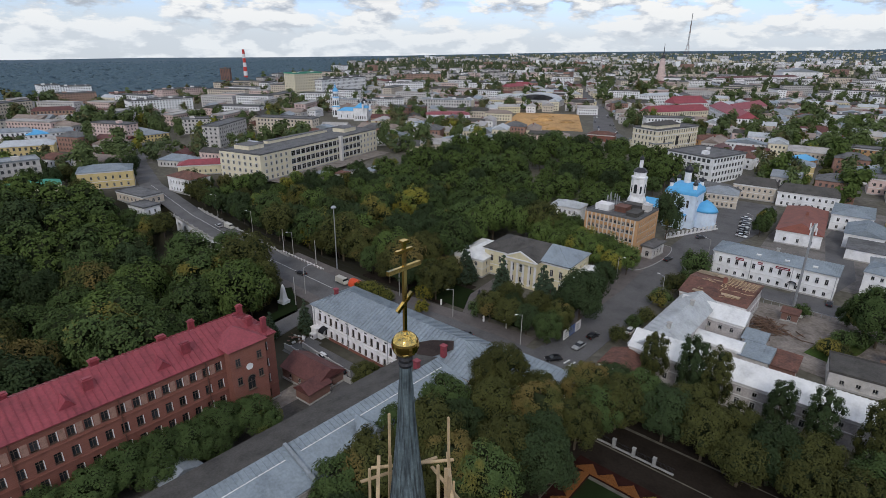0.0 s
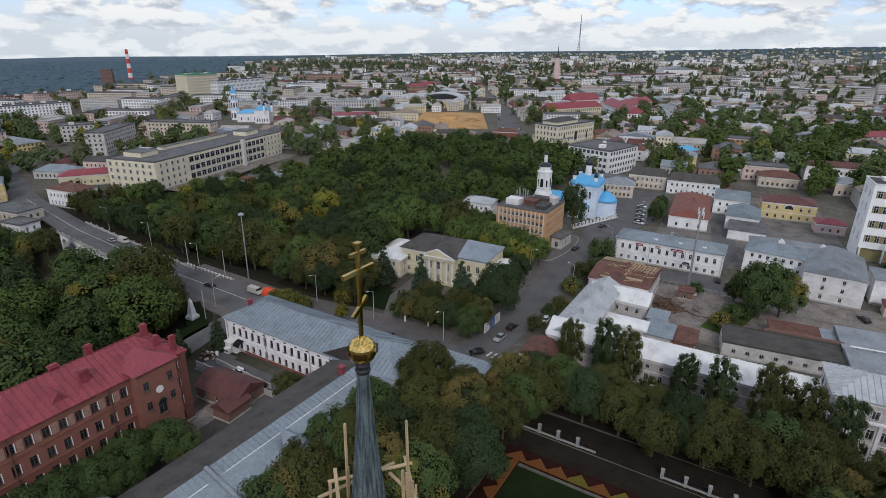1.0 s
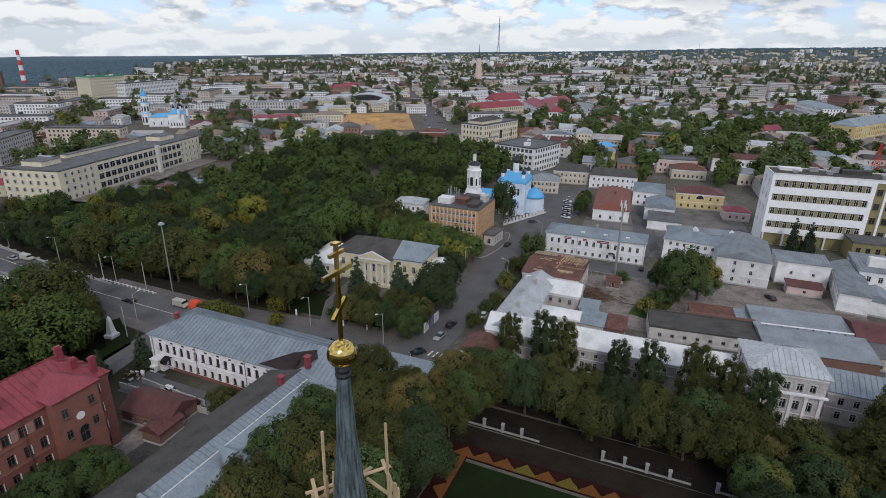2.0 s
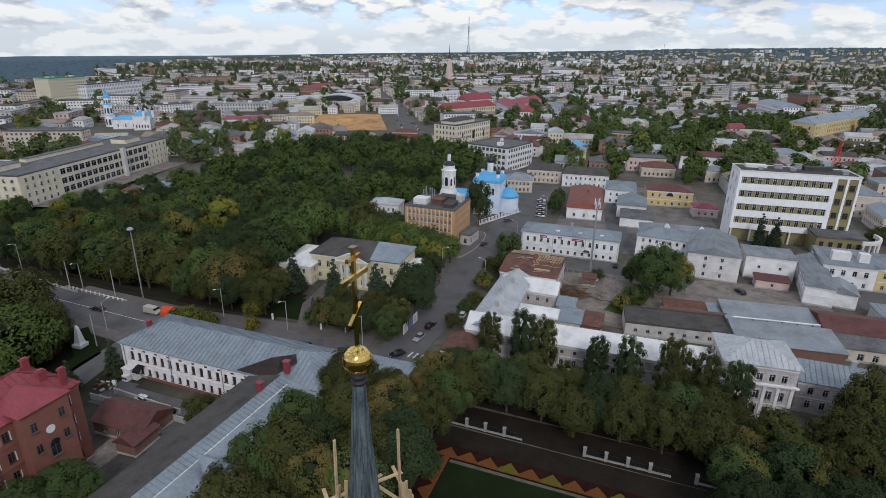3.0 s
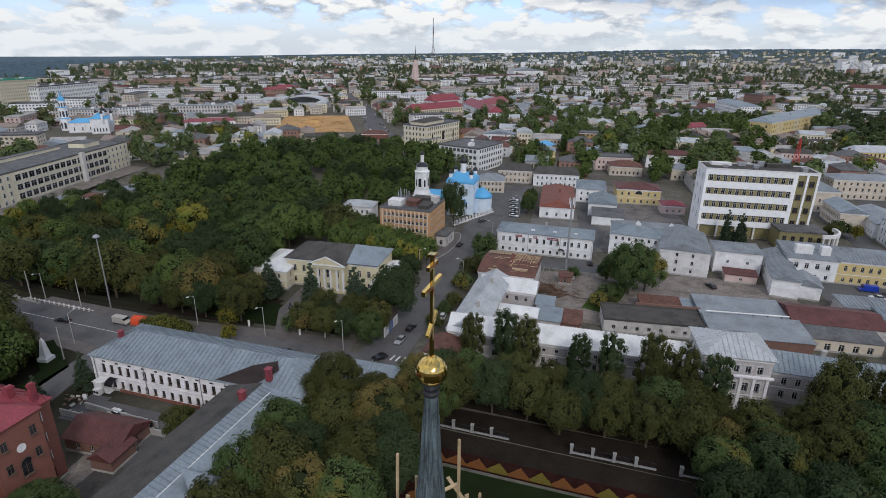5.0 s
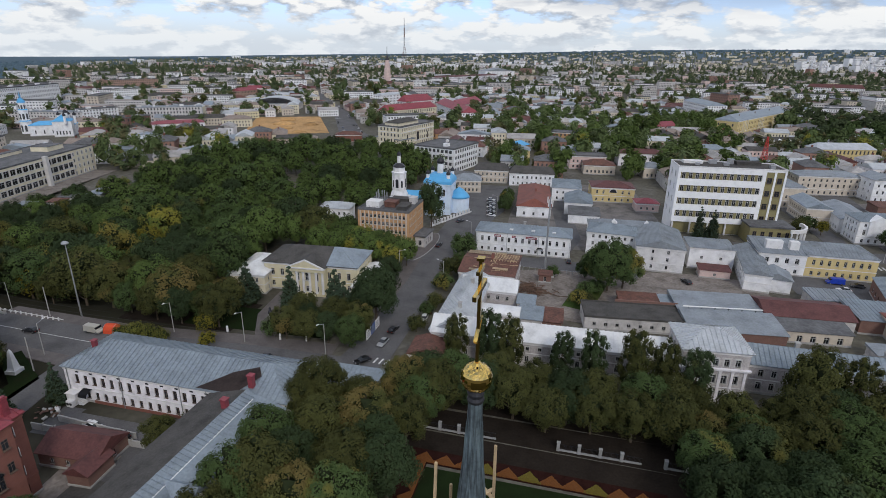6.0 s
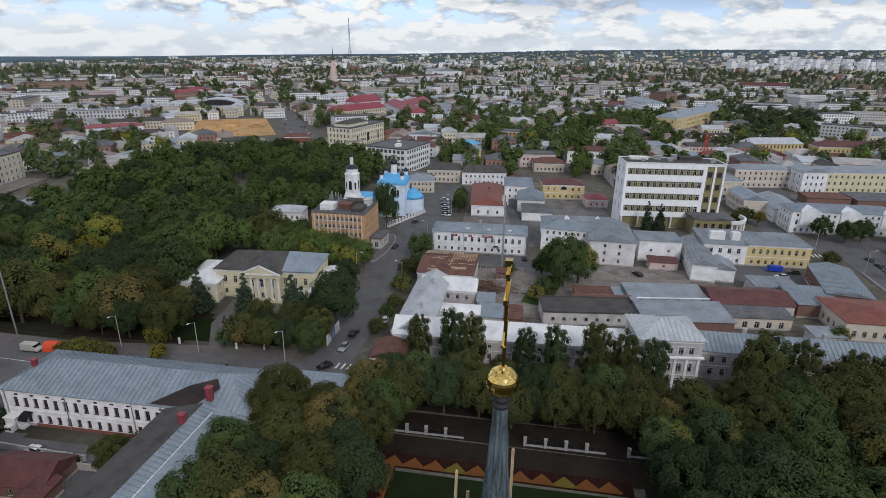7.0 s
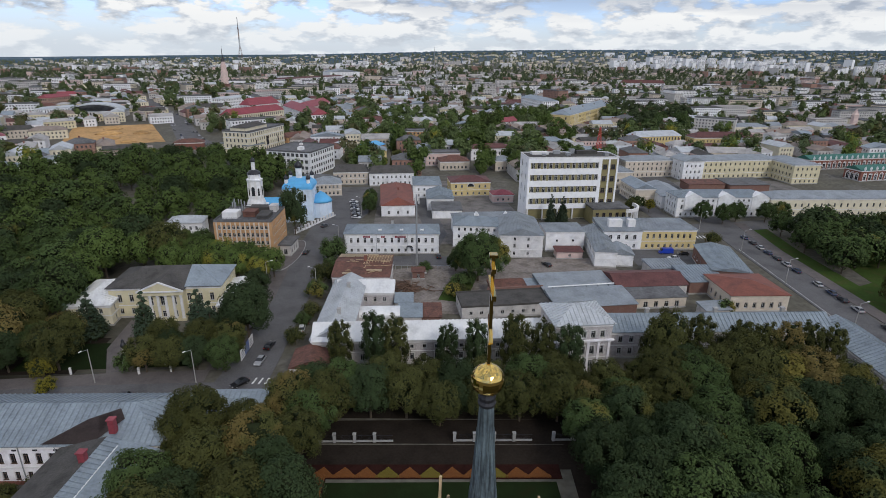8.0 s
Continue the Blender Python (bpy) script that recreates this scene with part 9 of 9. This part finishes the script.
thicket("far_gardens", "suburb trees beyond the town, sunlight and haze in their pale green", 14, 1400, 3900, 5200, 6.5, 3, "leaf_sunlit_suburb", -52, 40)

# the far town and the woods on the skyline
def far_blocks(name, label, mat, seed, count, r0, r1, hs, ws, lo=-84, hi=40):
    random.seed(seed)
    bm = bmesh.new()
    for _ in range(count):
        r = random.uniform(r0, r1)
        a = radians(random.uniform(lo, hi))
        if r > past(a):
            continue
        x, y = r * math.sin(a), r * math.cos(a)
        w_, d_, h = random.uniform(*ws) * 0.7, random.uniform(11, 15), random.uniform(*hs)
        m = pose(x, y, ground_z(x, y), 0, 0, random.choice((0, 90)) + 10 + random.gauss(0, 8))
        box(bm, -w_ / 2, -d_ / 2, -3, w_ / 2, d_ / 2, h, 0, m)
        k = 1.4
        while k < h - 1.5 and r < 2800:
            u = -w_ / 2 + 1.2
            while u < w_ / 2 - 2:
                poly(bm, [tuple(m @ Vector(q)) for q in ((u, -d_ / 2 - 0.25, k), (u + 1.7, -d_ / 2 - 0.25, k), (u + 1.7, -d_ / 2 - 0.25, k + 1.5), (u, -d_ / 2 - 0.25, k + 1.5))], 1)
                u += 3.2
            k += 3.0
        box(bm, -w_ / 2 + 0.4, -d_ / 2 + 0.4, h, w_ / 2 - 0.4, d_ / 2 - 0.4, h + 0.6, 2, m)
    tagged(part(name, bm, [M[mat], M["glass_far"], M["bitumen"]]), label, "buildings", kind="stuff")


far_blocks("far_flats", "distant white blocks of flats", "white", 41, 110, 1500, 3900, (9, 20), (30, 80))
far_blocks("far_flats", "distant grey blocks of flats", "panel", 42, 190, 1300, 3100, (9, 20), (30, 80))
far_blocks("far_flats", "distant brick blocks of flats", "brick_panel", 43, 70, 1400, 2350, (9, 20), (30, 80))
far_blocks("far_flats", "distant pink blocks of flats", "pink", 44, 130, 1300, 2600, (9, 16), (24, 60))
far_blocks("far_houses", "distant low grey sheds", "greywall", 45, 340, 1200, 2600, (4, 8), (14, 50))
# the brightest white stands in for sunshine on these skyline flats
far_blocks("far_flats", "row of white high-rise flats on the skyline", "snow", 46, 110, 2300, 2750, (14, 36), (20, 50), 15, 40)
far_blocks("far_flats", "white high-rise flats on the skyline", "snow", 47, 70, 2200, 2700, (9, 22), (24, 70), -34, -4)
far_blocks("far_houses", "distant cream houses", "cream", 48, 800, 1300, 4000, (4, 9), (14, 44), -34, 40)
far_blocks("far_houses", "distant beige houses", "beige", 49, 900, 1300, 4000, (4, 9), (14, 44), -60, 40)

rng = np.random.default_rng(77)
verts, faces = [], []
for i in range(17000):
    a, r = radians(rng.uniform(-88, 44)), math.sqrt(rng.uniform(850 ** 2, 4900 ** 2))
    if i > 11000:
        a, r = radians(rng.uniform(-88, -48)), rng.uniform(740, 2600)
    if r < min(1500 if a < radians(-52) else 3300 + 500 * math.sin(a * 9), past(a) + 25):
        continue
    x, y = r * math.sin(a), r * math.cos(a)
    s = rng.uniform(5, 9)
    z = ground_z(x, y) - s * 0.3
    b, n_ = len(verts), 7
    top = len(verts)
    verts.append((x, y, z + s * rng.uniform(0.9, 1.3)))
    for q, zz in ((0.7, 0.75), (1.0, 0.3)):
        for k in range(n_):
            t = 2 * math.pi * k / n_
            j = rng.uniform(0.75, 1.25)
            verts.append((x + s * 1.5 * q * j * math.cos(t), y + s * 1.5 * q * j * math.sin(t), z + s * zz * j))
    for k in range(n_):
        faces.append((top, b + 1 + k, b + 1 + (k + 1) % n_))
        faces.append((b + 1 + k, b + 1 + n_ + k, b + 1 + n_ + (k + 1) % n_, b + 1 + (k + 1) % n_))
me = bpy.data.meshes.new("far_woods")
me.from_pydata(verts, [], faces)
me.materials.append(M["hazy_wood"])
tagged(new("far_woods", me), "woods on the low skyline hills, haze in their bluish colour", "woods", kind="stuff")

# ---- vehicles ----
def car_paint(name, color):
    return material(name, color, 0.3, 0.2, vary=0.08, spec=0.6)


def car(name, label, paint, length=4.4, width=1.75, height=1.46, van=False, plain=False):
    """A car: body with bonnet and cabin, glass, four wheels, lamps. It faces +y."""
    e = empty(name, pose(0, 0, -300), label, "van" if van else "car", "cars")
    h, w_, l_ = height, width / 2, length / 2
    bm = bmesh.new()
    side = [(-l_, 0.35), (-l_, 0.75), (-l_ + 0.1, 0.85)] + ([(-l_ + 0.15, h), (l_ - 1.2, h), (l_ - 0.5, 0.95), (l_, 0.8)] if van else [(-l_ * 0.52, 0.95), (l_ * 0.38, 0.95), (l_ - 0.15, 0.78), (l_, 0.65)]) + [(l_, 0.35)]
    vs = [[bm.verts.new((s * w_ * (1.0 if z < 1 else 0.92), y, z)) for y, z in side] for s in (-1, 1)]
    bm.faces.new(vs[0]), bm.faces.new(vs[1][::-1])
    for i in range(len(side)):
        j = (i + 1) % len(side)
        bm.faces.new((vs[0][j], vs[0][i], vs[1][i], vs[1][j]))
    bmesh.ops.recalc_face_normals(bm, faces=bm.faces)
    bmesh.ops.bevel(bm, geom=bm.edges[:], offset=0.06, segments=1, affect="EDGES")
    part("body", bm, paint, e)
    if not van:
        bm = bmesh.new()
        lo = [(-w_ * 0.94, -l_ * 0.82, 0.94), (w_ * 0.94, -l_ * 0.82, 0.94), (w_ * 0.94, l_ * 0.44, 0.94), (-w_ * 0.94, l_ * 0.44, 0.94)]
        hi = [(-w_ * 0.74, -l_ * 0.58, h - 0.04), (w_ * 0.74, -l_ * 0.58, h - 0.04), (w_ * 0.74, l_ * 0.08, h - 0.04), (-w_ * 0.74, l_ * 0.08, h - 0.04)]
        a, b = [bm.verts.new(p) for p in lo], [bm.verts.new(p) for p in hi]
        for i in range(4):
            bm.faces.new((a[i], a[(i + 1) % 4], b[(i + 1) % 4], b[i]))
        bm.faces.new(b)
        part("glasshouse", bm, M["glass"], e, "dark car windows")
        bm = bmesh.new()
        box(bm, -w_ * 0.73, -l_ * 0.57, h - 0.05, w_ * 0.73, l_ * 0.07, h)
        bmesh.ops.bevel(bm, geom=bm.edges[:], offset=0.03, segments=1, affect="EDGES")
        part("roof", bm, paint, e)
    else:
        bm = bmesh.new()
        box(bm, -w_ * 0.95, l_ - 1.18, 1.15, w_ * 0.95, l_ - 0.75, h - 0.25)
        part("windscreen", bm, M["glass"], e, "dark windscreen")
    for sx in (-1, 1):
        for y in (-l_ * 0.62, l_ * 0.62):
            bm = bmesh.new()
            tube(bm, (sx * (w_ - 0.2), y, 0.32), (sx * (w_ + 0.01), y, 0.32), 0.32, 0.32, 12)
            tyre = part("wheel", bm, M["iron"], e)
            if plain:
                continue
            bm = bmesh.new()
            tube(bm, (sx * (w_ + 0.0), y, 0.32), (sx * (w_ + 0.03), y, 0.32), 0.19, 0.17, 8)
            part("rim", bm, M["steel"], tyre)
        if plain:
            continue
        bm = bmesh.new()
        box(bm, sx * w_ * 0.6 - 0.2, l_ - 0.05, 0.58, sx * w_ * 0.6 + 0.2, l_ + 0.02, 0.72)
        part("headlight", bm, M["trim"], e)
        bm = bmesh.new()
        box(bm, sx * w_ * 0.7 - 0.15, -l_ - 0.02, 0.62, sx * w_ * 0.7 + 0.15, -l_ + 0.05, 0.78)
        part("tail_light", bm, M["redpaint"], e)
    return e


CARS = {k: car("car", f"{k} passenger car", car_paint(f"car_{k}", c)) for k, c in (("black", (0.012, 0.012, 0.014)), ("silver-grey", (0.36, 0.37, 0.38)), ("white", (0.7, 0.7, 0.7)), ("dark blue", (0.03, 0.05, 0.1)), ("dark grey", (0.06, 0.06, 0.065)))}
FARCARS = [car("car", f"{k} passenger car on the boulevard", CARS[k].children[0].data.materials[0], plain=True) for k in CARS]
for k in CARS:
    CARS[k]["label"] = f"{k} passenger car on the asphalt"
VAN = car("van", "bright blue delivery van in the yard", car_paint("car_blue", (0.02, 0.06, 0.45)), 5.6, 2.0, 2.3, True)
MINI = car("minibus", "pale grey minibus on the road", car_paint("car_pale", (0.5, 0.48, 0.42)), 5.2, 2.0, 2.2, True)
for x, y, r, k in ((-48.1, 107.6, 176, "silver-grey"), (-49.6, 97.6, 142, "black"), (-48.1, 115.3, -6, "black"), (-42.0, 125.2, 6, "white"), (-41.7, 130, 5, "black"), (-56.3, 187.5, -5, "black"), (-56.5, 222.5, -30, "dark grey"), (-60.5, 247, 75, "white"),
                   (-184, 88.5, 86, "dark grey"), (-143, 84.5, 95, "black"), (-162, 82.0, -88, "white"), (-212.5, 89.0, 86, "silver-grey"), (-86.5, 90.0, 95, "white"), (-74, 91.5, 98, "black"), (-92.5, 57.5, 80, "white"), (-84.5, 57.0, 78, "black"),
                   (-14.5, 143.5, 80, "dark grey"), (13.5, 178, 60, "dark grey"), (92.5, 193.0, 88, "dark grey"), (86.5, 187.5, 95, "white"), (-4.5, 185.5, 5, "black"), (36, 178.5, 30, "black"), (-71.5, 204, 60, "black")):
    copy_thing(CARS[k], pose(x, y, 0.13 if abs(x + 60) < 500 else 0, 0, 0, r))
names = list(CARS)
random.seed(8)
for i in range(9):
    copy_thing(CARS[("white", "black", "silver-grey", "dark grey")[i % 4]], pose(-44.6 - i * 0.75, 236.5 + i * 3.6, 0.12, 0, 0, -100 + random.uniform(-4, 4)))
for i in range(17):
    if i in (4, 9):
        continue
    copy_thing(CARS[names[(i * 3 + i // 3) % 5]], pose(127.2 + 0.02 * i, 112 + i * 6.4 + random.uniform(-0.6, 0.6), 0.13, 0, 0, random.uniform(-3, 3) - 1))
for i in range(40):
    k = random.random()
    seg = BOUL[1 + i % 3], BOUL[2 + i % 3]
    x, y = seg[0][0] + (seg[1][0] - seg[0][0]) * k, seg[0][1] + (seg[1][1] - seg[0][1]) * k
    o = random.choice((-9, -6, 6, 9))
    copy_thing(FARCARS[i % 5], pose(x + o * 0.85, y + o * 0.5, 0.12, 0, 0, 30 + random.uniform(-6, 6)))
copy_thing(VAN, pose(86.0, 194.0, 0.08, 0, 0, 92))
copy_thing(MINI, pose(-207.5, 91.2, 0.12, 0, 0, -86))
copy_thing(MINI, pose(-126.6, 89.6, 0.12, 0, 0, -88))
for p in list(CARS.values()) + FARCARS + [VAN, MINI]:
    for o in (*p.children_recursive, p):
        bpy.data.objects.remove(o)

# ---- street furniture ----
def lamp_post(x, y, h, r, twin=False, lean=2.0):
    e = empty("street_lamp", pose(x, y, ground_z(x, y) if x > -100 else 0, 0, 0, r), "grey steel street lamp post", "street lamp", "street lamps")
    bm = bmesh.new()
    tube(bm, (0, 0, -1), (0, 0, h), 0.13, 0.08, 8)
    part("pole", bm, M["concrete"], e)
    for s in ((1, -1) if twin else (1,)):
        bm = bmesh.new()
        tube(bm, (0, 0, h - 0.1), (s * lean, 0, h + 0.5), 0.05, 0.04, 6)
        arm = part("arm", bm, M["steel"], e)
        bm = bmesh.new()
        box(bm, s * lean - 0.4, -0.15, h + 0.42, s * lean + 0.4, 0.15, h + 0.58)
        bmesh.ops.bevel(bm, geom=bm.edges[:], offset=0.04, segments=1, affect="EDGES")
        part("lantern", bm, M["trim"], arm, "pale lantern head")


for x, y, r in ((-60.3, 98.2, 250), (-84, 97.5, 260), (-106, 96.5, 265), (-161, 93.0, 270), (-197, 96.3, 265), (-232, 98, 265), (-128.5, 76.5, 90), (-43.5, 150, 180), (-45, 196, 180), (-42.8, 241, 180), (116.5, 130, 0), (117, 165, 0), (118, 198, 0), (112, 224, 0), (-61, 155, 0), (-66, 236, 0)):
    lamp_post(x, y, 9.0, r)
FL = empty("floodlight_mast", pose(-139.3, 97.0, 0), "tall slim floodlight mast among the trees", "mast")
bm = bmesh.new()
tube(bm, (0, 0, -6), (0, 0, 22), 0.26, 0.14, 8)
part("pole", bm, M["steel"], FL)
bm = bmesh.new()
lathe(bm, [(0.9, 22), (1.0, 22.3), (0.5, 22.8)], 10)
part("lamp_ring", bm, M["steel"], FL)
for x, y in ((-166, 79.0), (-166.5, 92.4), (-124, 70), (-147, 93.5)):
    e = empty("wire_pole", pose(x, y, 0), "grey concrete pole for trolley wires", "pole", "wire poles")
    bm = bmesh.new()
    tube(bm, (0, 0, -1), (0, 0, 9.2), 0.17, 0.11, 8)
    part("shaft", bm, M["concrete"], e)
for (a, b) in (((-166, 79, 8.4), (-166.5, 92.4, 8.4)), ((-166.5, 86, 8.2), (-232, 92, 8.2)), ((-166.5, 86, 8.2), (-118, 86, 8.0)), ((-118, 86, 8.0), (-60, 92, 8.0)), ((-166.5, 88, 8.2), (-118, 88.5, 8.0))):
    bm = bmesh.new()
    a, b = Vector(a), Vector(b)
    side = (b - a).cross(Vector((0, 0, 1))).normalized() * 0.02
    rings = []
    for i in range(9):
        p = a.lerp(b, i / 8) - Vector((0, 0, 0.5 * math.sin(math.pi * i / 8)))
        rings.append([bm.verts.new(p + q) for q in (side, Vector((0, 0, 0.03)), -side)])
    for ra, rb in zip(rings, rings[1:]):
        for i in range(3):
            bm.faces.new((ra[i], ra[(i + 1) % 3], rb[(i + 1) % 3], rb[i]))
    tagged(part("trolley_wire", bm, M["iron"]), "thin dark trolley wire over the road", "wire")
ob_ = empty("obelisk", pose(-127.7, 68.2, 0, 0, 0, 10), "white plastered obelisk by the road", "obelisk")
bm = bmesh.new()
lathe(bm, [(1.9, 0), (1.9, 1.0), (1.5, 1.1), (1.2, 1.6), (0.5, 5.6), (0.1, 6.3)], 4, start=math.pi / 4)
part("shaft", bm, M["trim"], ob_)
mn = empty("monument", pose(-81.5, 106.5, 0), "dark bronze bust on a pale column", "monument")
bm = bmesh.new()
lathe(bm, [(0.9, 0), (0.9, 0.5), (0.5, 0.6), (0.42, 4.2), (0.6, 4.4)], 8)
part("pedestal", bm, M["trim"], mn)
bm = bmesh.new()
lathe(bm, [(0.5, 4.4), (0.75, 5.0), (0.55, 5.6), (0.3, 5.8), (0.38, 6.3), (0.15, 6.7)], 10, smooth=True)
part("bust", bm, M["cupola"], mn)
for x, y in ((-75.7, 101.6), (-71.6, 106.2), (-92, 101), (-68.5, 103)):
    e = empty("bollard", pose(x, y, 0), "short white concrete bollard", "bollard", "bollards")
    bm = bmesh.new()
    lathe(bm, [(0.3, 0), (0.28, 1.6), (0.34, 1.7), (0.1, 1.9)], 10)
    part("shaft", bm, M["trim"], e)
bbd = empty("poster_board", pose(-52.9, 107.6, 0, 0, 0, 91), "blue and white poster boards beside the street", "poster board")
for i in range(3):
    bm = bmesh.new()
    box(bm, i * 3.2, -0.08, 0.4, i * 3.2 + 3.0, 0.08, 3.2)
    pn = part("panel", bm, car_paint("poster_blue", (0.08, 0.14, 0.34)) if i == 1 else M["trim"], bbd)
    bm = bmesh.new()
    for k in range(3):
        box(bm, i * 3.2 + 0.4, -0.1, 0.9 + k * 0.7, i * 3.2 + 2.4 - 0.3 * k, -0.082, 1.2 + k * 0.7)
        box(bm, i * 3.2 + 0.4, 0.082, 0.9 + k * 0.7, i * 3.2 + 2.4 - 0.3 * k, 0.1, 1.2 + k * 0.7)
    part("bars", bm, M["steel"], pn)
tent = empty("market_tent", pose(-121.6, 91.6, 0, 0, 0, 8), "bright red-orange arched market tent", "tent")
bm = bmesh.new()
arch_ = [(1.7 * math.cos(math.pi * k / 8), 2.3 * math.sin(math.pi * k / 8) ** 0.8) for k in range(9)]
rings = [[bm.verts.new((x, y * g, z * g ** 0.5 + 0.05)) for y, z in arch_] for x, g in ((-2.2, 0.98), (-0.8, 1.02), (0.8, 1.0), (1.9, 0.72), (2.4, 0.35))]
for ra, rb in zip(rings, rings[1:]):
    for k in range(8):
        bm.faces.new((ra[k], ra[k + 1], rb[k + 1], rb[k]))
bm.faces.new(rings[-1])
part("canopy", bm, material("orange_cloth", (0.60, 0.075, 0.025), 0.8, vary=0.15, scale=1.5), tent)
bm = bmesh.new()
for x in (-2.2, 0.8):
    for (y0, z0), (y1, z1) in zip(arch_, arch_[1:]):
        beam(bm, (x, y0 * 1.01, z0 + 0.06), (x, y1 * 1.01, z1 + 0.06), 0.05)
part("hoops", bm, M["steel"], tent, "thin steel hoops")
tank = empty("white_tank", pose(-12.5, 168.3, 0), "white tank lying by the fence", "tank")
bm = bmesh.new()
tube(bm, (0, 0, 0.9), (4, 0.4, 0.9), 0.8, 0.8, 12)
part("shell", bm, M["trim"], tank)
yf = empty("yard_fence", pose(-20, 172.5, 0, 0, 0, 2), "low metal fence with a pipe rail", "fence")
for i in range(10):
    bm = bmesh.new()
    box(bm, i * 2.2, 0, 0, i * 2.2 + 0.12, 0.12, 1.7)
    box(bm, i * 2.2 + 0.12, 0.03, 1.45, i * 2.2 + 2.2, 0.1, 1.6)
    part("post", bm, M["steel"], yf)
wl_ = empty("yard_wall", pose(-104, 53.5, 0, 0, 0, 4), "low grey wall of the white house's yard", "wall")
for i in range(9):
    bm = bmesh.new()
    box(bm, i * 3.0, 0, 0, i * 3.0 + 2.8, 0.25, 1.6)
    box(bm, i * 3.0 + 2.8, -0.1, 0, i * 3.0 + 3.0, 0.35, 1.9)
    part("wall_panel", bm, M["concrete"], wl_)
kb = empty("traffic_island", pose(-62.0, 186, 0), "kerbed paved island by the church", "traffic island")
bm = bmesh.new()
ring = [(4.0 * math.cos(a) * (1 if math.cos(a) > 0 else 1.6), 17 * math.sin(a)) for a in [2 * math.pi * i / 28 for i in range(28)]]
for z, q in ((0.2, 1.0),):
    poly(bm, [(x, y, z) for x, y in ring])
    for (ax, ay), (bx, by) in zip(ring, ring[1:] + ring[:1]):
        poly(bm, [(ax, ay, -0.1), (bx, by, -0.1), (bx, by, z), (ax, ay, z)])
part("paving", bm, M["paving"], kb)
bm = bmesh.new()
for (ax, ay), (bx, by) in zip(ring, ring[1:] + ring[:1]):
    beam(bm, (ax, ay, 0.16), (bx, by, 0.16), 0.25, 0.25)
part("kerb", bm, M["kerb"], kb)

# ---- the yard below the white house ----
yw = empty("yard_wall", pose(-101, 57.0, 0, 0, 0, 0.5), "low grey concrete wall with coping beside the yard", "wall")
for k in range(8):
    bm = bmesh.new()
    box(bm, k * 2.5, 0, 0, k * 2.5 + 2.44, 0.22, 1.5 - 0.05 * (k % 3))
    box(bm, k * 2.5 - 0.02, -0.05, 1.5 - 0.05 * (k % 3), k * 2.5 + 2.46, 0.27, 1.6 - 0.05 * (k % 3))
    part("panel", bm, M["concrete"], yw)
random.seed(61)
db = empty("rubble_heap", pose(-105.2, 58.4, 0), "heap of rubble and scrap by the yard gate", "rubble")
for k in range(26):
    bm = bmesh.new()
    s_ = random.uniform(0.2, 0.6)
    box(bm, -s_, -s_ * 0.6, -s_ * 0.3, s_, s_ * 0.6, s_ * 0.3)
    part("block", bm, M[random.choice(("concrete", "darkbrick", "oldwood", "trim"))], db).matrix_basis = pose(random.gauss(0, 1.5), random.gauss(0, 1.0), random.uniform(0.1, 0.7), random.uniform(-40, 40), random.uniform(-40, 40), random.uniform(0, 180))
ac = empty("cooling_unit", pose(-103.6, 61.2, 0, 0, 0, 2.5), "white cooling unit on the ground by the porch", "cooling unit")
bm = bmesh.new()
box(bm, 0, 0, 0.2, 1.6, 1.0, 1.7)
part("case", bm, M["trim"], ac)
for k in range(2):
    bm = bmesh.new()
    lathe(bm, [(0.34, 0), (0.34, 0.05), (0.26, 0.05), (0.26, 0.02)], 12)
    part("grille", bm, M["iron"], ac).matrix_basis = Matrix.Translation((0.42 + 0.76 * k, -0.01, 1.0)) @ Matrix.Rotation(radians(90), 4, "X")
strip("bank_white", "weedy grass bank below the white house", [(-99, 61.8), (-73, 63.2)], 2.2, "ground", 0.12, category="grass")
strip("lane_black", "fresh black asphalt lane beside the long wing", [(-80.0, 46), (-79.4, 30), (-78.0, -40)], 5.2, "slate", 0.11, category="road")
strip("forecourt_brick", "worn concrete forecourt of the brick house", [(-84.5, 52), (-83, 36), (-83, 26)], [9, 7, 4], "yard", 0.09, category="ground")

for x, y, r, h in ((-300, 470, 9, 2.2), (-318, 500, 12, 3.0), (-275, 455, 7, 1.6), (-290, 505, 8, 2.4), (-332, 530, 9, 2.6)):
    bm = bmesh.new()
    lathe(bm, [(r, 0.05), (r * 0.8, h * 0.35), (r * 0.45, h * 0.8), (0.05, h)], 14, smooth=True)
    for v in bm.verts:
        v.co += Vector((random.uniform(-0.5, 0.5), random.uniform(-0.5, 0.5), random.uniform(-0.15, 0.15) if v.co.z > 0.2 else 0))
    o = part("sand_mound", bm, M["sand"])
    o.matrix_world = pose(x, y, 0.1, 0, 0, random.uniform(0, 360))
    tagged(o, "low mound of ochre sand on the lot", "mound")
